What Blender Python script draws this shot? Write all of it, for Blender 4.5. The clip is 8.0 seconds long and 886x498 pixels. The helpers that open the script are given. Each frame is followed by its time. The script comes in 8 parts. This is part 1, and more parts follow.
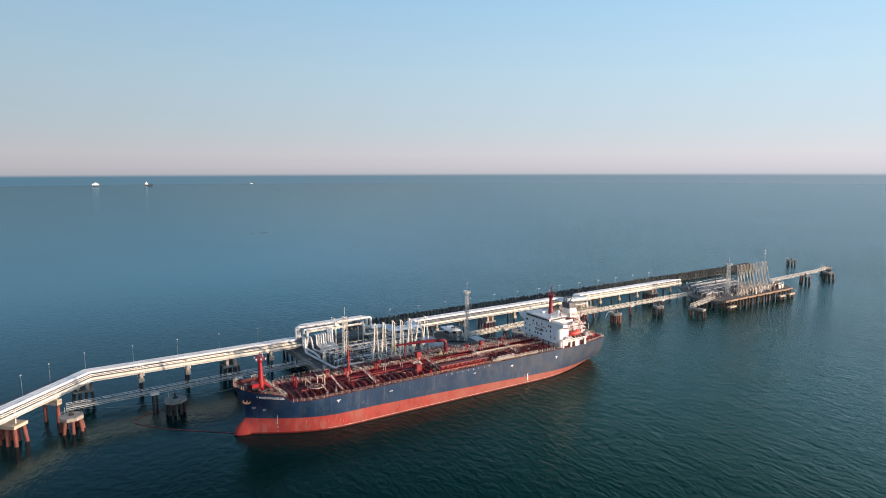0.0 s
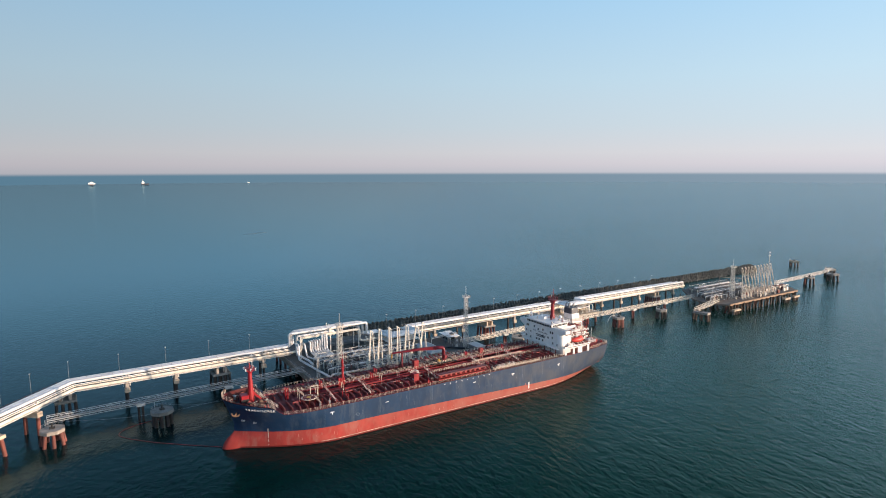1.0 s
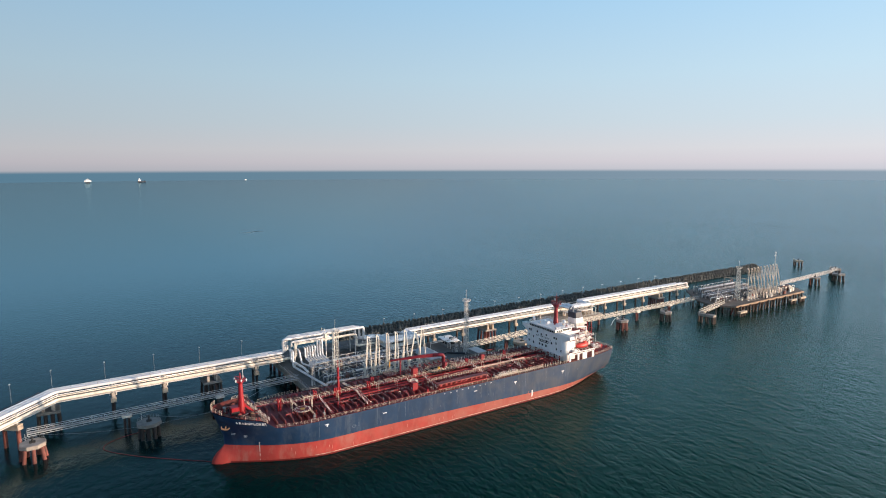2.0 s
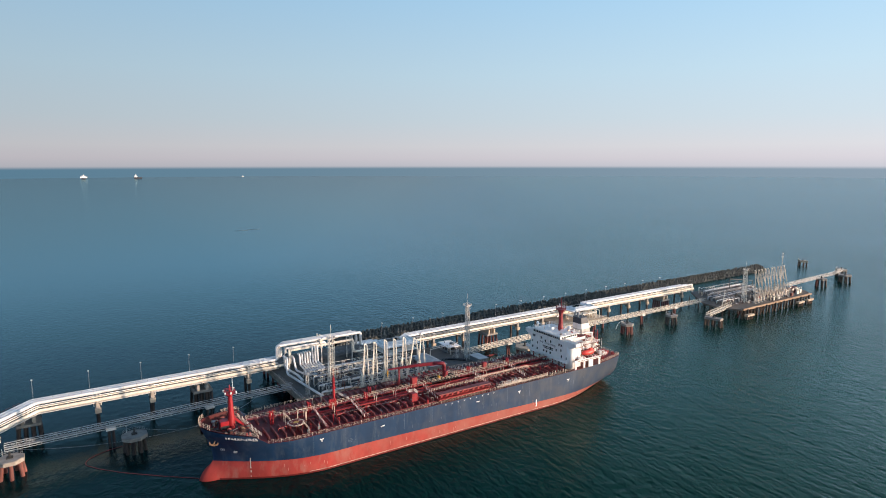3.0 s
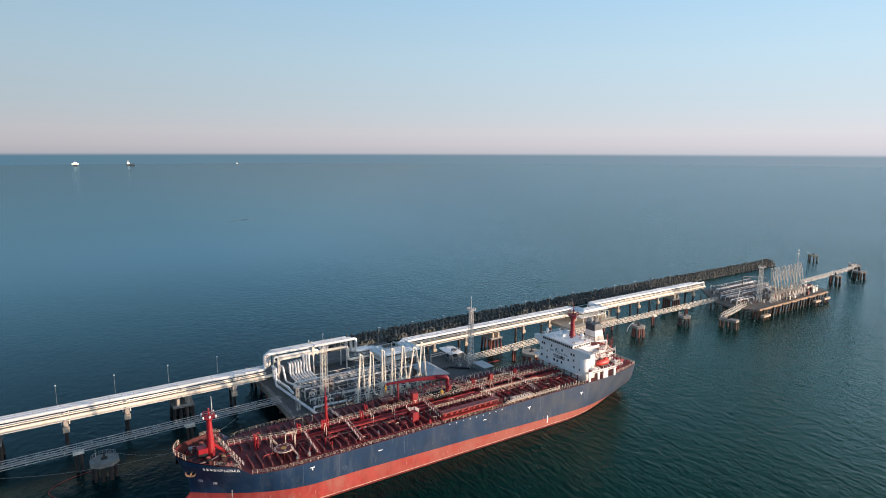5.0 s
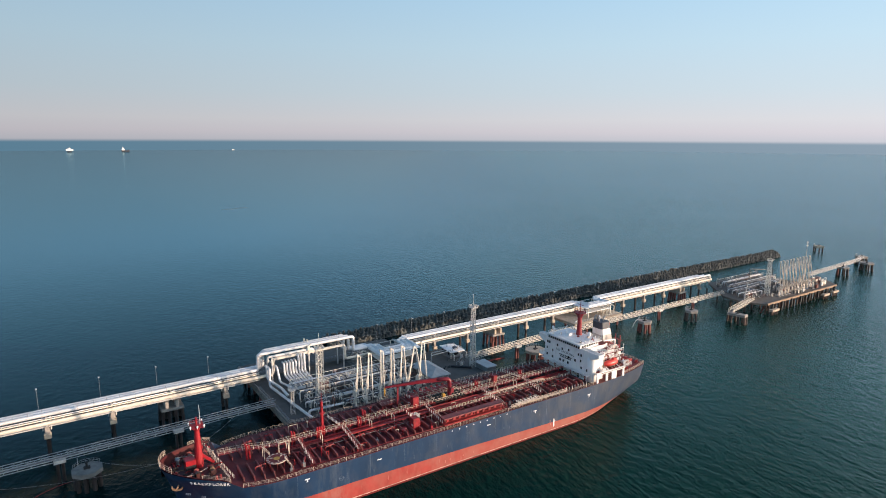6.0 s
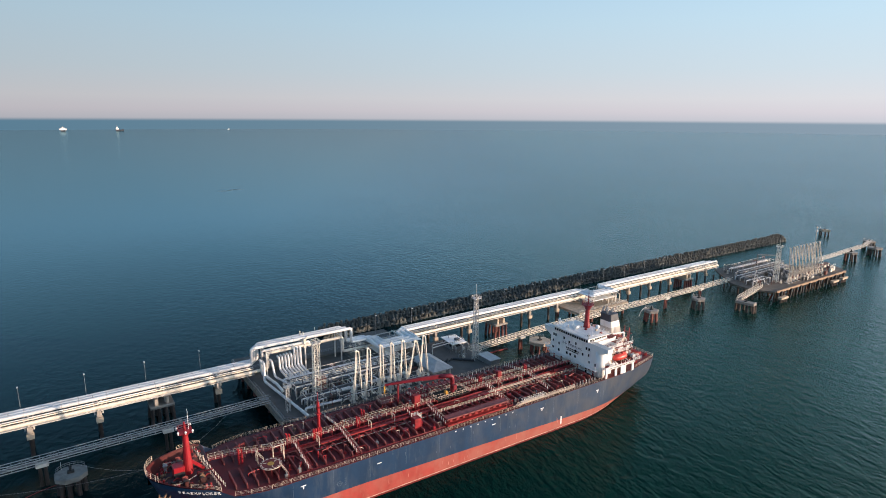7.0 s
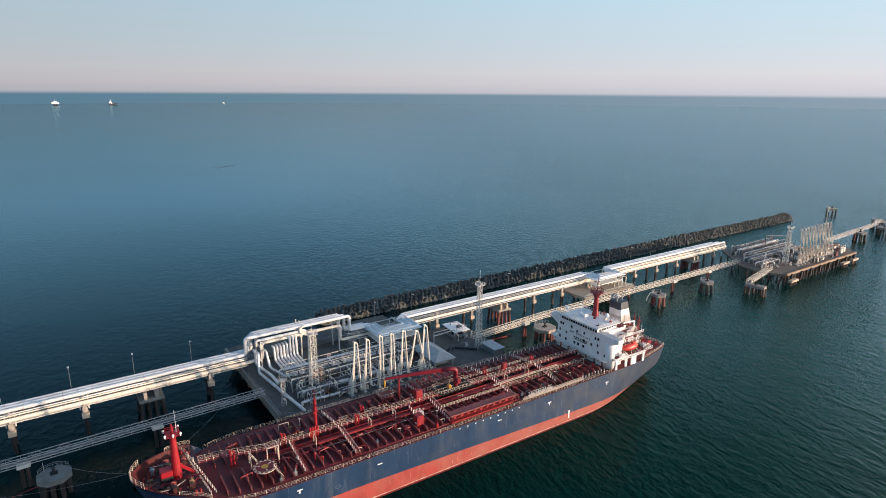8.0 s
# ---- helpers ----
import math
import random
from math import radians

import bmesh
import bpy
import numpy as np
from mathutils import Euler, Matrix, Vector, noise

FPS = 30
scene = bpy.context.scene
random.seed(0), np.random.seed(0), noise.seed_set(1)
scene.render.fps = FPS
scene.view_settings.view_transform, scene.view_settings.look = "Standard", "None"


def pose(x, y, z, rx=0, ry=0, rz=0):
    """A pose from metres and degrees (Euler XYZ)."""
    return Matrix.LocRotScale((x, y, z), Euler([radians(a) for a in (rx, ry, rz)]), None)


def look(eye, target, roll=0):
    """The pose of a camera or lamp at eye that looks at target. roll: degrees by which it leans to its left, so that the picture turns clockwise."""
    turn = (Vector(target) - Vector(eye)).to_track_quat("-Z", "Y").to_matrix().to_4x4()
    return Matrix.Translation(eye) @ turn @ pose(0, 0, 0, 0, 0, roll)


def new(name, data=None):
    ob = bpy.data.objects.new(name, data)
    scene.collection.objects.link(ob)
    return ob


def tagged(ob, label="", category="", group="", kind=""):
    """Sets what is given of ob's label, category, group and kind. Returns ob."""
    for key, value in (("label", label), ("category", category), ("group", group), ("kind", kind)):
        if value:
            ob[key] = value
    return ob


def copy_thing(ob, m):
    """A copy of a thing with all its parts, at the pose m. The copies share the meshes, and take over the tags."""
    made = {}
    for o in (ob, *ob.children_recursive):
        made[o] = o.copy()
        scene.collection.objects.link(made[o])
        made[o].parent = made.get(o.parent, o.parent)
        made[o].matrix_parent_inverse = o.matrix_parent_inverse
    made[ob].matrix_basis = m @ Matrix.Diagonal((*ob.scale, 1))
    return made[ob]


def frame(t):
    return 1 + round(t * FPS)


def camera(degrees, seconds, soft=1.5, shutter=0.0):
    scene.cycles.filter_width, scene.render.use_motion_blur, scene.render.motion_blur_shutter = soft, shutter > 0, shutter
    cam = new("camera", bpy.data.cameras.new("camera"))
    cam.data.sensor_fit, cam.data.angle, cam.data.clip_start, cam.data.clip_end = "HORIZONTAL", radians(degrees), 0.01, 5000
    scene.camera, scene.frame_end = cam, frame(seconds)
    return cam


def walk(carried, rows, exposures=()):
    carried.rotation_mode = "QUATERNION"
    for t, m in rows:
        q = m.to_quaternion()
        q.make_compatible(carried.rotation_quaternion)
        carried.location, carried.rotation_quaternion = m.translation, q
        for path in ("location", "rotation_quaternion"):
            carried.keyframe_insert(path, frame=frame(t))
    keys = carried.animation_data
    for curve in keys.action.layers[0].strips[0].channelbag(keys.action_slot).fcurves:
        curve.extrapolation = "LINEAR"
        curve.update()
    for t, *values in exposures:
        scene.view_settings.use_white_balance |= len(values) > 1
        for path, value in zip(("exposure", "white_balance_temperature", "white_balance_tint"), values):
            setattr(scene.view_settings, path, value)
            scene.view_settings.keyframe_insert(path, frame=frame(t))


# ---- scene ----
cam = camera(73.20, 8.0, soft=1.0)
# seconds, x, y, z, yaw, pitch, roll
PATH = [
    (0.0, -135.52, -222.20, 97.87, -31.398, -7.429, -0.140),
    (0.5, -132.99, -218.05, 98.30, -31.509, -7.453, -0.132),
    (1.0, -130.36, -213.49, 98.81, -31.606, -7.529, -0.143),
    (1.5, -127.94, -208.95, 99.33, -31.703, -7.666, -0.181),
    (3.0, -120.52, -193.71, 101.16, -32.036, -8.125, -0.049),
    (3.5, -118.19, -188.64, 101.65, -32.152, -8.325, 0.003),
    (4.0, -115.70, -183.36, 102.25, -32.269, -8.559, 0.024),
    (4.5, -113.46, -178.37, 102.91, -32.371, -8.880, 0.099),
    (6.0, -106.09, -162.28, 104.87, -32.734, -10.584, 0.245),
    (6.5, -103.74, -157.00, 105.53, -32.872, -11.413, 0.304),
    (7.0, -101.28, -151.55, 106.18, -32.995, -12.496, 0.320),
    (7.5, -98.79, -146.10, 106.78, -33.128, -13.662, 0.362),
    (8.0, -96.23, -140.67, 107.30, -33.231, -14.889, 0.367),
]
walk(cam, [(t, pose(x, y, z, 0, 0, yaw) @ pose(0, 0, 0, 90 + pitch, 0, 0) @ pose(0, 0, 0, 0, 0, roll)) for t, x, y, z, yaw, pitch, roll in PATH],
     exposures=[(0.0, 0.5), (8.0, 0.5)])

# ---- light: a low, warm sun behind the ship's port quarter, clear sky ----
SUN_AZ, SUN_EL = radians(133.0), radians(5.6)      # compass bearing from +y, clockwise
world = bpy.data.worlds.new("sky")
scene.world = world
world.use_nodes = True
wt = world.node_tree
wt.nodes.clear()
w_out = wt.nodes.new("ShaderNodeOutputWorld")
w_bg = wt.nodes.new("ShaderNodeBackground")
w_sky = wt.nodes.new("ShaderNodeTexSky")
w_sky.sky_type, w_sky.sun_disc = "NISHITA", False
w_sky.sun_elevation, w_sky.sun_rotation = SUN_EL, SUN_AZ
w_sky.altitude, w_sky.air_density, w_sky.dust_density, w_sky.ozone_density = 50, 1.0, 0.4, 2.5
# a band of pale rosy haze over the horizon, the far sea below it
w_tc = wt.nodes.new("ShaderNodeTexCoord")
w_xyz = wt.nodes.new("ShaderNodeSeparateXYZ")
wt.links.new(w_tc.outputs["Generated"], w_xyz.inputs[0])


def ramp(stops):
    r = wt.nodes.new("ShaderNodeValToRGB")
    r.color_ramp.elements[0].position, r.color_ramp.elements[0].color = stops[0][0], (*stops[0][1], 1)
    r.color_ramp.elements[1].position, r.color_ramp.elements[1].color = stops[-1][0], (*stops[-1][1], 1)
    for p, c in stops[1:-1]:
        r.color_ramp.elements.new(p).color = (*c, 1)
    return r


w_up = wt.nodes.new("ShaderNodeMapRange")          # elevation: 0.1 is the horizon, 1 is straight up
w_up.inputs["From Min"].default_value, w_up.inputs["From Max"].default_value = -0.111, 1.0
wt.links.new(w_xyz.outputs["Z"], w_up.inputs["Value"])
HAZE = ramp([(0.0, (0.59, 0.605, 0.68)), (0.0968, (0.62, 0.625, 0.69)), (0.108, (0.725, 0.69, 0.745)), (0.125, (0.755, 0.755, 0.795)), (0.163, (0.665, 0.775, 0.855)),
             (0.226, (0.59, 0.79, 0.93)), (0.334, (0.445, 0.725, 0.985)), (0.42, (0.30, 0.62, 0.97)), (0.55, (0.20, 0.47, 0.82)), (1.0, (0.13, 0.31, 0.66))])
wt.links.new(w_up.outputs[0], HAZE.inputs[0])
w_amt = wt.nodes.new("ShaderNodeMapRange")
w_amt.inputs["From Min"].default_value, w_amt.inputs["From Max"].default_value = 0.3, 0.8
w_amt.inputs["To Min"].default_value, w_amt.inputs["To Max"].default_value = 1.0, 0.35
wt.links.new(w_xyz.outputs["Z"], w_amt.inputs["Value"])
w_scale = wt.nodes.new("ShaderNodeVectorMath")
w_scale.operation = "SCALE"
w_sun = wt.nodes.new("ShaderNodeVectorMath")       # the sky is a little brighter on the sun's side
w_sun.operation = "DOT_PRODUCT"
w_sun.inputs[1].default_value = (math.sin(SUN_AZ), math.cos(SUN_AZ), 0)
wt.links.new(w_tc.outputs["Generated"], w_sun.inputs[0])
w_side = wt.nodes.new("ShaderNodeMapRange")
w_side.inputs["From Min"].default_value, w_side.inputs["From Max"].default_value = -1.0, 1.0
w_side.inputs["To Min"].default_value, w_side.inputs["To Max"].default_value = 2.95, 5.3
wt.links.new(w_sun.outputs["Value"], w_side.inputs["Value"])
wt.links.new(w_side.outputs[0], w_scale.inputs["Scale"])
# the last stretch of sea below the skyline: blue on the shore side, pale and rosy under the sun's side
w_round = wt.nodes.new("ShaderNodeMapRange")
w_round.inputs["From Min"].default_value, w_round.inputs["From Max"].default_value = -0.75, 0.45
wt.links.new(w_sun.outputs["Value"], w_round.inputs["Value"])
FAR_SEA = ramp([(0.0, (0.15, 0.305, 0.43)), (0.45, (0.205, 0.32, 0.415)), (1.0, (0.275, 0.36, 0.445))])
wt.links.new(w_round.outputs[0], FAR_SEA.inputs[0])
w_edge = wt.nodes.new("ShaderNodeMapRange")
w_edge.interpolation_type = "SMOOTHSTEP"
w_edge.inputs["From Min"].default_value, w_edge.inputs["From Max"].default_value = -0.0085, -0.0025
wt.links.new(w_xyz.outputs["Z"], w_edge.inputs["Value"])
w_low = wt.nodes.new("ShaderNodeMix")
w_low.data_type = "RGBA"
wt.links.new(w_edge.outputs[0], w_low.inputs["Factor"])
wt.links.new(FAR_SEA.outputs["Color"], w_low.inputs[6])
wt.links.new(HAZE.outputs["Color"], w_low.inputs[7])
wt.links.new(w_low.outputs[2], w_scale.inputs[0])
w_mix = wt.nodes.new("ShaderNodeMix")
w_mix.data_type = "RGBA"
wt.links.new(w_amt.outputs[0], w_mix.inputs["Factor"])
wt.links.new(w_sky.outputs[0], w_mix.inputs[6])
# the warm glow round the low sun
w_near = wt.nodes.new("ShaderNodeMapRange")
w_near.interpolation_type = "SMOOTHSTEP"
w_near.inputs["From Min"].default_value, w_near.inputs["From Max"].default_value, w_near.inputs["To Max"].default_value = 0.45, 1.0, 9.5
wt.links.new(w_sun.outputs["Value"], w_near.inputs["Value"])
w_glow = wt.nodes.new("ShaderNodeVectorMath")
w_glow.operation = "SCALE"
w_glow.inputs[0].default_value = (1.0, 0.82, 0.62)
wt.links.new(w_near.outputs[0], w_glow.inputs["Scale"])
w_add = wt.nodes.new("ShaderNodeVectorMath")
w_add.operation = "ADD"
wt.links.new(w_scale.outputs[0], w_add.inputs[0])
wt.links.new(w_glow.outputs[0], w_add.inputs[1])
wt.links.new(w_add.outputs[0], w_mix.inputs[7])
w_bg.inputs["Strength"].default_value = 0.15
wt.links.new(w_mix.outputs[2], w_bg.inputs["Color"])
wt.links.new(w_bg.outputs[0], w_out.inputs["Surface"])
sun = new("sun", bpy.data.lights.new("sun", "SUN"))
sun.data.energy, sun.data.angle, sun.data.color = 4.85, radians(0.6), (1.0, 0.745, 0.553)
sun_dir = Vector((math.sin(SUN_AZ) * math.cos(SUN_EL), math.cos(SUN_AZ) * math.cos(SUN_EL), math.sin(SUN_EL)))
sun.matrix_world = look(sun_dir * 500, (0, 0, 0))


# ---- materials ----
def material(name, colour, rough=0.6, metal=0.0, vary=0.15, grain=0.6, stain=None, stain_scale=0.12, stain_amount=0.5,
             stretch=(1, 1, 1), bump=0.0, bump_scale=2.0, coat=0.0, each=0.0):
    """Painted, rusty, concrete or metal surface: base colour, fine grain, larger stains, fine relief."""
    m = bpy.data.materials.new(name)
    m.use_nodes = True
    nt = m.node_tree
    bsdf = nt.nodes["Principled BSDF"]
    bsdf.inputs["Roughness"].default_value = rough
    bsdf.inputs["Metallic"].default_value = metal
    bsdf.inputs["Coat Weight"].default_value = coat
    tc = nt.nodes.new("ShaderNodeTexCoord")
    mp = nt.nodes.new("ShaderNodeMapping")
    mp.inputs["Scale"].default_value = stretch
    nt.links.new(tc.outputs["Object"], mp.inputs["Vector"])
    n1 = nt.nodes.new("ShaderNodeTexNoise")
    n1.inputs["Scale"].default_value, n1.inputs["Detail"].default_value = grain, 6
    nt.links.new(mp.outputs[0], n1.inputs["Vector"])
    r1 = nt.nodes.new("ShaderNodeMapRange")
    r1.inputs["From Min"].default_value, r1.inputs["From Max"].default_value = 0.3, 0.7
    r1.inputs["To Min"].default_value, r1.inputs["To Max"].default_value = 1 - vary, 1 + vary
    nt.links.new(n1.outputs["Fac"], r1.inputs["Value"])
    mul = nt.nodes.new("ShaderNodeMix")
    mul.data_type, mul.blend_type = "RGBA", "MULTIPLY"
    mul.inputs["Factor"].default_value = 1.0
    mul.inputs[6].default_value = (*colour, 1)
    nt.links.new(r1.outputs[0], mul.inputs[7])
    out = mul.outputs[2]
    if stain:
        n2 = nt.nodes.new("ShaderNodeTexNoise")
        n2.inputs["Scale"].default_value, n2.inputs["Detail"].default_value = stain_scale, 8
        n2.inputs["Roughness"].default_value = 0.65
        nt.links.new(mp.outputs[0], n2.inputs["Vector"])
        r2 = nt.nodes.new("ShaderNodeMapRange")
        r2.inputs["From Min"].default_value, r2.inputs["From Max"].default_value = 0.5, 0.72
        r2.inputs["To Min"].default_value, r2.inputs["To Max"].default_value = 0.0, stain_amount
        nt.links.new(n2.outputs["Fac"], r2.inputs["Value"])
        mx = nt.nodes.new("ShaderNodeMix")
        mx.data_type = "RGBA"
        nt.links.new(r2.outputs[0], mx.inputs["Factor"])
        nt.links.new(out, mx.inputs[6])
        mx.inputs[7].default_value = (*stain, 1)
        out = mx.outputs[2]
    if each:
        oi = nt.nodes.new("ShaderNodeObjectInfo")
        r3 = nt.nodes.new("ShaderNodeMapRange")
        r3.inputs["To Min"].default_value, r3.inputs["To Max"].default_value = 1 - each, 1 + each
        nt.links.new(oi.outputs["Random"], r3.inputs["Value"])
        m3 = nt.nodes.new("ShaderNodeMix")
        m3.data_type, m3.blend_type = "RGBA", "MULTIPLY"
        m3.inputs["Factor"].default_value = 1.0
        nt.links.new(out, m3.inputs[6])
        nt.links.new(r3.outputs[0], m3.inputs[7])
        out = m3.outputs[2]
    nt.links.new(out, bsdf.inputs["Base Color"])
    if bump:
        n3 = nt.nodes.new("ShaderNodeTexNoise")
        n3.inputs["Scale"].default_value, n3.inputs["Detail"].default_value = bump_scale, 5
        nt.links.new(tc.outputs["Object"], n3.inputs["Vector"])
        b = nt.nodes.new("ShaderNodeBump")
        b.inputs["Strength"].default_value, b.inputs["Distance"].default_value = bump, 0.05
        nt.links.new(n3.outputs["Fac"], b.inputs["Height"])
        nt.links.new(b.outputs[0], bsdf.inputs["Normal"])
    return m


HULL_BLUE = material("hull_blue_paint", (0.012, 0.038, 0.088), 0.5, vary=0.18, grain=0.25, stain=(0.13, 0.15, 0.17), stain_scale=0.3,
                     stain_amount=0.38, stretch=(1, 1, 0.25), bump=0.15, bump_scale=0.6)


def dull(mat, level):
    """Chalky paint with next to no mirror shine."""
    mat.node_tree.nodes["Principled BSDF"].inputs["Specular IOR Level"].default_value = level


def fade_aft(mat, colour, x0, x1, amount):
    """Paint chalked by years of sun and fenders, on the blue also painted-in sheen, most of it on the after body, in
    uneven patches.
    """
    nt = mat.node_tree
    bsdf = next(n for n in nt.nodes if n.type == "BSDF_PRINCIPLED")
    was = bsdf.inputs["Base Color"].links[0].from_socket
    tc, xyz = nt.nodes.new("ShaderNodeTexCoord"), nt.nodes.new("ShaderNodeSeparateXYZ")
    nt.links.new(tc.outputs["Object"], xyz.inputs[0])
    r = nt.nodes.new("ShaderNodeMapRange")
    r.inputs["From Min"].default_value, r.inputs["From Max"].default_value, r.inputs["To Max"].default_value = x0, x1, amount
    nt.links.new(xyz.outputs["X"], r.inputs["Value"])
    n = nt.nodes.new("ShaderNodeTexNoise")
    n.inputs["Scale"].default_value, n.inputs["Detail"].default_value = 0.22, 6
    nt.links.new(tc.outputs["Object"], n.inputs["Vector"])
    k = nt.nodes.new("ShaderNodeMath")
    k.operation, k.use_clamp = "MULTIPLY_ADD", True
    k.inputs[1].default_value = 1.0
    nt.links.new(r.outputs[0], k.inputs[0])
    sh = nt.nodes.new("ShaderNodeMapRange")
    sh.inputs["From Min"].default_value, sh.inputs["From Max"].default_value, sh.inputs["To Min"].default_value, sh.inputs["To Max"].default_value = 0.35, 0.65, -0.3, 0.15
    nt.links.new(n.outputs["Fac"], sh.inputs["Value"])
    nt.links.new(sh.outputs[0], k.inputs[2])
    mx = nt.nodes.new("ShaderNodeMix")
    mx.data_type = "RGBA"
    nt.links.new(k.outputs[0], mx.inputs["Factor"])
    nt.links.new(was, mx.inputs[6])
    mx.inputs[7].default_value = (*colour, 1)
    nt.links.new(mx.outputs[2], bsdf.inputs["Base Color"])


# faded blue, with the sheen of sky and sun put into the grey
fade_aft(HULL_BLUE, (0.069, 0.075, 0.088), -30.0, 80.0, 0.65)
BOOT_RED = material("antifouling_red", (0.33, 0.048, 0.041), 0.7, vary=0.2, grain=0.3, stain=(0.30, 0.155, 0.125), stain_scale=0.28,
                    stain_amount=0.8, stretch=(1, 1, 0.4), bump=0.2)
fade_aft(BOOT_RED, (0.33, 0.128, 0.10), -88.0, 40.0, 0.8)
SCUM = material("waterline_scum", (0.48, 0.31, 0.26), 0.6, vary=0.4, grain=0.8, stain=(0.05, 0.03, 0.025), stain_scale=0.5, stain_amount=0.9)
DECK_RED = material("deck_red_oxide", (0.145, 0.017, 0.017), 0.62, vary=0.25, grain=0.4, stain=(0.06, 0.025, 0.022), stain_scale=0.25,
                    stain_amount=0.8, bump=0.2)
# bulwark red darkened: the shade inside the bow is put into its colour
BULWARK_RED = material("shaded_bulwark_paint", (0.062, 0.009, 0.010), 0.6, vary=0.3, grain=0.8, stain=(0.04, 0.02, 0.018), stain_scale=0.5, stain_amount=0.8)
RIB_RED = material("girder_red_oxide", (0.25, 0.062, 0.055), 0.6, vary=0.3, grain=0.7, stain=(0.10, 0.03, 0.025), stain_scale=0.5, stain_amount=0.6)
BRIGHT_RED = material("bright_red_paint", (0.30, 0.009, 0.017), 0.45, vary=0.12, grain=0.8, stain=(0.25, 0.03, 0.02), stain_scale=0.6)
PIPE_RED = material("pipe_red_paint", (0.29, 0.021, 0.023), 0.5, vary=0.2, grain=0.8, stain=(0.12, 0.03, 0.02), stain_scale=0.5)
RAIL = material("rail_cream_paint", (0.62, 0.50, 0.40), 0.6, vary=0.15, grain=1.5, stain=(0.35, 0.16, 0.08), stain_scale=1.0)
SHIP_WHITE = material("superstructure_white", (0.80, 0.78, 0.76), 0.45, vary=0.05, grain=0.6, stain=(0.55, 0.45, 0.36), stain_scale=0.5,
                      stain_amount=0.35, stretch=(1, 1, 0.3))
MARK_WHITE = material("white_marking", (0.78, 0.78, 0.78), 0.5, vary=0.08)
GLASS_DARK = material("dark_window_glass", (0.012, 0.014, 0.018), 0.12, vary=0.1)
FUNNEL_DARK = material("funnel_slate_paint", (0.045, 0.05, 0.065), 0.5, vary=0.15)
BLACK = material("black_paint", (0.02, 0.02, 0.024), 0.5, vary=0.2)
FUNNEL_GREY = material("funnel_beige", (0.50, 0.46, 0.42), 0.5, vary=0.1, stain=(0.25, 0.22, 0.2), stain_scale=0.5)
ORANGE = material("lifeboat_orange", (0.62, 0.055, 0.04), 0.4, vary=0.08)
RUST = material("rusty_gold_steel", (0.20, 0.125, 0.075), 0.7, vary=0.3, grain=2.0, stain=(0.2, 0.07, 0.03), stain_scale=1.0)
YELLOW = material("yellow_paint", (0.50, 0.27, 0.04), 0.5, vary=0.15, grain=1.5)
PIPE_WHITE = material("pipe_cladding", (0.77, 0.755, 0.745), 0.36, 0.2, vary=0.16, grain=0.6, stain=(0.42, 0.36, 0.30), stain_scale=0.3,
                      stain_amount=0.6, stretch=(0.3, 1, 1), bump=0.1)
PIPE_CREAM = material("cream_pipe_paint", (0.74, 0.68, 0.58), 0.5, vary=0.12, grain=0.5, stain=(0.36, 0.25, 0.16), stain_scale=0.4)
STEEL = material("galvanised_steel", (0.30, 0.31, 0.32), 0.45, 0.5, vary=0.2, grain=1.5, stain=(0.25, 0.17, 0.11), stain_scale=0.7)
RAIL_WHITE = material("white_stanchion_paint", (0.78, 0.72, 0.66), 0.55, vary=0.12, grain=1.5)
SEAM = material("faded_blue_paint", (0.075, 0.105, 0.15), 0.5, vary=0.2, grain=1.0)
BOOT_PALE = material("rubbed_antifouling", (0.42, 0.17, 0.14), 0.7, vary=0.2, grain=1.0)
SLAB_BROWN = material("brown_stained_concrete", (0.17, 0.135, 0.105), 0.85, vary=0.25, grain=0.4, stain=(0.10, 0.085, 0.07), stain_scale=0.12, stain_amount=0.8, bump=0.2)
# deck red darkened by dirt, with shade put into the colour as well
DECK_DARK = material("shaded_dirty_red_deck", (0.070, 0.018, 0.017), 0.55, vary=0.35, grain=0.5, stain=(0.02, 0.012, 0.012), stain_scale=0.35, stain_amount=0.9)
ARM_TAN = material("rusting_arm_paint", (0.72, 0.63, 0.53), 0.55, vary=0.2, grain=1.5, stain=(0.26, 0.12, 0.06), stain_scale=1.0, stain_amount=0.8)
FOAM = material("thin_sea_foam", (0.13, 0.20, 0.22), 0.4, vary=0.4, grain=0.5)
WET_RED = material("wet_antifouling", (0.13, 0.018, 0.016), 0.5, vary=0.25, grain=0.5)
LOCKER_RED = material("worn_locker_paint", (0.26, 0.010, 0.017), 0.5, vary=0.25, grain=1.2, stain=(0.10, 0.015, 0.014), stain_scale=0.9, stain_amount=0.8)
BAND = material("dull_cladding_band", (0.66, 0.63, 0.60), 0.5, 0.2, vary=0.2, grain=1.0, each=0.25)
CRANE_RED = material("crimson_crane_paint", (0.175, 0.008, 0.018), 0.45, vary=0.15, grain=0.8, stain=(0.16, 0.02, 0.02), stain_scale=0.6)
STEEL_DARK = material("weathered_dark_steel", (0.12, 0.12, 0.125), 0.5, 0.4, vary=0.3, grain=1.2, stain=(0.10, 0.06, 0.04), stain_scale=0.5)
PIT = material("near_black_deck", (0.014, 0.014, 0.011), 0.95, vary=0.3, grain=0.6)
STEEL_PALE = material("pale_painted_steel", (0.58, 0.56, 0.53), 0.5, 0.1, vary=0.15, grain=1.2, stain=(0.34, 0.22, 0.13), stain_scale=0.7)
ARM_WHITE = material("loading_arm_paint", (0.76, 0.71, 0.62), 0.5, vary=0.14, grain=1.2, stain=(0.36, 0.22, 0.12), stain_scale=0.8)
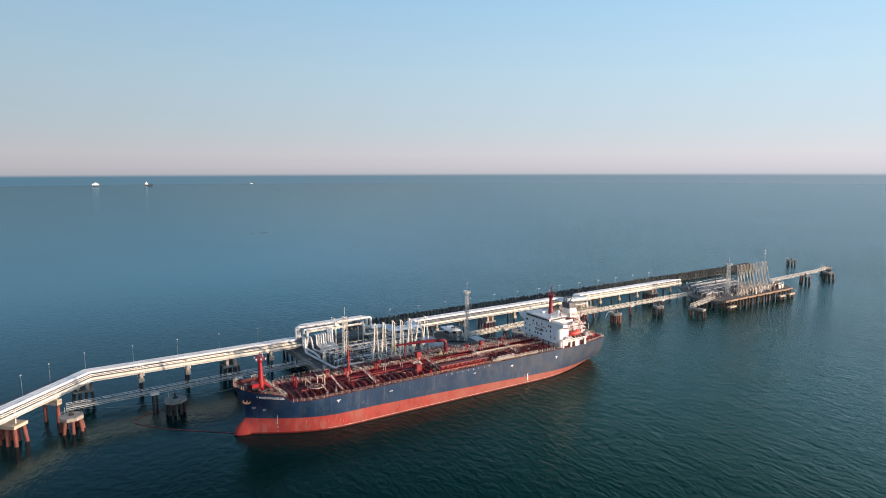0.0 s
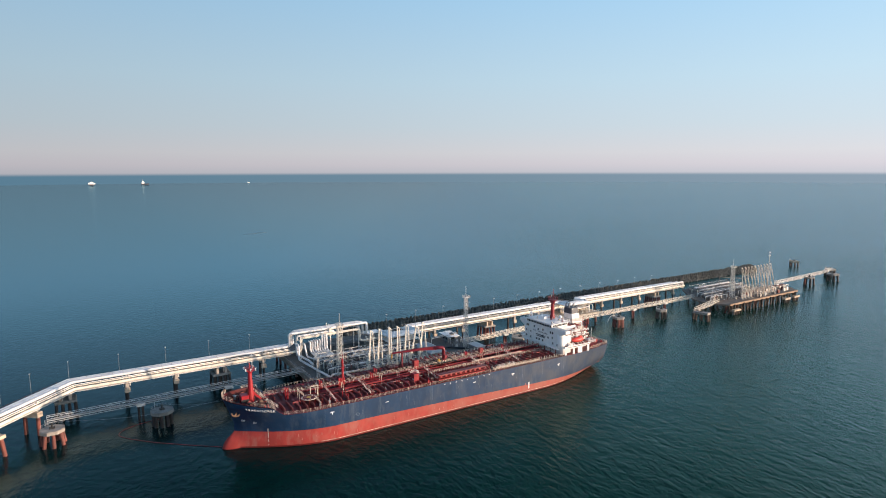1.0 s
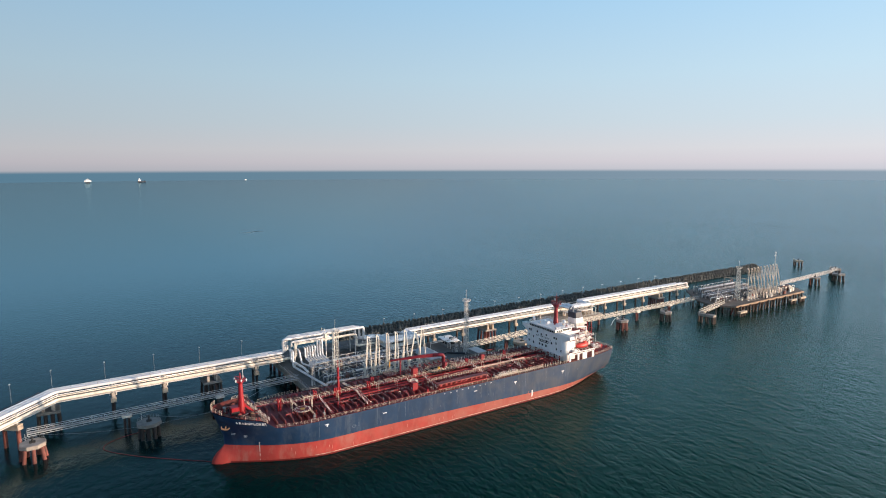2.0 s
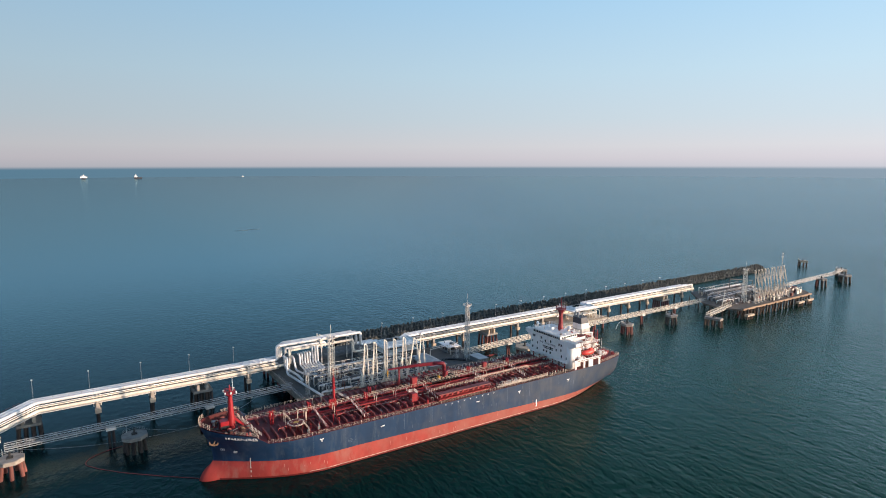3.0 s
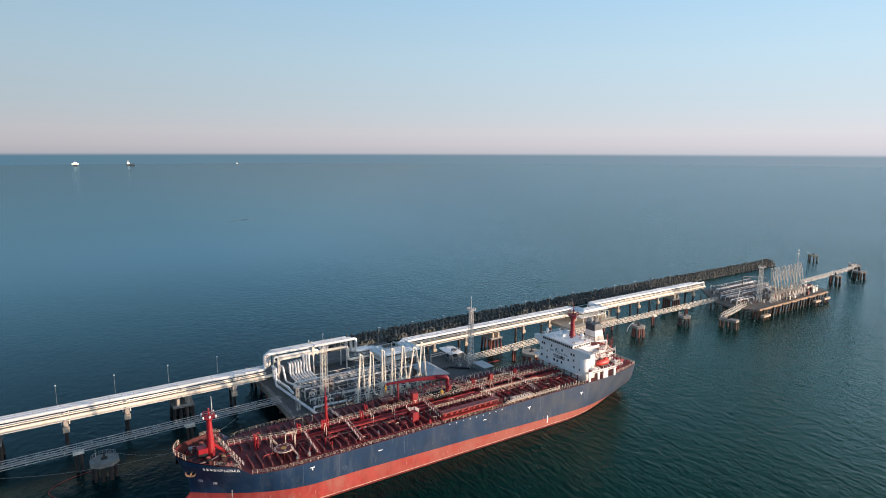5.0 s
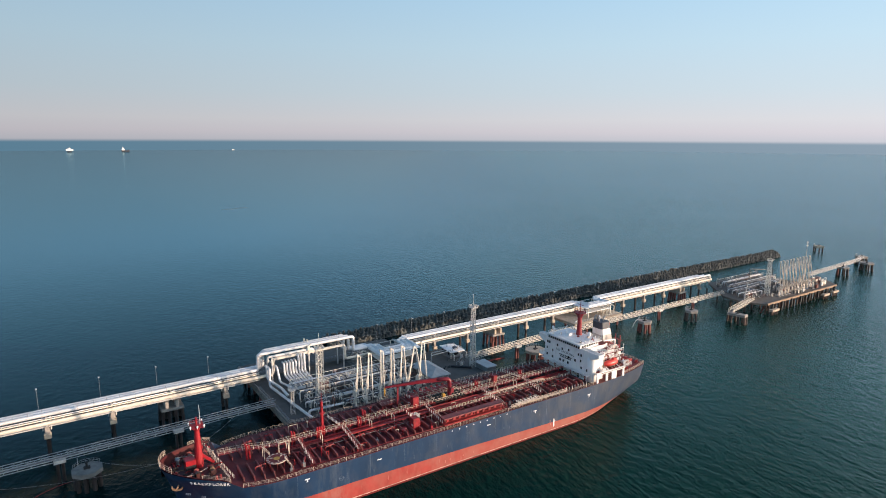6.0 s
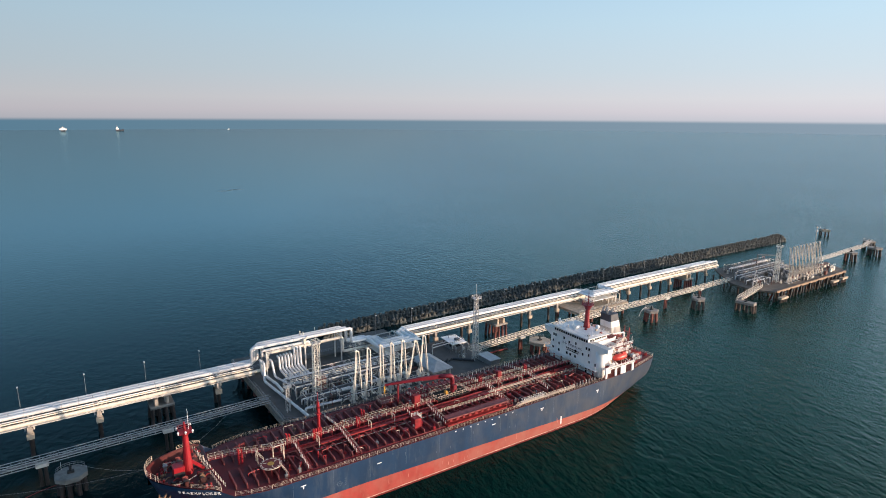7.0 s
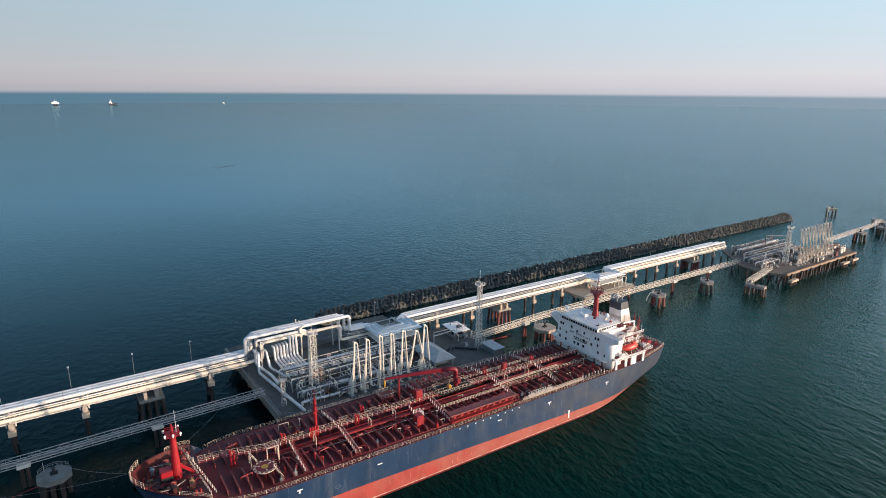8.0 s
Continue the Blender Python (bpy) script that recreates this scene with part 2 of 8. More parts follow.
CONCRETE = material("concrete", (0.33, 0.29, 0.25), 0.85, vary=0.2, grain=0.5, stain=(0.14, 0.12, 0.10), stain_scale=0.2, stain_amount=0.7, bump=0.3)
# lit copy of the concrete, warm low sun put into its colour
CONCRETE_PALE = material("sunlit_concrete_cap", (0.50, 0.40, 0.30), 0.85, vary=0.2, grain=0.6, stain=(0.28, 0.2, 0.14), stain_scale=0.4, bump=0.3)
BEAM_RUST = material("rust_stained_beam", (0.33, 0.22, 0.145), 0.85, vary=0.25, grain=0.5, stain=(0.20, 0.12, 0.075), stain_scale=0.25, stain_amount=0.8, bump=0.3)
# footbridge paint greyed down, the ship's shade put into its colour
BRIDGE_GREY = material("shaded_bridge_paint", (0.36, 0.38, 0.39), 0.55, vary=0.15, grain=1.2, stain=(0.26, 0.22, 0.18), stain_scale=0.7)
# darker cap concrete, the ship's shade put into its colour
DOLPHIN_GREY = material("shaded_weathered_cap", (0.185, 0.185, 0.172), 0.85, vary=0.2, grain=0.5, stain=(0.09, 0.09, 0.08), stain_scale=0.3, stain_amount=0.8, bump=0.3)
EDGE_CONCRETE = material("stained_edge_concrete", (0.24, 0.205, 0.165), 0.85, vary=0.25, grain=0.6, stain=(0.10, 0.08, 0.06), stain_scale=0.4, stain_amount=0.8, bump=0.3)
SLAB = material("slab_concrete", (0.103, 0.093, 0.083), 0.85, vary=0.2, grain=0.3, stain=(0.10, 0.095, 0.09), stain_scale=0.08, stain_amount=0.7, bump=0.2)
PILE = material("rusty_pile", (0.185, 0.055, 0.042), 0.75, vary=0.3, grain=0.8, stain=(0.035, 0.03, 0.028), stain_scale=0.5, stain_amount=0.9,
                stretch=(1, 1, 0.4), bump=0.3, each=0.25)
PILE_DARK = material("dark_brown_pile", (0.105, 0.07, 0.055), 0.8, vary=0.3, grain=0.8, stain=(0.025, 0.025, 0.022), stain_scale=0.5, stain_amount=0.9, stretch=(1, 1, 0.4), bump=0.3, each=0.3)
# near-black copy of the pile colour that stands for the ship's shade
PILE_SHADE = material("shaded_black_pile", (0.030, 0.022, 0.020), 0.7, vary=0.35, grain=0.8, stain=(0.015, 0.015, 0.013), stain_scale=0.5, stain_amount=0.9, stretch=(1, 1, 0.4), bump=0.3, each=0.3)
TETRA = material("weathered_armour_concrete", (0.10, 0.103, 0.094), 0.9, vary=0.35, grain=0.6, stain=(0.045, 0.052, 0.046), stain_scale=0.3, stain_amount=0.8, each=0.35)
CLADDING = material("bright_sheet_cladding", (0.84, 0.83, 0.81), 0.5, vary=0.06, grain=0.5, stain=(0.5, 0.45, 0.4), stain_scale=0.4, stain_amount=0.35)
ROOF_GREY = material("roof_sheeting", (0.45, 0.44, 0.43), 0.5, 0.2, vary=0.12, grain=0.6)
HUT_GREY = material("weathered_hut_wall", (0.20, 0.205, 0.21), 0.8, vary=0.2, grain=0.7, stain=(0.12, 0.10, 0.085), stain_scale=0.5, stain_amount=0.7)
WALL_PALE = material("pale_rendered_wall", (0.55, 0.50, 0.44), 0.8, vary=0.12, grain=0.7)
BOOM_RED = material("boom_fabric", (0.22, 0.03, 0.03), 0.7, vary=0.2, grain=1.0)
for chalky in (BOOT_RED, WET_RED, SCUM, BOOT_PALE):
    dull(chalky, 0.12)
dull(HULL_BLUE, 0.3)
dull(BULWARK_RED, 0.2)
TYRE = material("black_rubber", (0.02, 0.02, 0.02), 0.85, vary=0.2)


def water_material():
    m = bpy.data.materials.new("sea_water")
    m.use_nodes = True
    nt = m.node_tree
    nt.nodes.clear()
    out = nt.nodes.new("ShaderNodeOutputMaterial")
    body = nt.nodes.new("ShaderNodeBsdfDiffuse")
    gloss = nt.nodes.new("ShaderNodeBsdfGlossy")
    gloss.inputs["Roughness"].default_value = 0.10
    body.inputs["Roughness"].default_value = 1.0
    fres = nt.nodes.new("ShaderNodeFresnel")
    fres.inputs["IOR"].default_value = 1.45
    mix = nt.nodes.new("ShaderNodeMixShader")
    nt.links.new(body.outputs[0], mix.inputs[1])
    nt.links.new(gloss.outputs[0], mix.inputs[2])
    nt.links.new(mix.outputs[0], out.inputs["Surface"])
    tc = nt.nodes.new("ShaderNodeTexCoord")

    def noise_at(scale, detail, turn, stretch, rough=0.55):
        mp = nt.nodes.new("ShaderNodeMapping")
        mp.vector_type = "TEXTURE"
        mp.inputs["Rotation"].default_value = (0, 0, radians(turn))
        mp.inputs["Scale"].default_value = (1 / scale, 1 / (scale * stretch), 1 / scale)
        n = nt.nodes.new("ShaderNodeTexNoise")
        n.inputs["Scale"].default_value, n.inputs["Detail"].default_value, n.inputs["Roughness"].default_value = 1.0, detail, rough
        nt.links.new(tc.outputs["Object"], mp.inputs["Vector"])
        nt.links.new(mp.outputs[0], n.inputs["Vector"])
        return n.outputs["Fac"]

    def maths(op, a, b):
        x = nt.nodes.new("ShaderNodeMath")
        x.operation = op
        for i, v in enumerate((a, b)):
            if isinstance(v, (int, float)):
                x.inputs[i].default_value = v
            else:
                nt.links.new(v, x.inputs[i])
        return x.outputs[0]

    swell = noise_at(0.11, 4, -6, 0.32)
    chop = noise_at(0.58, 5, -8, 0.50, 0.62)
    wave = noise_at(0.34, 3, -11, 0.6)
    ripple = noise_at(1.6, 3, -12, 0.6)
    patch = noise_at(0.006, 3, 20, 0.5)
    height = maths("ADD", maths("ADD", maths("MULTIPLY", swell, 0.5), maths("MULTIPLY", wave, 0.58)), maths("ADD", maths("MULTIPLY", chop, 0.46), maths("MULTIPLY", ripple, 0.10)))
    xyz = nt.nodes.new("ShaderNodeSeparateXYZ")
    nt.links.new(tc.outputs["Object"], xyz.inputs[0])
    # slack water round the bow and in the lee of the berth, wind waves out past the stern
    lee = nt.nodes.new("ShaderNodeMapRange")
    lee.inputs["From Min"].default_value, lee.inputs["From Max"].default_value = -180.0, 240.0
    lee.inputs["To Min"].default_value, lee.inputs["To Max"].default_value = 0.22, 1.12
    nt.links.new(maths("SUBTRACT", xyz.outputs["X"], maths("MULTIPLY", maths("MAXIMUM", maths("SUBTRACT", xyz.outputs["Y"], 40.0), 0.0), 0.6)), lee.inputs["Value"])
    calm = maths("MULTIPLY", maths("ADD", maths("MULTIPLY", patch, 0.9), 0.55), lee.outputs[0])
    b = nt.nodes.new("ShaderNodeBump")
    b.inputs["Strength"].default_value, b.inputs["Distance"].default_value = 0.9, 1.0
    nt.links.new(maths("MULTIPLY", height, calm), b.inputs["Height"])
    for node in (gloss, fres):
        nt.links.new(b.outputs[0], node.inputs["Normal"])
    # light that enters through the wave faces turned to the sun and comes back out of the water
    steep = nt.nodes.new("ShaderNodeBump")
    steep.inputs["Strength"].default_value, steep.inputs["Distance"].default_value = 1.0, 4.5
    nt.links.new(maths("MULTIPLY", height, lee.outputs[0]), steep.inputs["Height"])
    nt.links.new(steep.outputs[0], body.inputs["Normal"])
    # crests and troughs hold the mirror share of a flat calm down
    nt.links.new(maths("MAXIMUM", maths("MINIMUM", maths("SUBTRACT", maths("MULTIPLY", fres.outputs[0], 1.7), 0.115), 0.565), 0.006), mix.inputs["Fac"])
    tint = nt.nodes.new("ShaderNodeMapRange")
    tint.inputs["From Min"].default_value, tint.inputs["From Max"].default_value = 0.09, 0.38
    nt.links.new(fres.outputs[0], tint.inputs["Value"])
    gm = nt.nodes.new("ShaderNodeMix")
    gm.data_type = "RGBA"
    low = nt.nodes.new("ShaderNodeMix")
    low.data_type = "RGBA"
    low.inputs[6].default_value, low.inputs[7].default_value = (0.48, 0.60, 0.60, 1), (0.58, 0.80, 0.58, 1)
    nt.links.new(low.outputs[2], gm.inputs[6])
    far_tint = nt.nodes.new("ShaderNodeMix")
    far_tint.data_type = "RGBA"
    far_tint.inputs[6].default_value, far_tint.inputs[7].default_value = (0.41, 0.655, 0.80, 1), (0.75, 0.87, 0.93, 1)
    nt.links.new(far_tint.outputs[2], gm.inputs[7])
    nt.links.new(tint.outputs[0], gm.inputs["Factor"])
    nt.links.new(gm.outputs[2], gloss.inputs["Color"])
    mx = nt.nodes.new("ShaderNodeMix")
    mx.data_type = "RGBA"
    # sunlit green is put into the colour past the stern, dark shade shoreward
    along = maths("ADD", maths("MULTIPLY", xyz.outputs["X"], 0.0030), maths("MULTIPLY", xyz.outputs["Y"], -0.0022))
    # mirror tint set by position: a brighter low-sky reflection painted in past the stern
    sheen_side = maths("DIVIDE", maths("MULTIPLY", xyz.outputs["X"], 1.35), maths("ADD", maths("MAXIMUM", maths("ADD", xyz.outputs["X"], xyz.outputs["Y"]), 0.0), 400.0))
    sheen_side_clamp = nt.nodes.new("ShaderNodeClamp")
    nt.links.new(sheen_side, sheen_side_clamp.inputs[0])
    nt.links.new(sheen_side_clamp.outputs[0], far_tint.inputs["Factor"])
    sunward = maths("ADD", along, maths("SUBTRACT", maths("MULTIPLY", patch, 0.8), 0.15))
    sunward_clamp = nt.nodes.new("ShaderNodeClamp")
    nt.links.new(sunward, sunward_clamp.inputs[0])
    nt.links.new(sunward_clamp.outputs[0], mx.inputs["Factor"])
    nt.links.new(sunward_clamp.outputs[0], low.inputs["Factor"])
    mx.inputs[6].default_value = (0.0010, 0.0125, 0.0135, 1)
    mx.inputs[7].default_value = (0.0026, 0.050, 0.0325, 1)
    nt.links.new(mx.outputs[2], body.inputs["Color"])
    return m


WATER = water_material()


# ---- mesh building ----
class Mesh:
    """Collects vertices and faces of one part."""

    def __init__(self):
        self.v, self.f = [], []

    def add(self, verts, faces):
        n = len(self.v)
        self.v.extend(tuple(p) for p in verts)
        self.f.extend(tuple(i + n for i in f) for f in faces)
        return self

    def box(self, x0, y0, z0, x1, y1, z1, bevel=0.0):
        if bevel <= 0:
            return self.add([(x0, y0, z0), (x1, y0, z0), (x1, y1, z0), (x0, y1, z0), (x0, y0, z1), (x1, y0, z1), (x1, y1, z1), (x0, y1, z1)],
                            [(3, 2, 1, 0), (4, 5, 6, 7), (0, 1, 5, 4), (1, 2, 6, 5), (2, 3, 7, 6), (3, 0, 4, 7)])
        b = bevel
        ring = [(x0 + b, y0), (x1 - b, y0), (x1, y0 + b), (x1, y1 - b), (x1 - b, y1), (x0 + b, y1), (x0, y1 - b), (x0, y0 + b)]
        cx, cy = (x0 + x1) / 2, (y0 + y1) / 2
        sx, sy = 1 - 2 * b / max(x1 - x0, 1e-3), 1 - 2 * b / max(y1 - y0, 1e-3)
        top = [(cx + (x - cx) * sx, cy + (y - cy) * sy, z1) for x, y in ring]
        v = [(x, y, z0) for x, y in ring] + [(x, y, z1 - b) for x, y in ring] + top
        f = [tuple(range(7, -1, -1)), tuple(range(16, 24))]
        for k in (0, 8):
            f += [(k + i, k + (i + 1) % 8, k + 8 + (i + 1) % 8, k + 8 + i) for i in range(8)]
        return self.add(v, f)

    def beam(self, p, q, w, h=None):
        """A rectangular bar from p to q."""
        h = h or w
        p, q = Vector(p), Vector(q)
        d = (q - p).normalized()
        side = d.cross(Vector((0, 0, 1)))
        side = Vector((1, 0, 0)) if side.length < 1e-4 else side.normalized()
        up = side.cross(d)
        a, b = side * (w / 2), up * (h / 2)
        return self.add([p - a - b, p + a - b, p + a + b, p - a + b, q - a - b, q + a - b, q + a + b, q - a + b],
                        [(0, 1, 2, 3), (7, 6, 5, 4), (0, 4, 5, 1), (1, 5, 6, 2), (2, 6, 7, 3), (3, 7, 4, 0)])

    def cone(self, p, q, r0, r1, n=8, caps=True):
        p, q = Vector(p), Vector(q)
        d = (q - p).normalized()
        a = d.orthogonal().normalized()
        b = d.cross(a)
        v = []
        for c, r in ((p, r0), (q, r1)):
            v += [c + a * (r * math.cos(2 * math.pi * i / n)) + b * (r * math.sin(2 * math.pi * i / n)) for i in range(n)]
        f = [(i, (i + 1) % n, n + (i + 1) % n, n + i) for i in range(n)]
        if caps:
            f += [tuple(range(n - 1, -1, -1)), tuple(range(n, 2 * n))]
        return self.add(v, f)

    def tube(self, pts, r, n=8, bend=0.0, steps=4):
        """A pipe along a line of points, its corners rounded by bend."""
        pts = [Vector(p) for p in pts]
        if bend > 0 and len(pts) > 2:
            line = [pts[0]]
            for a, c, e in zip(pts, pts[1:], pts[2:]):
                u, w = (a - c), (e - c)
                k = min(bend, u.length * 0.48, w.length * 0.48)
                s, t = c + u.normalized() * k, c + w.normalized() * k
                line += [(1 - i / steps) ** 2 * s + 2 * (i / steps) * (1 - i / steps) * c + (i / steps) ** 2 * t for i in range(steps + 1)]
            pts = line + [pts[-1]]
        rings, a = [], None
        for i, c in enumerate(pts):
            d = ((pts[i] - pts[i - 1]).normalized() if i else Vector()) + ((pts[i + 1] - pts[i]).normalized() if i < len(pts) - 1 else Vector())
            d = d.normalized()
            a = d.orthogonal().normalized() if a is None else (a - d * a.dot(d)).normalized()
            b = d.cross(a)
            rings.append([c + a * (r * math.cos(2 * math.pi * j / n)) + b * (r * math.sin(2 * math.pi * j / n)) for j in range(n)])
        v = [p for ring in rings for p in ring]
        f = [(k * n + j, k * n + (j + 1) % n, (k + 1) * n + (j + 1) % n, (k + 1) * n + j) for k in range(len(rings) - 1) for j in range(n)]
        f += [tuple(range(n - 1, -1, -1)), tuple(range(len(v) - n, len(v)))]
        return self.add(v, f)

    def prism(self, ring, z0, z1, bevel=0.0):
        """An upright prism over a ring of (x, y)."""
        n = len(ring)
        v = [(x, y, z0) for x, y in ring] + [(x, y, z1) for x, y in ring]
        f = [tuple(range(n - 1, -1, -1)), tuple(range(n, 2 * n))] + [(i, (i + 1) % n, n + (i + 1) % n, n + i) for i in range(n)]
        return self.add(v, f)

    def rail(self, pts, height=1.1, gap=1.8, w=0.07, bars=2, bar=None):
        """A guard rail: posts along a line of points, and bars."""
        pts = [Vector(p) for p in pts]
        for a, b in zip(pts, pts[1:]):
            k = max(1, round((b - a).length / gap))
            for i in range(k + 1):
                c = a.lerp(b, i / k)
                self.beam(c, c + Vector((0, 0, height)), w)
            for j in range(bars):
                up = Vector((0, 0, height * (j + 1) / bars))
                self.beam(a + up, b + up, bar or w)
        return self

    def blob(self, c, rx, ry, rz, n=8, m=6, power=1.0):
        v, f = [], []
        for i in range(m + 1):
            th = math.pi * i / m
            for j in range(n):
                ph = 2 * math.pi * j / n
                s = math.sin(th) ** power
                v.append((c[0] + rx * s * math.cos(ph), c[1] + ry * s * math.sin(ph), c[2] + rz * math.cos(th)))
        for i in range(m):
            for j in range(n):
                f.append((i * n + j, (i + 1) * n + j, (i + 1) * n + (j + 1) % n, i * n + (j + 1) % n))
        return self.add(v, f)


ORIGIN = {}


def thing(name, origin, label, category, group="", kind="", base=Matrix()):
    """A thing of several parts: an empty at its base. Its parts' coordinates are those of the frame base."""
    ob = new(name)
    ob.empty_display_size = 0.5
    ob.matrix_world = base @ Matrix.Translation(origin)
    ORIGIN[ob.name] = Vector(origin)
    return tagged(ob, label, category, group, kind)


def part(name, mesh, mat, parent=None, label="", smooth=False):
    """Links a Mesh as one object, under a thing or a part if one is given."""
    org = ORIGIN[parent.name] if parent else Vector()
    data = bpy.data.meshes.new(name)
    data.from_pydata([(x - org.x, y - org.y, z - org.z) for x, y, z in mesh.v], [], mesh.f)
    data.materials.append(mat)
    if smooth:
        data.shade_smooth()
    ob = new(name, data)
    if parent:
        ob.parent = parent
    ORIGIN[ob.name] = org
    if label:
        tagged(ob, label)
    return ob


def lone(name, mesh, mat, label, category, group="", kind="", base=Matrix(), smooth=False):
    """A thing that is one mesh."""
    ob = part(name, mesh, mat, None, smooth=smooth)
    ob.matrix_world = base
    return tagged(ob, label, category, group, kind)


def alike(name, source, parent, offset):
    """Another part on the mesh of source, moved by offset within the same thing or another."""
    ob = new(name, source.data)
    ob.parent = parent
    ob.location = offset
    return ob


def lerp(a, b, t):
    return a + (b - a) * t


def table(x, rows):
    """Linear between rows of (x, value)."""
    if x <= rows[0][0]:
        return rows[0][1]
    for (a, va), (b, vb) in zip(rows, rows[1:]):
        if x <= b:
            return lerp(va, vb, (x - a) / (b - a))
    return rows[-1][1]


# ---- the sea ----
sea_mesh = Mesh()
sea_rings = (150, 500, 1500, 4990)
sea_v = [(0, 0, 0)] + [(60 + r * math.cos(2 * math.pi * i / 64), 20 + r * math.sin(2 * math.pi * i / 64), 0) for r in sea_rings for i in range(64)]
sea_f = [(0, 1 + i, 1 + (i + 1) % 64) for i in range(64)]
for k in range(len(sea_rings) - 1):
    sea_f += [(1 + k * 64 + i, 1 + (k + 1) * 64 + i, 1 + (k + 1) * 64 + (i + 1) % 64, 1 + k * 64 + (i + 1) % 64) for i in range(64)]
sea_mesh.add(sea_v, sea_f)
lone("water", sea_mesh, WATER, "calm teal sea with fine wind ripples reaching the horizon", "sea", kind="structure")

# ---- the tanker: bow towards -x, port side towards -y ----
SHIP = pose(0, 0.7, 0, 0, 0, 0.0)
HB, DECK, BOOT = 15.3, 13.0, 5.7
STEM = [(-2, -91.0), (0, -91.7), (1.5, -91.2), (3, -90.2), (4.2, -88.8), (5, -87.8), (6.0, -87.1), (9, -87.4), (13, -88.7), (17.5, -90.5), (19, -91.1)]
STERN = [(-2, 85.0), (0, 87.5), (2, 89.6), (4, 91.0), (5.5, 91.3), (13, 91.6), (19, 91.6)]
BOOT_LINE = [(-40, 5.7), (0, 4.7), (37, 3.5), (70, 2.8), (92, 2.5)]
FORE_TOP = [(-92, 19.0), (-88, 18.3), (-82, 17.2), (-77.5, 16.4), (-76, 15.8), (-74.2, 14.3), (-72.6, 13.0)]


def half_breadth(x, z):
    zz = max(z, 0.0)
    s, e = table(z, STEM), table(z, STERN)
    k = min(zz / 15.0, 1.0)
    u = min(max((x - s) / lerp(40.0, 26.0, k), 0.0), 1.0)
    bow = math.sin(math.pi / 2 * u) ** lerp(1.1, 0.52, min(zz / 16.5, 1) ** 1.2)
    if z < 5.2 and x < -84:                                   # bulbous bow
        nose = max(0.0, 1 - (z / 5.2) ** 2) ** 0.5 * 2.6 * min(1, max(0.0, (x - s) / 3.2)) ** 0.5
        bow = max(bow, nose / HB)
    v = min(max((e - x) / lerp(44.0, 32.0, min(zz / 13, 1)), 0.0), 1.0)
    tail = table(zz, [(0, 0.20), (2, 0.36), (4, 0.50), (6, 0.57), (13, 0.68)])
    aft = tail + (1 - tail) * math.sin(math.pi / 2 * v) ** lerp(0.95, 0.8, min(zz / 13, 1))
    return HB * min(bow, aft)


def stations():
    s = [0.5 * (1 - math.cos(math.pi * i / 36)) for i in range(37)]
    return sorted(set(round(v, 5) for v in s + [0.004, 0.012, 0.05, 0.062, 0.075, 0.09, 0.11, 0.14, 0.975]))


def trimmed(x, z):
    """Levels follow the paint line, which runs down towards the stern."""
    line = table(x, BOOT_LINE)
    if z <= 0:
        return z
    return z * line / BOOT if z <= BOOT else lerp(line, DECK, (z - BOOT) / (DECK - BOOT))


def shell(levels):
    m = Mesh()
    ss = stations()
    for side in (-1, 1):
        grid = []
        for z in levels:
            row = []
            for s in ss:
                x = lerp(table(z, STEM), table(z, STERN), s)
                zt = trimmed(x, z)
                row.append((x, side * half_breadth(x, zt), zt))
            grid.append(row)
        n = len(ss)
        faces = []
        for j in range(len(levels) - 1):
            for i in range(n - 1):
                q = (j * n + i, j * n + i + 1, (j + 1) * n + i + 1, (j + 1) * n + i)
                faces.append(q if side < 0 else q[::-1])
        m.add([p for row in grid for p in row], faces)
    lo = []
    for z in levels:
        x = table(z, STERN)
        lo.append((x, half_breadth(x, trimmed(x, z)), trimmed(x, z)))
    v, f = [], []
    for x, y, z in lo:
        v += [(x, -y, z), (x, y, z)]
    f = [(2 * i, 2 * i + 1, 2 * i + 3, 2 * i + 2) for i in range(len(lo) - 1)]
    return m.add(v, f)


def deck_ring(z, x0, x1, inset=0.15, n=60):
    xs = [lerp(x0, x1, i / n) for i in range(n + 1)]
    port = [(x, -max(half_breadth(x, z) - inset, 0.02)) for x in xs]
    return port + [(x, -y) for x, y in reversed(port)]


def edge(z, x0, x1, side, inset=0.25, n=24, zz=None):
    return [(x, side * max(half_breadth(x, z) - inset, 0.0), z if zz is None else zz) for x in [lerp(x0, x1, i / n) for i in range(n + 1)]]


ship = thing("tanker_ship", (0, 0, 0), "moored blue and red product tanker with white deckhouse at the stern", "ship", base=SHIP)
hull = part("hull", shell([BOOT, 7.2, 9, 11, 12.2, DECK]), HULL_BLUE, ship, "dark blue hull side plating", smooth=True)
part("boot_topping", shell([-2, -1, 0, 0.35, 1.2, 2.2, 3.2, 4.0, 4.6, 5.2, BOOT]), BOOT_RED, ship, "faded red underwater paint above the waterline", smooth=True)
# forecastle side plating with its sheer
fore = Mesh()
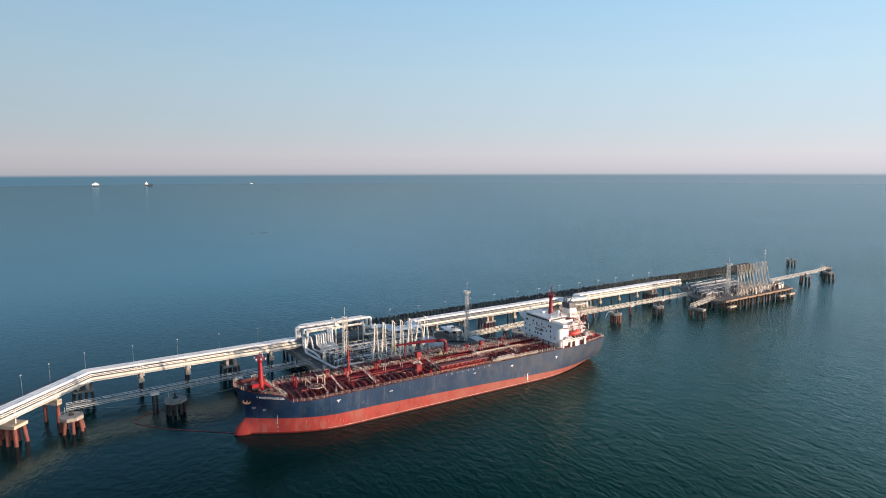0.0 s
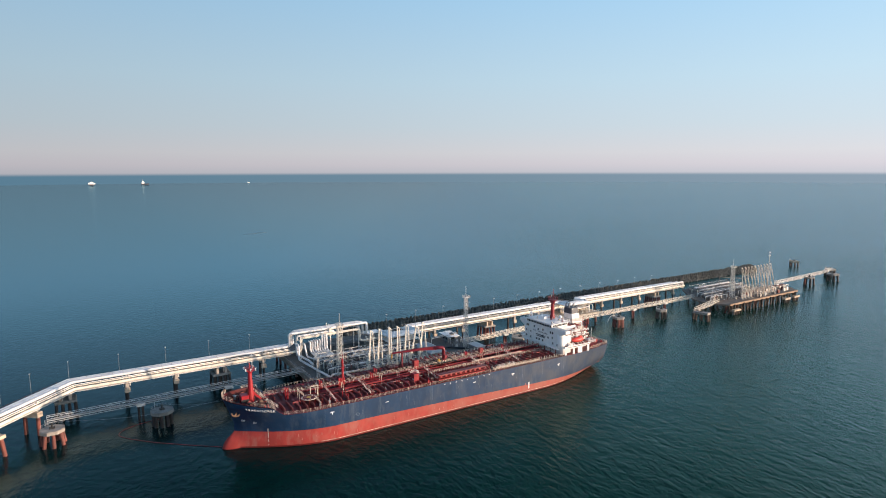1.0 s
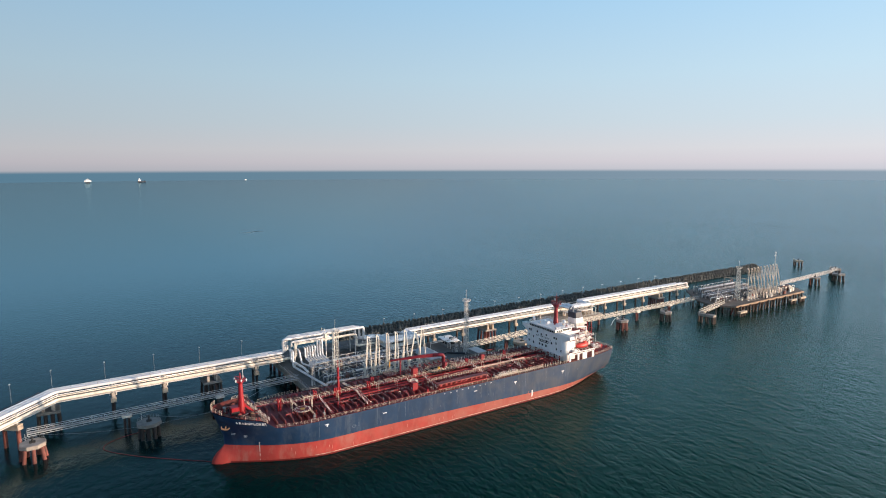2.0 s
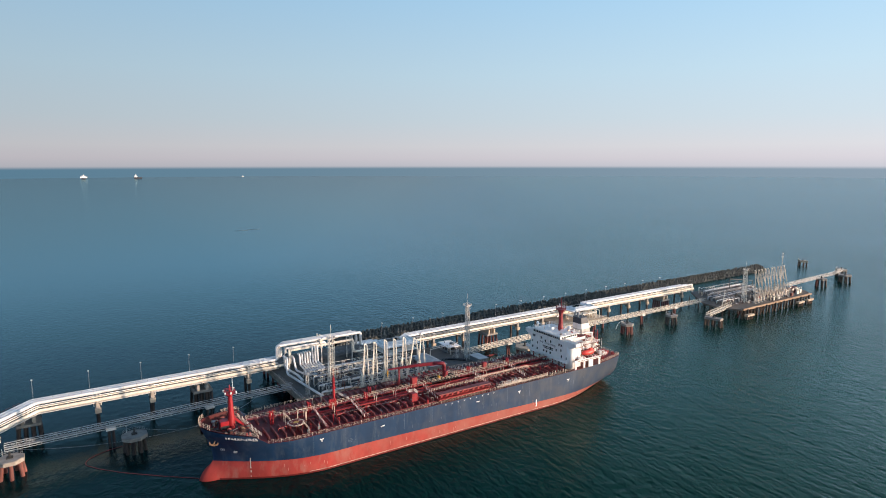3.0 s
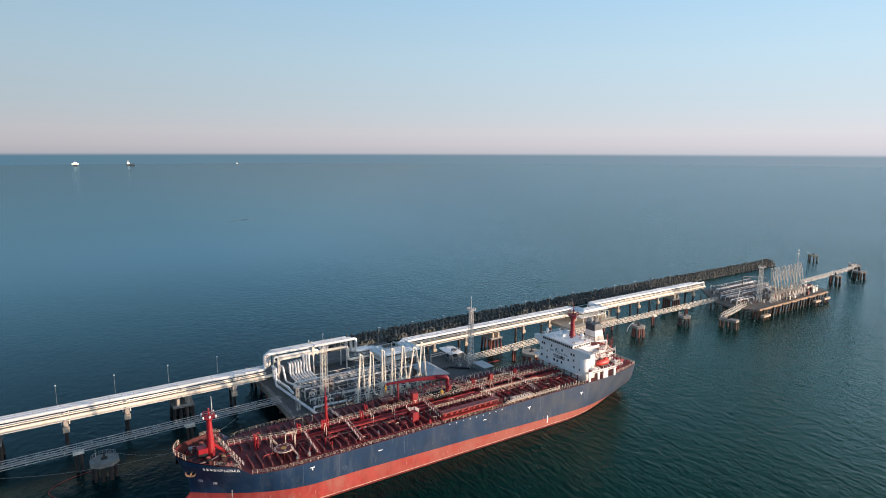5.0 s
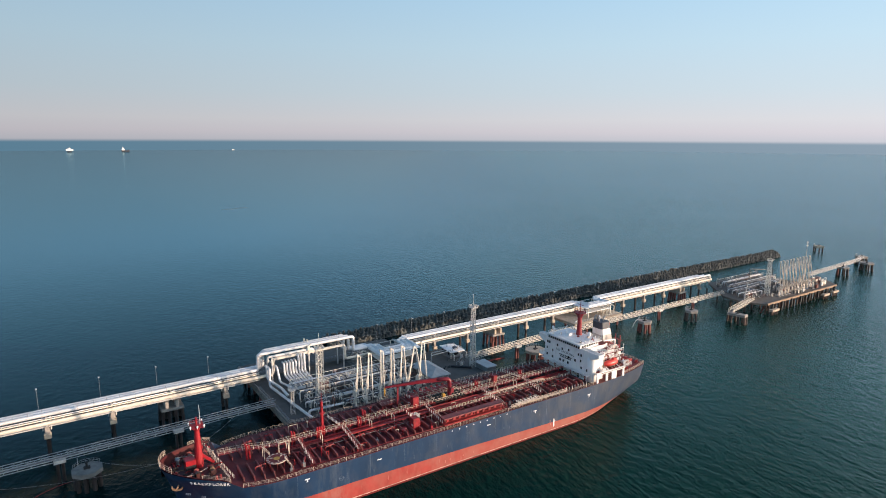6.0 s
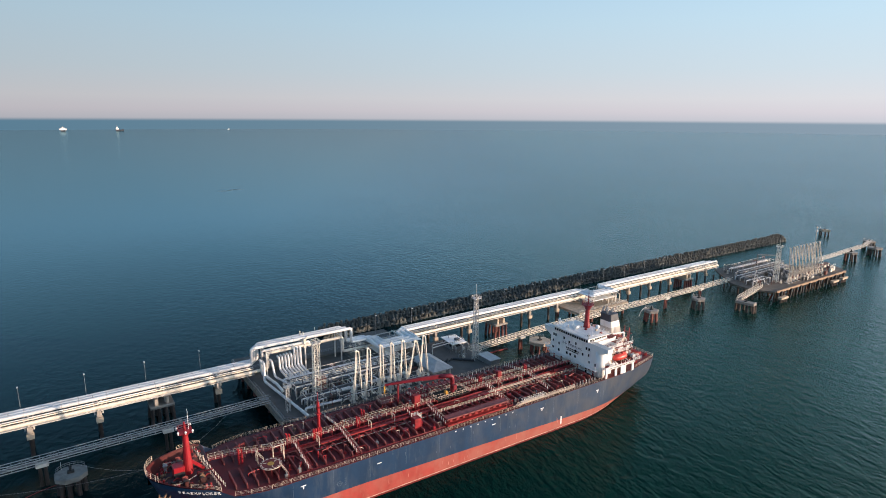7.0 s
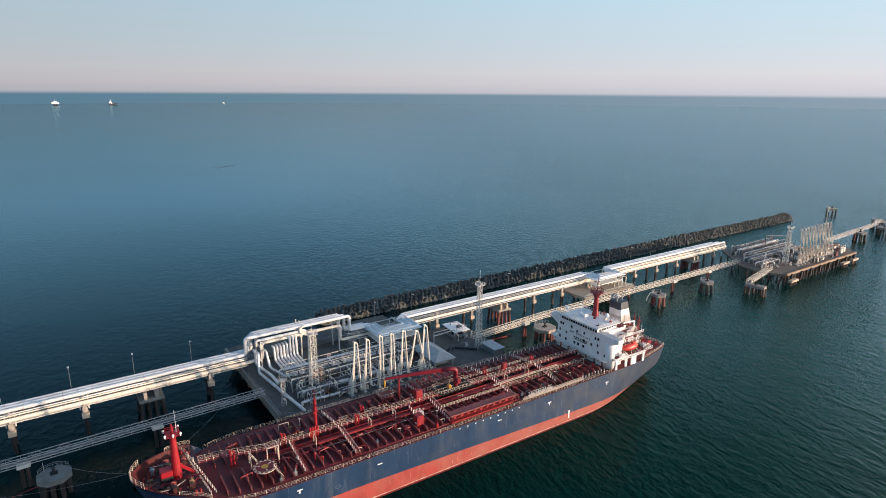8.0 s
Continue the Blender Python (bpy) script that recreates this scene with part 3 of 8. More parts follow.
for side in (-1, 1):
    xs = [lerp(0, 1, (i / 60) ** 1.6) for i in range(61)]
    rows = []
    for j in range(11):
        row = []
        for s in xs:
            z0 = DECK
            x = lerp(table(DECK, STEM), -72.6, s)
            ztop = table(x, FORE_TOP)
            z = lerp(z0, ztop, j / 10)
            x = lerp(table(z, STEM), -72.6, s)
            row.append((x, side * half_breadth(x, z), z))
        rows.append(row)
    n = len(xs)
    faces = []
    for j in range(10):
        for i in range(n - 1):
            q = (j * n + i, j * n + i + 1, (j + 1) * n + i + 1, (j + 1) * n + i)
            faces.append(q if side < 0 else q[::-1])
    fore.add([p for r in rows for p in r], faces)
part("forecastle_plating", fore, HULL_BLUE, ship, "dark blue flared bow plating", smooth=True)
bul = Mesh()
for side in (-1, 1):
    grid = []
    for i in range(31):
        x = lerp(-90.6, -76.0, (i / 30) ** 1.6)
        z1 = table(x, FORE_TOP)
        col = [(x, side * max(half_breadth(x, z1) - 0.02, 0), z1 + 0.04)]
        for j in range(6):
            z = lerp(z1 + 0.04, 15.3, j / 5)
            col.append((x + 0.12, side * max(half_breadth(x, min(z, z1)) - 0.42, 0), z))
        grid.append(col)
    bul.add([p for c in grid for p in c], [(i * 7 + j, i * 7 + j + 1, i * 7 + j + 8, i * 7 + j + 7) for i in range(30) for j in range(6)])
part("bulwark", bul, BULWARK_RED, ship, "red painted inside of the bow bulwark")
part("forecastle_deck", Mesh().prism(deck_ring(15.6, -88.8, -75.4, 0.3, 30), 15.2, 15.5), DECK_DARK, ship, "dark red raised bow deck")
part("forecastle_bulkhead", Mesh().box(-75.6, -11.8, DECK, -75.3, 11.8, 15.45), PIPE_RED, ship)
part("main_deck", Mesh().prism(deck_ring(DECK, -75.0, 18.0, 0.3, 70), DECK - 0.4, DECK - 0.05), DECK_RED, ship, "dark red oxide main deck")
# dirt and the house's shade are both in this deck's colour
part("after_deck", Mesh().prism(deck_ring(DECK, 18.0, 59.0, 0.3, 40), DECK - 0.4, DECK - 0.05), DECK_DARK, ship, "dark brown red deck before the house")
part("stern_deck", Mesh().prism(deck_ring(DECK, 59.0, 91.45, 0.3, 40), DECK - 0.4, DECK - 0.05), DECK_RED, ship, "red oxide deck round the house and stern")
part("sheer_strake", Mesh().tube(edge(DECK, -71.0, 91.4, -1, 0.06, 60), 0.06, 6), DECK_RED, ship)
part("sheer_strake", Mesh().tube(edge(DECK, -71.0, 91.4, 1, 0.06, 60), 0.06, 6), DECK_RED, ship)
def belt(z0, z1, out, x0=-86.0, x1=80.0):
    m = Mesh()
    for side in (-1, 1):
        lo, hi = edge(z0, x0, x1, side, -out, 90), edge(z1, x0, x1, side, -out, 90)
        n = len(lo)
        fs = [(i, i + 1, n + i + 1, n + i) for i in range(n - 1)]
        m.add(lo + hi, fs if side < 0 else [f[::-1] for f in fs])
    return m


part("wet_belt", belt(0.0, 0.55, 0.03), WET_RED, ship, "wet red paint along the waterline")
part("waterline_stain", belt(0.55, 0.85, 0.05, -60.0), SCUM, ship, "pale scum line above the water")

# rails round the decks
for side in (-1, 1):
    part("deck_rail", Mesh().rail(edge(DECK, -72.4, 57, side, 0.3, 52), 1.15, 1.6, 0.075, 3, 0.036), RAIL, ship, "cream painted guard rail")
    part("stern_rail", Mesh().rail(edge(DECK, 75.5, 91.2, side, 0.3, 8), 1.15, 1.7, 0.07, 3), RAIL, ship)
    top = [(x, y, table(x, FORE_TOP)) for x, y, z in edge(16.4, -82, -75.6, side, 0.2, 5)]
    for a, b in zip(top, top[1:]):
        part("bow_rail", Mesh().rail([a, b], 1.1, 1.4, 0.085, 3, 0.05), RAIL, ship)
    top = [(x, side * max(half_breadth(x, 18.5) - 0.1, 0), table(x, FORE_TOP)) for x in (-91.0, -90.4, -89.6, -88.6)]
    for a, b in zip(top, top[1:]):
        part("tip_rail", Mesh().rail([a, b], 1.6, 0.9, 0.09, 3, 0.055), RAIL, ship)
part("stern_rail", Mesh().rail([(91.2, -10.2, DECK), (91.2, 10.2, DECK)], 1.15, 1.7, 0.07, 3), RAIL, ship)
part("break_rail", Mesh().rail([(-75.4, -11.4, 15.5), (-77.9, 10.8, 15.5)], 1.1, 1.5, 0.09, 3, 0.05), RAIL, ship)

# deck girders across the cargo deck
gx = [-71.5 + 2.62 * i for i in range(49)]
for side in (-1, 1):
    for x in gx:
        y1 = min(half_breadth(x, DECK) - 3.6, 12.6)
        lo, hi = min(side * 2.6, side * y1), max(side * 2.6, side * y1)
        m = Mesh().box(x - 0.08, lo, DECK - 0.05, x + 0.08, hi, DECK + 1.05)
        m.box(x - 0.17, lo, DECK + 1.05, x + 0.17, hi, DECK + 1.13)
        part("deck_girder", m, RIB_RED, ship)
        e = side * (y1 + 0.55)
        toe = [(x - 0.15, side * y1, DECK - 0.05), (x + 0.15, side * y1, DECK - 0.05), (x + 0.15, side * y1, DECK + 1.1), (x - 0.15, side * y1, DECK + 1.1),
               (x - 0.15, e, DECK - 0.05), (x + 0.15, e, DECK - 0.05), (x + 0.15, e, DECK + 0.22), (x - 0.15, e, DECK + 0.22)]
        faces = [(0, 1, 2, 3), (7, 6, 5, 4), (0, 4, 5, 1), (1, 5, 6, 2), (2, 6, 7, 3), (3, 7, 4, 0)]
        part("girder_bracket", Mesh().add(toe, faces if side > 0 else [f[::-1] for f in faces]), DECK_RED, ship)

# centre line: pipes, catwalk, monitors
for y, z, r, mt in ((-1.2, 14.3, 0.28, PIPE_RED), (-2.0, 14.2, 0.22, PIPE_RED), (-2.7, 14.2, 0.2, RIB_RED), (2.4, 14.2, 0.25, PIPE_RED), (3.1, 14.1, 0.2, PIPE_RED)):
    part("cargo_pipe", Mesh().tube([(-60, y, z), (-2, y, z), (56, y, z)], r, 8), mt, ship, smooth=True)
walk_line = [(-75.2, 4.0, 15.3), (-70, 3.6, 15.3), (-60, 0.6, 15.3), (57, 0.6, 15.3)]
cw = Mesh()
for a, b in zip(walk_line, walk_line[1:]):
    cw.beam(a, b, 1.5, 0.1)
catwalk = part("catwalk", cw, PIPE_RED, ship, "raised grating walkway along the deck")
for s in (-0.75, 0.75):
    part("catwalk_rail", Mesh().rail([(x, y + s, z) for x, y, z in walk_line], 1.1, 1.6, 0.105, 2, 0.05), RAIL, catwalk)
for x in gx[5:48:2]:
    part("catwalk_leg", Mesh().beam((x + 1.6, -0.1, DECK), (x + 1.6, -0.1, 15.3), 0.14).beam((x + 1.6, 1.3, DECK), (x + 1.6, 1.3, 15.3), 0.14)
         .beam((x + 1.6, -2.9, 14.0), (x + 1.6, 3.4, 14.0), 0.16), PIPE_RED, catwalk)


def monitor(x, y, h=4.4):
    m = Mesh()
    for s, k in ((-0.42, 1.0), (0.42, 0.9)):
        m.cone((x + s, y, DECK), (x + s, y, DECK + h * k), 0.3, 0.26, 8)
        m.blob((x + s, y, DECK + h * k * 0.72), 0.42, 0.42, 0.4, 8, 5)
        m.cone((x + s, y, DECK + h * k), (x + s - 0.5, y - 0.4, DECK + h * k + 0.6), 0.24, 0.16, 8)
    m.beam((x - 0.8, y, DECK + h * 0.5), (x + 0.8, y, DECK + h * 0.5), 0.2)
    part("foam_monitor", m, BRIGHT_RED, ship, "bright red twin foam monitor posts")


for x, y in ((-67.5, 1.0), (-53.8, 1.8), (-32.8, 0.0), (-29.5, 3.6), (15.3, 3.0), (36.0, 3.2)):
    monitor(x, y)
part("foam_locker", Mesh().box(-12.9, 0.2, DECK, -10.6, 2.0, 18.8, 0.12), LOCKER_RED, ship, "bright red upright deck locker")
part("foam_locker", Mesh().box(22.6, 2.2, DECK, 24.3, 3.6, 18.0, 0.12), LOCKER_RED, ship)
part("deck_store", Mesh().box(-18.6, -9.9, DECK, -16.2, -7.4, 16.9, 0.1), LOCKER_RED, ship, "bright red box on the cargo deck")


# sloping cross walks, each with a row of broad white stanchions
def cross_walk(x, y0, y1, z0, z1, name="cross_walk", both=False):
    ob = part(name, Mesh().beam((x, y0, z0), (x, y1, z1), 0.8, 0.08).beam((x - 0.4, y0, z0 - 0.1), (x - 0.4, y1, z1 - 0.1), 0.1, 0.25).beam((x + 0.4, y0, z0 - 0.1), (x + 0.4, y1, z1 - 0.1), 0.1, 0.25), RIB_RED, ship)
    k = max(3, int(abs(y1 - y0) / 1.1))
    src = None
    for s in (-0.45,):
        for i in range(k):
            t = (i + 0.5) / k
            y, z = lerp(y0, y1, t), lerp(z0, z1, t)
            if src is None:
                src, x_, y_, z_ = part("stanchion", Mesh().box(x + s - 0.05, y - 0.11, z, x + s + 0.05, y + 0.11, z + 1.05), RAIL_WHITE, ob), x + s, y, z
            else:
                alike("stanchion", src, ob, (x + s - x_, y - y_, z - z_))
    part("cross_rail", Mesh().beam((x + 0.45, y0, z0 + 1.05), (x + 0.45, y1, z1 + 1.05), 0.07).beam((x + 0.45, y0, z0 + 0.55), (x + 0.45, y1, z1 + 0.55), 0.05), RAIL if both else PIPE_RED, ob)


for x, a, b in ((-52.5, 0, -12.6), (-38.3, 0, -12.4), (-8.4, -1, -12.4), (16.2, 0, -12.4), (35.0, 0, -11.0)):
    cross_walk(x, a, b, 15.3, 13.7, both=x > -40)
for x in (-38.3, -8.4, 16.2, 35.0):
    cross_walk(x, 1.4, 12.6, 15.3, 13.7)
cross_walk(-16.0, -1.0, -7.4, 15.3, 14.2)
baluster = None
for i in range(21):
    x, y = lerp(-77.4, -74.3, i / 20), lerp(10.4, -11.0, i / 20)
    if baluster is None:
        baluster, bx, by = part("break_stanchion", Mesh().box(x - 0.05, y - 0.07, 15.4, x + 0.05, y + 0.07, 16.5), RAIL_WHITE, ship, "broad white stanchion at the break of the bow deck"), x, y
    else:
        alike("break_stanchion", baluster, ship, (x - bx, y - by, 0))

# accommodation ladder stowed along the port rail
ladder = part("stowed_gangway", Mesh().box(20.5, -14.05, 13.55, 30.6, -13.97, 13.85).box(20.5, -13.13, 13.55, 30.6, -13.05, 13.85).box(20.5, -13.97, 13.6, 30.6, -13.13, 13.66), RAIL_WHITE, ship, "cream accommodation ladder stowed along the rail")
for i in range(10):
    for y in (-14.08, -13.1):
        part("gangway_post", Mesh().box(20.9 + i, y, 13.8, 20.98 + i, y + 0.08, 14.75), RAIL_WHITE, ladder)
for y in (-14.04, -13.06):
    part("gangway_handrail", Mesh().beam((20.5, y, 14.75), (30.6, y, 14.75), 0.07).beam((20.5, y, 14.3), (30.6, y, 14.3), 0.05), RAIL_WHITE, ladder)
for x in (22.0, 25.6, 29.2):
    part("gangway_cradle", Mesh().box(x - 0.15, -14.1, 12.9, x + 0.15, -13.0, 13.56), PIPE_RED, ladder)

# raised side walkways amidships
for y0, y1, z in ((-6.3, -5.4, 14.6), (-12.6, -10.4, 14.2)):
    part("side_walk", Mesh().box(-8, y0, z - 0.1, 16, y1, z), PIPE_RED, ship)
part("side_rail", Mesh().rail([(-8, -6.3, 14.6), (16, -6.3, 14.6)], 1.1, 1.2, 0.12, 3, 0.06), RAIL, ship)
part("side_rail", Mesh().rail([(-8, 5.4, 14.6), (40, 5.4, 14.6)], 1.1, 1.2, 0.12, 3, 0.06), RAIL, ship)
random.seed(4)
for x, y, z, r, x2 in ((-8, -8.0, 14.0, 0.25, 15), (-8, -9.1, 14.0, 0.22, 15), (-8, -10.0, 13.9, 0.2, 15), (-8, 7.0, 14.2, 0.25, 16), (-8, 8.2, 14.2, 0.25, 16)):
    part("stripping_pipe", Mesh().tube([(x, y, z), (x2, y, z)], r, 8), PIPE_RED, ship, smooth=True)
for x in [-7 + 1.9 * i for i in range(12)]:
    part("pipe_valve", Mesh().cone((x, -8.0, 13), (x, -8.0, 14.7), 0.14, 0.1, 6).beam((x, -6.4, 14.4), (x, -10.4, 14.1), 0.16), PIPE_RED, ship)
part("manifold_platform", Mesh().box(-8.6, -12.7, 15.12, 15.6, -9.9, 15.24).box(-8.6, -12.75, 15.0, 15.6, -12.6, 15.4), RIB_RED, ship, "flat pinkish red platform over the manifold")
for i in range(7):
    for y in (-12.5, -10.1):
        part("platform_leg", Mesh().beam((-8.0 + i * 3.8, y, DECK), (-8.0 + i * 3.8, y, 15.1), 0.14), PIPE_RED, ship)
# manifold drip trays and reducers on both sides
for side in (-1, 1):
    part("drip_tray", Mesh().box(-9, min(side * 11.0, side * 13.6), 13.4, 14, max(side * 11.0, side * 13.6), 13.9), PIPE_RED, ship, "red manifold drip tray")
    for i in range(9):
        x = -7.5 + i * 2.4
        part("manifold_pipe", Mesh().tube([(x, side * 2.4, 14.3), (x, side * 12.9, 14.8)], 0.26, 8).cone((x, side * 12.8, 14.8), (x, side * 13.0, 14.8), 0.45, 0.45, 10), PIPE_RED, ship, smooth=False)

for y in (-9.4, -8.9):
    part("store_mark", Mesh().box(-18.63, y - 0.2, 14.4, -18.59, y + 0.15, 15.0), MARK_WHITE, ship)
for i in range(5):
    part("store_post", Mesh().box(-18.5 + i * 0.5, -7.6, 16.9, -18.3 + i * 0.5, -7.5, 18.0), RAIL_WHITE, ship)
    part("store_post", Mesh().box(-16.4, -9.8 + i * 0.5, 16.9, -16.3, -9.6 + i * 0.5, 18.0), RAIL_WHITE, ship)
# hose crane: post amidships, jib lying forward
crane = part("hose_crane", Mesh().cone((2.6, 1.6, DECK), (2.6, 1.6, 20.6), 0.85, 0.72, 14), CRANE_RED, ship, "bright red hose crane with its jib laid forward", smooth=False)
part("crane_elbow", Mesh().tube([(2.6, 1.6, 19.2), (2.6, 1.6, 21.7), (-1.6, 2.9, 22.0)], 0.74, 12, 1.5, 6), CRANE_RED, crane, smooth=True)
part("crane_cab", Mesh().box(2.0, -0.2, 17.2, 3.4, 0.8, 18.9, 0.15), CRANE_RED, crane)
jib = Mesh()
jv = []
for x, y, z, h, w in ((-0.6, 2.6, 21.9, 1.5, 0.9), (-8, 4.9, 21.8, 1.15, 0.8), (-18.8, 9.2, 20.7, 0.6, 0.5)):
    jv += [(x, y - w / 2, z - h / 2), (x, y + w / 2, z - h / 2), (x, y + w / 2, z + h / 2), (x, y - w / 2, z + h / 2)]
jib.add(jv, [(0, 1, 2, 3), (11, 10, 9, 8)] + [(k + i, k + 4 + i, k + 4 + (i + 1) % 4, k + (i + 1) % 4) for k in (0, 4) for i in range(4)])
part("crane_jib", jib, CRANE_RED, crane)
part("crane_hook_block", Mesh().box(-19.2, 8.95, 18.6, -18.7, 9.45, 20.4, 0.1).cone((-18.95, 9.2, 17.6), (-18.95, 9.2, 18.6), 0.1, 0.2, 6), YELLOW, crane, "yellow hook block")
part("jib_crutch", Mesh().beam((-14.8, 7.6, DECK), (-14.8, 7.6, 20.6), 0.5).beam((-14.8, 6.9, 20.5), (-14.8, 8.3, 20.5), 0.35), CRANE_RED, ship)
part("crane_winch", Mesh().cone((0.0, 0.9, 16.7), (0.0, 1.9, 16.7), 0.45, 0.45, 12).box(-0.5, 0.7, 15.95, 0.5, 2.1, 16.4), YELLOW, ship, "yellow winch below the crane")
part("crane_platform", Mesh().box(-5, -1.6, 15.8, 7.5, 4.2, 15.95), PIT, ship, "near black platform round the crane post")
part("crane_platform_rail", Mesh().rail([(-5, -1.5, 15.95), (7.4, -1.5, 15.95), (7.4, 4.1, 15.95), (-5, 4.1, 15.95), (-5, -1.5, 15.95)], 1.1, 1.4, 0.055, 2), RAIL, ship)
part("hose_cradle", Mesh().box(-20.5, 8.4, DECK, -15.6, 12.6, 14.6, 0.1), DECK_RED, ship)
part("hose_cradle_rail", Mesh().rail([(-20.5, 8.4, 14.6), (-15.6, 8.4, 14.6), (-15.6, 12.6, 14.6), (-20.5, 12.6, 14.6), (-20.5, 8.4, 14.6)], 1.1, 1.1, 0.06, 1), RAIL, ship)

# king post with locker
part("king_post", Mesh().cone((-44.2, 2.6, DECK), (-44.2, 2.6, 24.5), 0.5, 0.42, 10).box(-44.9, 1.9, 20.6, -43.5, 3.3, 20.9).cone((-44.2, 2.6, 24.5), (-44.2, 2.6, 27.5), 0.12, 0.06, 6).beam((-44.2, 1.4, 22.8), (-44.2, 3.8, 22.8), 0.25), BRIGHT_RED, ship, "bright red signal post")
for k in range(4):
    part("gas_bottle", Mesh().cone((-46.7 + 0.72 * k, 0.4, DECK), (-46.7 + 0.72 * k, 0.4, 17.2), 0.34, 0.34, 10).blob((-46.7 + 0.72 * k, 0.4, 17.2), 0.34, 0.34, 0.4, 10, 6), BRIGHT_RED, ship, "bright red upright cylinder")
# helicopter winching spot
disc = [(math.cos(2 * math.pi * i / 28), math.sin(2 * math.pi * i / 28)) for i in range(28)]
part("winching_platform", Mesh().prism([(-61.6 + 2.9 * c, -7.2 + 2.9 * s) for c, s in disc], 15.2, 15.4), RAIL, ship, "round cream winching platform with yellow centre")
part("winching_ring", Mesh().prism([(-61.6 + 2.3 * c, -7.2 + 2.3 * s) for c, s in disc], 15.39, 15.42), DECK_RED, ship)
for i in range(0, 28, 2):
    (c0, s0), (c1, s1) = disc[i], disc[(i + 1) % 28]
    part("edge_stripe", Mesh().prism([(-61.6 + r * c, -7.2 + r * s) for r, c, s in ((2.45, c0, s0), (2.85, c0, s0), (2.85, c1, s1), (2.45, c1, s1))], 15.39, 15.43), DECK_RED, ship)
for a in (0.5, 2.6, 4.7):
    part("spot_stripe", Mesh().beam((-61.6 + 1.2 * math.cos(a), -7.2 + 1.2 * math.sin(a), 15.43), (-61.6 + 2.1 * math.cos(a), -7.2 + 2.1 * math.sin(a), 15.43), 0.25, 0.03), RAIL, ship)
part("winching_spot", Mesh().prism([(-61.6 + 0.9 * c, -7.2 + 0.9 * s) for c, s in disc], 15.40, 15.44), YELLOW, ship)
for i in range(0, 28, 4):
    c, s = disc[i]
    part("winching_leg", Mesh().beam((-61.6 + 2.5 * c, -7.2 + 2.5 * s, DECK), (-61.6 + 2.5 * c, -7.2 + 2.5 * s, 15.2), 0.13), PIPE_RED, ship)
for p, q in (((-59.8, -8.8, 15.3), (-58.4, -11.6, 13.2)), ((-62.8, -4.6, 15.3), (-64.0, -1.2, 16.4))):
    part("winching_ladder", Mesh().rail([p, q], 0.9, 0.6, 0.1, 2), RAIL, ship)
part("gantry_frame", Mesh().beam((-60, -4.2, DECK), (-60, -4.2, 18.2), 0.2).beam((-57, -4.2, DECK), (-57, -4.2, 18.2), 0.2).beam((-60, -4.2, 18.2), (-57, -4.2, 18.2), 0.2)
     .beam((-60, -1.6, 18.2), (-60, -4.2, 18.2), 0.2).beam((-57, -1.6, 18.2), (-57, -4.2, 18.2), 0.2), RAIL, ship)

# scattered tank hatches, vents and valve groups
random.seed(11)
for side in (-1, 1):
    for x in [-66, -49, -45.5, -35, -25, -21, 20, 27, 31, 44, 49]:
        y = side * random.uniform(5.0, 9.5)
        k = random.choice((0, 1, 2))
        m = Mesh()
        if k == 0:
            m.cone((x, y, DECK - 0.05), (x, y, DECK + 1.0), 0.7, 0.7, 12).cone((x, y, DECK + 1.0), (x, y, DECK + 1.15), 0.8, 0.75, 12)
            part("tank_hatch", m, PIPE_RED, ship)
        elif k == 1:
            m.cone((x, y, DECK - 0.05), (x, y, DECK + 2.4), 0.14, 0.14, 6).cone((x, y, DECK + 2.4), (x, y, DECK + 2.9), 0.3, 0.22, 8)
            part("tank_vent", m, BRIGHT_RED, ship)
        else:
            m.tube([(x - 1.6, y, DECK + 0.5), (x - 1.6, y, DECK + 1.4), (x + 1.4, y + 0.6, DECK + 1.4), (x + 1.4, y + 0.6, DECK)], 0.13, 6, 0.3)
            m.cone((x, y + 0.3, DECK), (x, y + 0.3, DECK + 2.0), 0.18, 0.12, 6)
            part("valve_group", m, PIPE_RED, ship)

# bow gear
part("foremast", Mesh().cone((-80.9, 0, 15.4), (-80.9, 0, 27.4), 1.25, 0.62, 16), BRIGHT_RED, ship, "bright red tapered foremast", smooth=False)
part("foremast_platform", Mesh().box(-82.4, -1.7, 27.3, -79.4, 1.7, 27.45).rail([(-82.4, -1.7, 27.45), (-79.4, -1.7, 27.45), (-79.4, 1.7, 27.45), (-82.4, 1.7, 27.45), (-82.4, -1.7, 27.45)], 0.9, 1.1, 0.09, 2)
     .cone((-80.9, 0, 26.2), (-80.9, 0, 27.3), 0.7, 1.4, 10).cone((-80.9, 0, 27.5), (-80.9, 0, 30.0), 0.3, 0.2, 8).beam((-80.9, -0.9, 29.3), (-80.9, 0.9, 29.3), 0.18), BRIGHT_RED, ship, "bright red mast head platform")
for x, y in ((-82.7, -1.6), (-82.7, 1.2), (-79.3, -2.0), (-79.3, 1.9), (-81.0, -2.1)):
    part("foremast_light", Mesh().blob((x, y, 28.0), 0.3, 0.3, 0.34, 8, 5).cone((x, y, 27.4), (x, y, 27.8), 0.12, 0.12, 6), MARK_WHITE, ship)
part("foremast_whip", Mesh().cone((-79.9, 0.3, 27.5), (-79.9, 0.3, 33.2), 0.07, 0.05, 5), MARK_WHITE, ship)
part("mast_brace", Mesh().beam((-80.9, 0, 19.5), (-77.0, 0, 15.5), 0.5, 0.7).beam((-79.0, -1.2, 15.5), (-76.0, -5.0, 17.6), 0.3), BRIGHT_RED, ship)
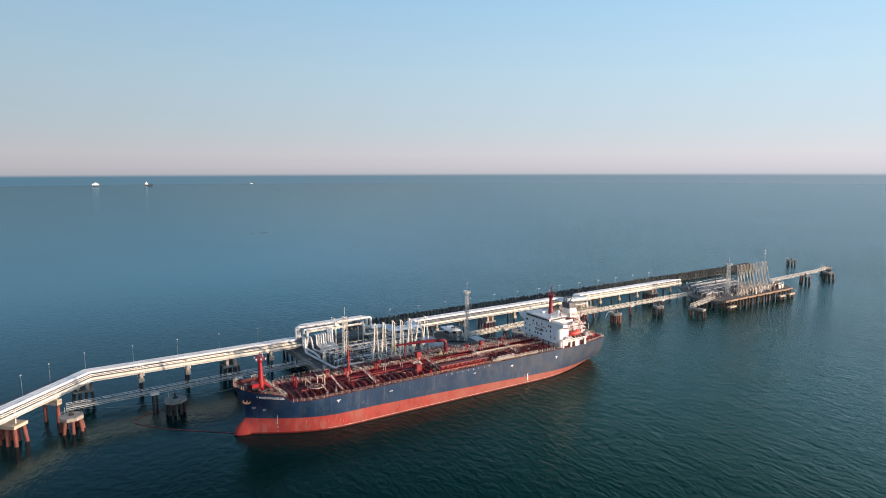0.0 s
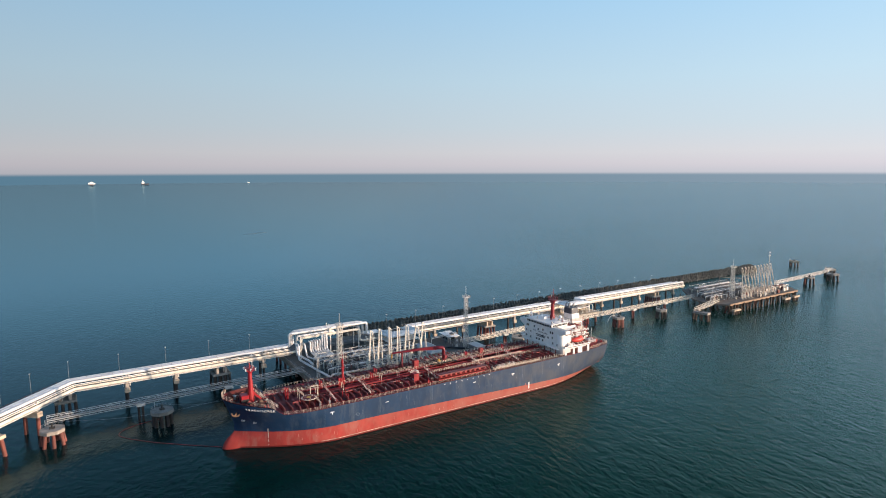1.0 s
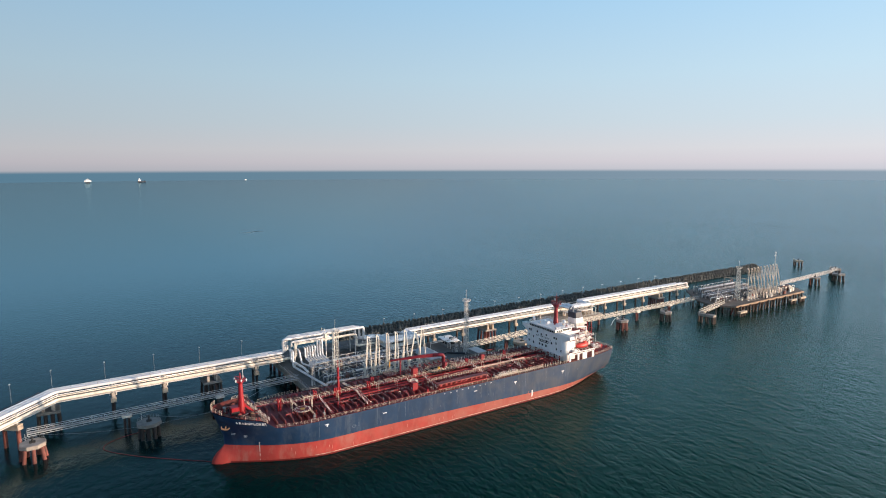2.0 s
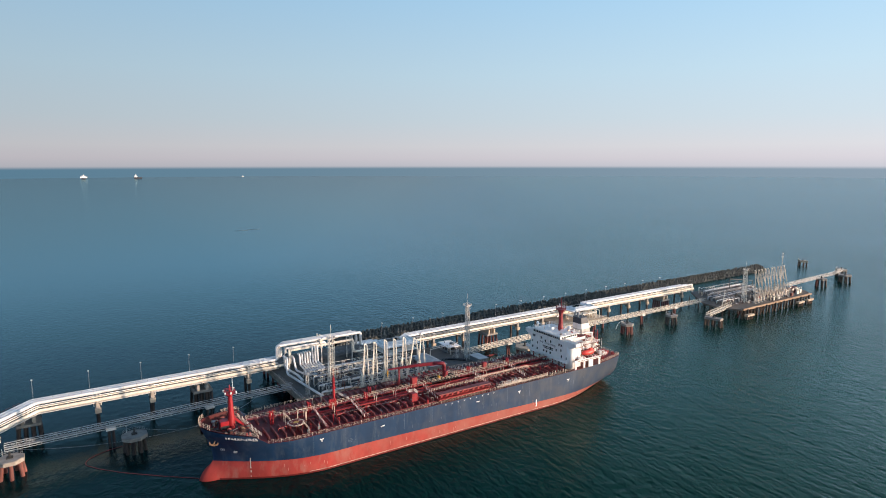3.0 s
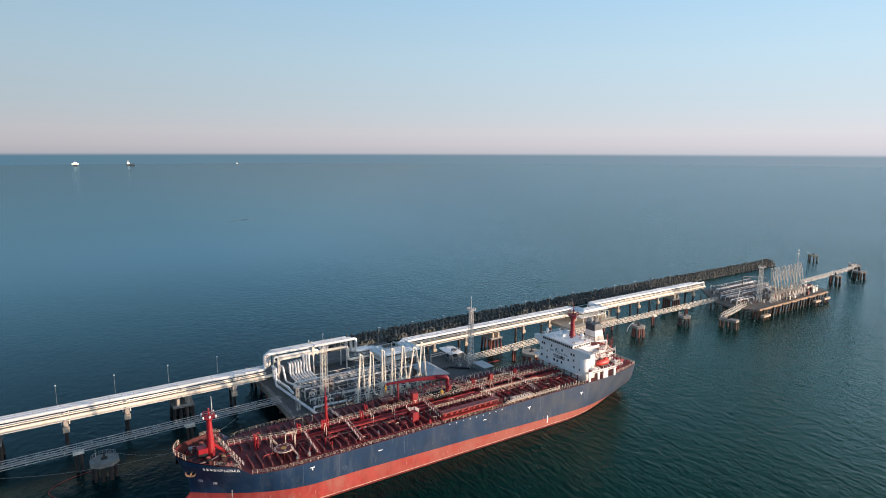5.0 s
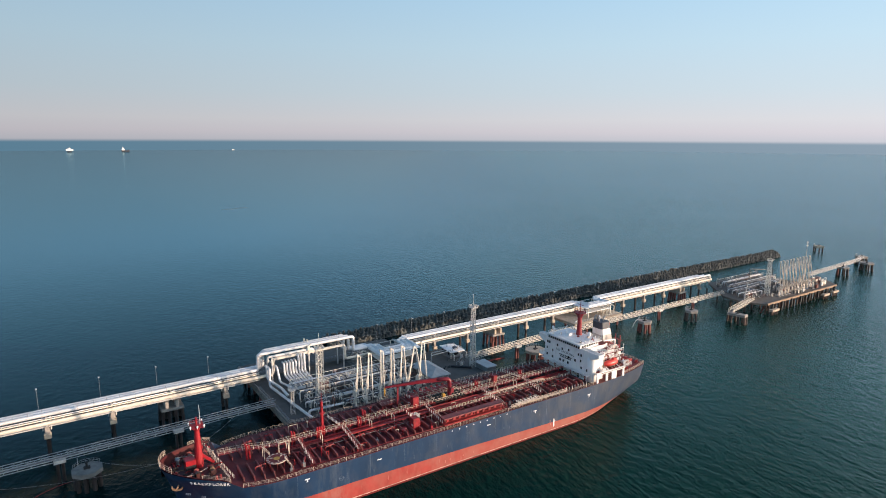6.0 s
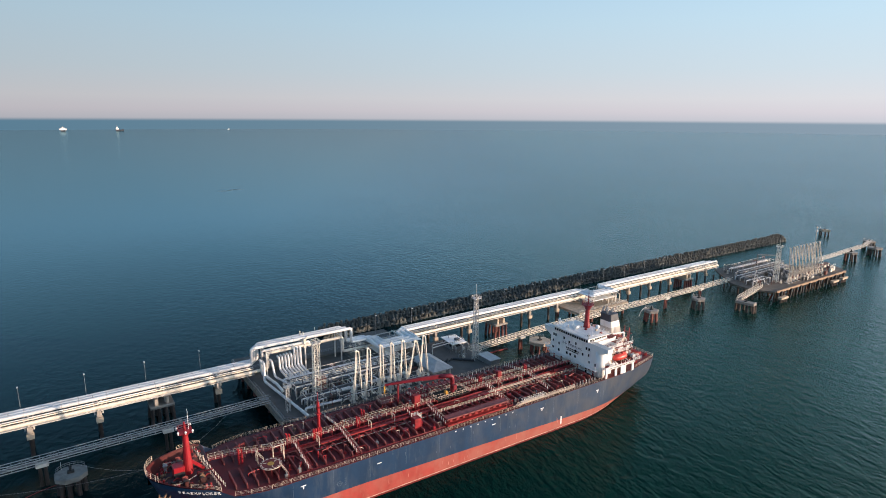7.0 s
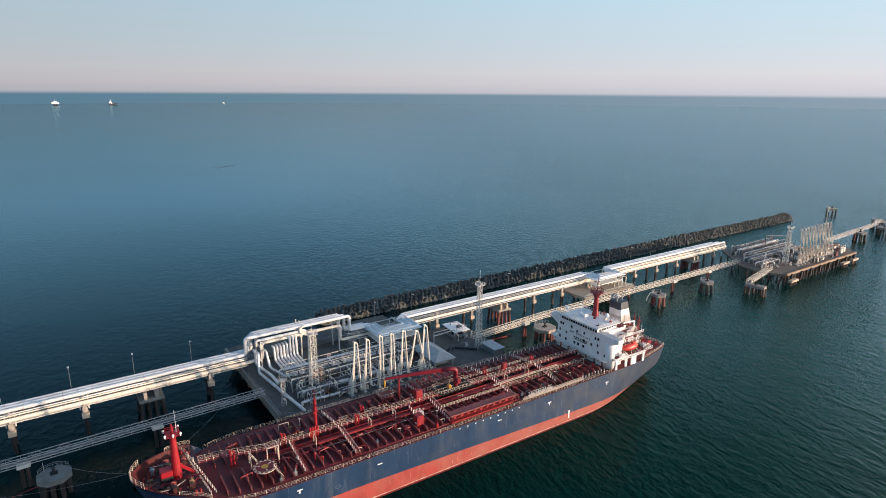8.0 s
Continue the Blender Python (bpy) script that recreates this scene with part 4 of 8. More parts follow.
part("bow_store", Mesh().box(-84.6, -1.4, 15.4, -81.9, 1.6, 18.4, 0.15), BRIGHT_RED, ship, "bright red box forward of the mast")
part("bow_store_dark_side", Mesh().box(-84.62, -1.42, 15.4, -81.88, -1.40, 17.0), BLACK, ship)
for y in (-5.2, 5.2):
    windlass = part("windlass", Mesh().box(-83.3, y - 1.6, 15.5, -81.6, y + 2.6, 15.75).box(-82.9, y + 1.4, 15.7, -81.7, y + 2.3, 16.7, 0.1).box(-82.8, y - 1.5, 15.7, -82.0, y - 1.25, 17.0), DECK_DARK, ship, "dark red anchor windlass")
    part("chain_wheel", Mesh().cone((-82.4, y - 0.9, 16.4), (-82.4, y - 0.5, 16.4), 0.85, 0.85, 14), BLACK, windlass)
    part("rope_drum", Mesh().cone((-82.4, y - 0.3, 16.4), (-82.4, y + 1.2, 16.4), 0.5, 0.5, 12).cone((-82.4, y - 0.35, 16.4), (-82.4, y - 0.25, 16.4), 0.8, 0.8, 12).cone((-82.4, y + 1.15, 16.4), (-82.4, y + 1.25, 16.4), 0.8, 0.8, 12), RIB_RED, windlass)
    part("anchor_chain", Mesh().tube([(-83.2, y, 16.4), (-86.6, y * 0.75, 15.7), (-87.3, y * 0.6, 15.3)], 0.16, 6), RUST, ship)
    winch = part("mooring_winch", Mesh().box(-79.3, y - 1.6, 15.45, -77.7, y + 1.6, 15.62), DECK_DARK, ship)
    for e in (-1.4, 1.4):
        part("side_plate", Mesh().box(-79.2, y + e - 0.12, 15.6, -77.8, y + e + 0.12, 16.9), DECK_DARK, winch)
    part("rope_drum", Mesh().cone((-78.5, y - 1.2, 16.3), (-78.5, y + 1.2, 16.3), 0.45, 0.45, 12).cone((-78.5, y - 0.1, 16.3), (-78.5, y + 0.1, 16.3), 0.75, 0.75, 12), RUST if y < 0 else RIB_RED, winch)
for x, y in ((-87.5, -2.0), (-87.5, 2.0), (-84.8, -6.2), (-84.8, 6.2), (-77.8, -9.3), (-77.8, 9.3)):
    part("mooring_bollard", Mesh().cone((x - 0.5, y, 15.4), (x - 0.5, y, 16.6), 0.28, 0.28, 8).cone((x + 0.5, y, 15.4), (x + 0.5, y, 16.6), 0.28, 0.28, 8).box(x - 1, y - 0.4, 15.45, x + 1, y + 0.4, 15.65), PIPE_RED, ship)
part("vent_mushroom", Mesh().cone((-85.9, 3.4, 15.4), (-85.9, 3.4, 17.2), 0.4, 0.4, 8).cone((-85.9, 3.4, 17.2), (-85.9, 3.4, 17.6), 0.7, 0.5, 8), STEEL, ship)
part("bow_platform_rail", Mesh().rail([(-84.5, -5.6, 15.5), (-83.6, -8.4, 15.5), (-82.5, -9.2, 15.5)], 1.0, 0.9, 0.1, 3), RAIL, ship)


def place_on_side(x, z, out=0.06):
    """A point on the port shell and the shell's outward slope there."""
    y = -half_breadth(x, z)
    return Vector((x, y - out, z))


# anchor in its pocket
for side in (-1, 1):
    x, z = -86.8, 13.2
    y = half_breadth(x, z)
    m = Mesh()
    a = Vector((x - 0.6, side * (y + 0.35), z + 0.3))
    m.beam(a + 0.78 * Vector((0.9, 0, 1.1)), a + 0.78 * Vector((-0.3, side * 0.2, -0.9)), 0.36, 0.36)
    m.beam(a + 0.78 * Vector((-1.6, side * 0.1, -0.2)), a + 0.78 * Vector((-0.3, side * 0.3, -1.0)), 0.4, 0.4).beam(a + 0.78 * Vector((-0.3, side * 0.3, -1.0)), a + 0.78 * Vector((1.3, side * 0.7, -0.9)), 0.4, 0.4)
    m.beam(a + 0.78 * Vector((1.3, side * 0.7, -0.9)), a + 0.78 * Vector((1.7, side * 0.7, 0.1)), 0.28, 0.28).beam(a + 0.78 * Vector((-1.6, side * 0.1, -0.2)), a + 0.78 * Vector((-1.5, side * 0.1, 0.8)), 0.28, 0.28)
    part("anchor", m, RUST, ship, "rusty golden anchor housed at the bow")


def lettering(name, body, size, where, right, up, mat, parent, width=None, spacing=1.0, extrude=0.02):
    """Text as a thin mesh, its middle at where, its baseline along right."""
    cu = bpy.data.curves.new(name, "FONT")
    cu.body, cu.size, cu.extrude, cu.align_x, cu.align_y, cu.space_character = body, size, extrude, "CENTER", "CENTER", spacing
    tmp = bpy.data.objects.new(name, cu)
    scene.collection.objects.link(tmp)
    bpy.context.view_layer.update()
    data = bpy.data.meshes.new_from_object(tmp.evaluated_get(bpy.context.evaluated_depsgraph_get()))
    bpy.data.objects.remove(tmp)
    data.materials.clear()
    data.materials.append(mat)
    r, u = Vector(right).normalized(), Vector(up).normalized()
    n = r.cross(u).normalized()
    u = n.cross(r)
    m = Matrix((r, u, n)).transposed().to_4x4()
    m.translation = Vector(where) - ORIGIN[parent.name]
    xs = [v.co.x for v in data.vertices]
    if width:
        data.transform(Matrix.Diagonal((width / (max(xs) - min(xs)), 1, 1, 1)))
    ob = new(name, data)
    ob.parent = parent
    ob.matrix_local = m
    return ob, data


# name on the flare, letter by letter round the curve
name_text = "SEAEXPLORER"
for i, ch in enumerate(name_text):
    t = (i + 0.5) / len(name_text)
    x, z = lerp(-84.9, -75.8, t), lerp(15.9, 15.0, t)
    p, px_, pz_ = place_on_side(x, z, 0.16), place_on_side(x + 0.3, z, 0.16), place_on_side(x, z + 0.3, 0.16)
    ob, data = lettering("name_letter", ch, 1.38, p, px_ - p, pz_ - p, MARK_WHITE, ship, extrude=0.03)
for x, z, w, h in ((-85.3, 9.9, 1.0, 0.85), (-81.8, 9.1, 0.9, 0.9)):
    p, q, r = place_on_side(x, z, 0.05), place_on_side(x + w, z, 0.05), place_on_side(x, z + h, 0.05)
    d = Mesh()
    u, v = q - p, r - p
    for a, b, c, e in ((0, 0, 1, 0.16), (0, 0.84, 1, 1), (0, 0, 0.16, 1), (0.84, 0, 1, 1), (0.3, 0.35, 0.7, 0.65)):
        d.add([p + u * a + v * b, p + u * c + v * b, p + u * c + v * e, p + u * a + v * e], [(0, 1, 2, 3)])
    part("thruster_mark", d, MARK_WHITE, ship)


def hull_patch(m, x0, z0, x1, z1, out=0.03):
    c = [(x0, z0), (x1, z0), (x1, z1), (x0, z1)]
    v = [(x, -half_breadth(x, z) - out, z) for x, z in c] + [(x, -half_breadth(x, z) + 0.01, z) for x, z in c]
    m.add(v, [(0, 1, 2, 3), (0, 4, 5, 1), (1, 5, 6, 2), (2, 6, 7, 3), (3, 7, 4, 0)])
    return m


for x, z in ((-55.7, 11.0), (27.9, 10.0), (54.7, 9.7)):
    part("tug_mark", hull_patch(hull_patch(Mesh(), x - 0.72, z + 0.0, x + 0.72, z + 0.3), x - 0.16, z - 0.75, x + 0.16, z + 0.0), MARK_WHITE, ship, "white T-shaped push mark")
for x, z in ((-33.4, 10.3), (7.4, 10.3)):
    part("pilot_mark", hull_patch(Mesh(), x - 0.7, z - 0.12, x + 0.7, z + 0.14), MARK_WHITE, ship)
part("draught_board", hull_patch(Mesh(), 36.8, 1.7, 37.3, 4.6), MARK_WHITE, ship, "white upright draught mark")
for x in (-77.3,):
    part("draught_marks", hull_patch(hull_patch(Mesh(), x, 0.8, x + 0.22, 3.0), x, 3.6, x + 0.22, 7.0), FUNNEL_GREY, ship)
for i in range(9):
    x = -7.3 + 2.8 * i
    part("scupper_mark", hull_patch(Mesh(), x - 0.17, 12.05, x + 0.17, 12.38), MARK_WHITE, ship)
ld = Mesh()
ang = [2 * math.pi * i / 24 for i in range(24)]
cx, cz = -45.6, 8.2
ring = [(cx + r * math.cos(a), cz + r * math.sin(a)) for r in (0.7, 0.58) for a in ang]
ld.add([(x, -half_breadth(x, z) - 0.03, z) for x, z in ring], [(i, (i + 1) % 24, 24 + (i + 1) % 24, 24 + i) for i in range(24)])
hull_patch(ld, cx - 0.9, cz - 0.06, cx + 0.9, cz + 0.06)
for i in range(4):
    hull_patch(ld, cx + 1.6, cz - 0.9 + i * 0.6, cx + 2.1, cz - 0.82 + i * 0.6)
part("load_line_mark", ld, SEAM, ship)
# weld seams down the plating and scrapes beside the fenders
for x in (-58.5, -47.3, -36.4, -24.8, -13.2, -1.5, 10.1, 21.8, 33.2, 44.9, 56.3):
    part("weld_seam", hull_patch(Mesh(), x, 7.0, x + 0.09, 12.8, 0.012), SEAM, ship)
random.seed(61)
for k in range(26):
    x, z = random.uniform(-70, 70), random.uniform(6.4, 11.8)
    part("hull_scrape", hull_patch(Mesh(), x, z, x + random.uniform(0.08, 0.2), z + random.uniform(0.5, 1.6), 0.012), SEAM, ship)
for k in range(22):
    x, z = random.uniform(-74, 66), random.uniform(2.0, 5.0)
    part("rust_streak", hull_patch(Mesh(), x, z - random.uniform(0.5, 1.6), x + random.uniform(0.08, 0.25), z, 0.012), BOOT_PALE, ship)

# ---- deckhouse ----
house_front = [(-11.9, 13.0), (12.6, 13.0), (12.6, 21.6), (16.6, 23.6), (16.6, 25.0), (-16.6, 25.0), (-16.6, 23.6), (-11.9, 21.6)]
hm = Mesh()
hv = [(57.4, y, z) for y, z in house_front] + [(60.0, y, z) for y, z in house_front]
hm.add(hv, [tuple(range(8)), tuple(range(15, 7, -1))] + [(i, 8 + i, 8 + (i + 1) % 8, (i + 1) % 8) for i in range(8)])
deckhouse = part("deckhouse", hm, SHIP_WHITE, ship, "white accommodation block with NO SMOKING lettering")
part("house_corner", Mesh().cone((59.2, -11.6, 13.0), (59.2, -11.6, 22.6), 1.9, 1.9, 20).blob((59.2, -11.6, 22.6), 1.9, 1.9, 0.9, 20, 8), SHIP_WHITE, deckhouse, "rounded white house corner", smooth=True)
part("house_block", Mesh().box(62.2, -8.6, 13.0, 78.5, 9.4, 21.6), SHIP_WHITE, deckhouse)
part("house_block", Mesh().box(60.0, -8.6, 13.0, 62.2, 9.4, 24.2), SHIP_WHITE, deckhouse)
part("side_house", Mesh().box(60.0, -12.4, 13.0, 65.0, -8.6, 21.5, 0.3), SHIP_WHITE, deckhouse, "sunlit cream side wall of the deckhouse")
part("side_house_roof", Mesh().box(60.05, -12.3, 21.48, 64.9, -7.4, 21.62), DECK_RED, deckhouse)
part("house_upper", Mesh().box(62.2, -7.4, 21.6, 71.5, 8.2, 24.2), SHIP_WHITE, deckhouse)
part("wheelhouse", Mesh().add([(57.2, -7.2, 24.2), (68.4, -6.0, 24.2), (68.4, 9.6, 24.2), (57.2, 10.6, 24.2), (57.0, -7.2, 26.1), (68.4, -6.0, 26.1), (68.4, 9.6, 26.1), (57.0, 10.6, 26.1)],
                              [(3, 2, 1, 0), (4, 5, 6, 7), (0, 1, 5, 4), (1, 2, 6, 5), (2, 3, 7, 6), (3, 0, 4, 7)]), SHIP_WHITE, deckhouse, "white wheelhouse")
part("bridge_roof", Mesh().box(56.7, -7.6, 26.1, 68.9, 11.0, 26.35, 0.08), SHIP_WHITE, deckhouse)
part("roof_rail", Mesh().rail([(57.0, -7.3, 26.35), (68.6, -7.3, 26.35), (68.6, 10.8, 26.35), (57.0, 10.8, 26.35), (57.0, -7.3, 26.35)], 1.0, 1.6, 0.09, 2), SHIP_WHITE, deckhouse)
for i in range(15):
    y = -6.6 + i * 1.18
    part("window", Mesh().box(56.93, y - 0.36, 24.75, 57.06, y + 0.36, 25.65), GLASS_DARK, deckhouse, "dark bridge window")
for i in range(7):
    x = 58.6 + i * 1.45
    y = lerp(-7.2, -6.0, (x - 57.2) / 11.2)
    part("window", Mesh().box(x - 0.5, y - 0.09, 24.8, x + 0.5, y - 0.01, 25.7), GLASS_DARK, deckhouse)
for y, z, w in ((11.0, 22.6, 0.75), (9.9, 22.6, 0.75), (5.4, 22.7, 0.7), (2.6, 21.9, 0.7), (-0.9, 22.4, 0.7), (-6.3, 22.3, 0.75), (-7.7, 22.3, 0.75),
                (11.3, 20.0, 0.6), (8.0, 19.7, 0.6), (-7.6, 20.0, 0.6), (-1.0, 19.5, 0.6), (11.2, 17.3, 0.85), (8.0, 17.0, 0.85), (3.6, 17.2, 0.9), (1.7, 17.2, 0.9),
                (-0.8, 17.2, 0.9), (-4.6, 19.4, 0.7), (-8.0, 17.4, 0.6), (-11.0, 17.3, 0.6), (-8.2, 14.9, 0.6), (-4.0, 14.9, 0.6), (6.0, 14.9, 0.6)):
    part("window", Mesh().box(57.33, y - w / 2, z - 0.5, 57.45, y + w / 2, z + 0.5), GLASS_DARK, deckhouse, "dark square cabin window")
lettering("no_smoking_sign", "NO SMOKING", 1.2, (57.34, 1.0, 20.9), (0, -1, 0), (0, 0, 1), BLACK, deckhouse, width=10.0, spacing=1.5, extrude=0.02)
bars = Mesh()
random.seed(5)
for k, z in enumerate((19.4, 18.7)):
    y = 4.2 - 0.5 * k
    while y > -2.6:
        w = random.uniform(0.5, 0.9)
        bars.box(57.35, y - w, z - 0.24, 57.42, y, z + 0.24)
        y -= w + random.uniform(0.18, 0.3)
part("sign_bars", bars, BLACK, deckhouse, "dark bars of a second sign that cannot be read")
for y in (-10.2, -6.6, -2.4, 2.2, 6.4, 10.4):
    part("house_door", Mesh().box(57.34, y - 0.4, 13.05, 57.44, y + 0.4, 15.1), GLASS_DARK if y in (-6.6, 2.2) else PIPE_RED, deckhouse, "steel door at the foot of the house")
part("house_pipe", Mesh().tube([(56.9, -11.0, 14.3), (56.9, 12.0, 14.3)], 0.14, 6), RAIL, deckhouse)
# decks, rails, boat deck frames
part("boat_deck", Mesh().box(60.5, -15.0, 16.4, 78.5, -8.6, 16.65), DECK_RED, deckhouse)
part("boat_deck", Mesh().box(60.5, 9.4, 16.4, 78.5, 15.0, 16.65), DECK_RED, deckhouse)
part("front_wing_deck", Mesh().box(56.4, 13.0, 16.4, 60.5, 15.0, 16.65).rail([(60.4, 14.9, 16.65), (56.5, 14.9, 16.65), (56.5, 13.1, 16.65)], 1.1, 1.0, 0.09, 3), SHIP_WHITE, deckhouse)
part("house_front_deck", Mesh().box(56.0, -12.4, 15.5, 57.4, 13.0, 15.65).rail([(56.1, -12.4, 15.65), (56.1, 13.0, 15.65)], 1.1, 1.4, 0.09, 3), SHIP_WHITE, deckhouse)
for x0, w in ((59.0, 0.9), (64.0, 1.0), (67.2, 2.6), (73.2, 1.0)):
    part("boat_deck_post", Mesh().box(x0, -14.9, 13.0, x0 + w, -14.5, 16.4), SHIP_WHITE, deckhouse, "white frame post at the ship's side")
    part("boat_deck_post", Mesh().box(x0, 14.5, 13.0, x0 + w, 14.9, 16.4), SHIP_WHITE, deckhouse)
part("boat_deck_girder", Mesh().box(58.6, -15.0, 16.1, 74.6, -14.5, 17.0), SHIP_WHITE, deckhouse)
part("boat_deck_rail", Mesh().rail([(60.5, -14.9, 16.65), (64.5, -14.9, 16.65)], 1.1, 1.1, 0.09, 3), SHIP_WHITE, deckhouse)
part("boat_deck_rail", Mesh().rail([(74.0, -14.9, 16.65), (78.4, -14.9, 16.65), (78.4, -8.8, 16.65)], 1.1, 1.1, 0.09, 3), SHIP_WHITE, deckhouse)
for y in (-14.0, -12.2, -10.4):
    part("life_raft", Mesh().cone((62.6, y, 17.4), (64.2, y, 17.4), 0.55, 0.55, 12).box(62.4, y - 0.6, 16.65, 64.4, y + 0.6, 16.95), SHIP_WHITE, deckhouse, smooth=False)
part("side_tank", Mesh().cone((61.5, -10.0, 16.6), (61.5, -10.0, 21.4), 1.0, 1.0, 16), SHIP_WHITE, deckhouse, smooth=False)
for z in (19.1, 21.5):
    part("gallery", Mesh().box(62.2, -10.8, z, 78.0, -8.6, z + 0.15), DECK_RED, deckhouse)
    part("gallery_rail", Mesh().rail([(62.4, -10.7, z + 0.15), (77.9, -10.7, z + 0.15)], 1.05, 1.2, 0.09, 3), SHIP_WHITE, deckhouse)

part("wing_deck", Mesh().box(57.7, -16.3, 24.98, 59.8, -7.3, 25.02), STEEL_PALE, deckhouse)
part("wing_deck", Mesh().box(57.7, 10.7, 24.98, 59.8, 16.3, 25.02), STEEL_PALE, deckhouse)
part("aft_top_deck", Mesh().box(71.4, -8.5, 21.58, 78.4, 9.3, 21.66), DECK_RED, deckhouse)
for x in (64.5, 67.5, 70.5, 73.5, 76.5):
    for z in (14.6, 17.9, 20.3):
        part("window", Mesh().box(x - 0.35, -8.68, z - 0.4, x + 0.35, -8.58, z + 0.4), GLASS_DARK, deckhouse)
# lifeboat in its davits
boat = Mesh()
prof = [(-3.7, 0.05, 0.2), (-3.3, 0.7, 0.75), (-2.2, 1.2, 1.1), (0, 1.35, 1.25), (2.2, 1.2, 1.15), (3.2, 0.75, 0.85), (3.7, 0.05, 0.25)]
bv, bf = [], []
for x, w, h in prof:
    for i in range(12):
        a = 2 * math.pi * i / 12
        bv.append((69.0 + x, -12.4 + w * math.cos(a), 18.6 + h * math.sin(a) * (1.0 if math.sin(a) > 0 else 0.95)))
for k in range(len(prof) - 1):
    bf += [(k * 12 + i, k * 12 + (i + 1) % 12, (k + 1) * 12 + (i + 1) % 12, (k + 1) * 12 + i) for i in range(12)]
part("lifeboat", boat.add(bv, bf), ORANGE, ship, "orange red enclosed lifeboat on davits", smooth=True)
part("lifeboat_canopy", Mesh().box(69.8, -13.0, 19.5, 71.6, -11.8, 20.3, 0.2), ORANGE, ship)
for x in (66.2, 72.2):
    part("davit", Mesh().tube([(x, -10.2, 16.6), (x, -10.4, 20.6), (x, -12.4, 21.4)], 0.22, 8, 0.8).beam((x, -14.4, 16.6), (x, -12.4, 17.4), 0.3), SHIP_WHITE, ship)
part("deck_stores_crane", Mesh().cone((76.4, -7.4, 21.6), (76.4, -7.4, 25.4), 0.35, 0.3, 10).beam((76.4, -7.4, 25.3), (70.0, -7.6, 25.9), 0.4), SHIP_WHITE, ship)
# wheelhouse top: mast, radars, domes
part("radar_mast", Mesh().cone((66.2, 2.4, 26.3), (66.2, 2.4, 28.6), 1.35, 0.95, 12).cone((66.2, 2.4, 28.6), (66.2, 2.4, 35.6), 0.95, 0.72, 12), LOCKER_RED, ship, "red radar mast", smooth=False)
part("mast_platform", Mesh().prism([(66.2 + 2.4 * math.cos(2 * math.pi * i / 10), 2.4 + 2.4 * math.sin(2 * math.pi * i / 10)) for i in range(10)], 35.4, 35.7)
     .rail([(66.2 + 2.3 * math.cos(2 * math.pi * i / 10), 2.4 + 2.3 * math.sin(2 * math.pi * i / 10), 35.7) for i in range(11)], 1.1, 1.4, 0.12, 2).cone((66.2, 2.4, 33.6), (66.2, 2.4, 35.4), 0.9, 1.8, 10), CRANE_RED, ship)
part("radar_scanner", Mesh().beam((64.2, 1.0, 37.6), (66.6, 3.9, 37.6), 0.25, 0.3), MARK_WHITE, ship)
part("radar_scanner", Mesh().beam((63.4, 1.9, 32.2), (65.4, 2.9, 32.2), 0.22, 0.3), MARK_WHITE, ship)
part("mast_pole", Mesh().cone((66.4, 2.4, 35.7), (66.4, 2.4, 40.8), 0.24, 0.12, 6).beam((66.4, 0.9, 38.8), (66.4, 3.9, 38.8), 0.14).beam((66.4, 1.4, 37.2), (66.4, 3.4, 37.2), 0.14), CRANE_RED, ship)
part("radome", Mesh().cone((58.9, 9.8, 26.3), (58.9, 9.8, 28.0), 0.15, 0.15, 6).blob((58.9, 9.8, 28.5), 0.6, 0.6, 0.75, 12, 8), MARK_WHITE, ship, "white satellite dome", smooth=True)
part("radome", Mesh().cone((66.8, -2.6, 26.3), (66.8, -2.6, 27.3), 0.2, 0.2, 6).blob((66.8, -2.6, 27.8), 0.8, 0.8, 0.9, 12, 8), MARK_WHITE, ship, smooth=True)
for x, y in ((60.5, 3.2), (62, -4.5), (64.0, 7.5), (59.5, -5.5), (67.0, 7.0)):
    part("aerial", Mesh().cone((x, y, 26.3), (x, y, 28.8), 0.09, 0.05, 5), MARK_WHITE, ship)
random.seed(97)
for k in range(18):
    x, y, h = random.uniform(58.2, 68.0), random.uniform(-6.4, 10.0), random.uniform(0.5, 1.5)
    m = Mesh().cone((x, y, 26.3), (x, y, 26.35 + h), 0.12, 0.1, 6)
    if k % 3 == 0:
        m.box(x - 0.4, y - 0.4, 26.3, x + 0.4, y + 0.4, 26.9, 0.05)
    elif k % 3 == 1:
        m.blob((x, y, 26.4 + h), 0.28, 0.28, 0.28, 8, 5)
    else:
        m.beam((x, y - 0.5, 26.3 + h), (x, y + 0.5, 26.3 + h), 0.12)
    part("roof_fitting", m, random.choice((MARK_WHITE, SHIP_WHITE, RAIL, PIPE_RED, BLACK)), ship)
part("deck_box", Mesh().box(61.5, 3.2, 26.3, 63.5, 5.6, 27.3, 0.1), SHIP_WHITE, ship)


# funnel: tapered casing in bands
def funnel_ring(z, grow=0.0):
    t = (z - 21.6) / 9.4
    x0, x1 = lerp(74.6, 74.0, t) - grow, lerp(81.4, 79.0, t) + grow
    y0, y1 = lerp(-2.6, -2.1, t) - grow, lerp(3.6, 3.1, t) + grow
    c = 0.6
    return [(x0 + c, y0, z), (x1 - c, y0, z), (x1, y0 + c, z), (x1, y1 - c, z), (x1 - c, y1, z), (x0 + c, y1, z), (x0, y1 - c, z), (x0, y0 + c, z)]


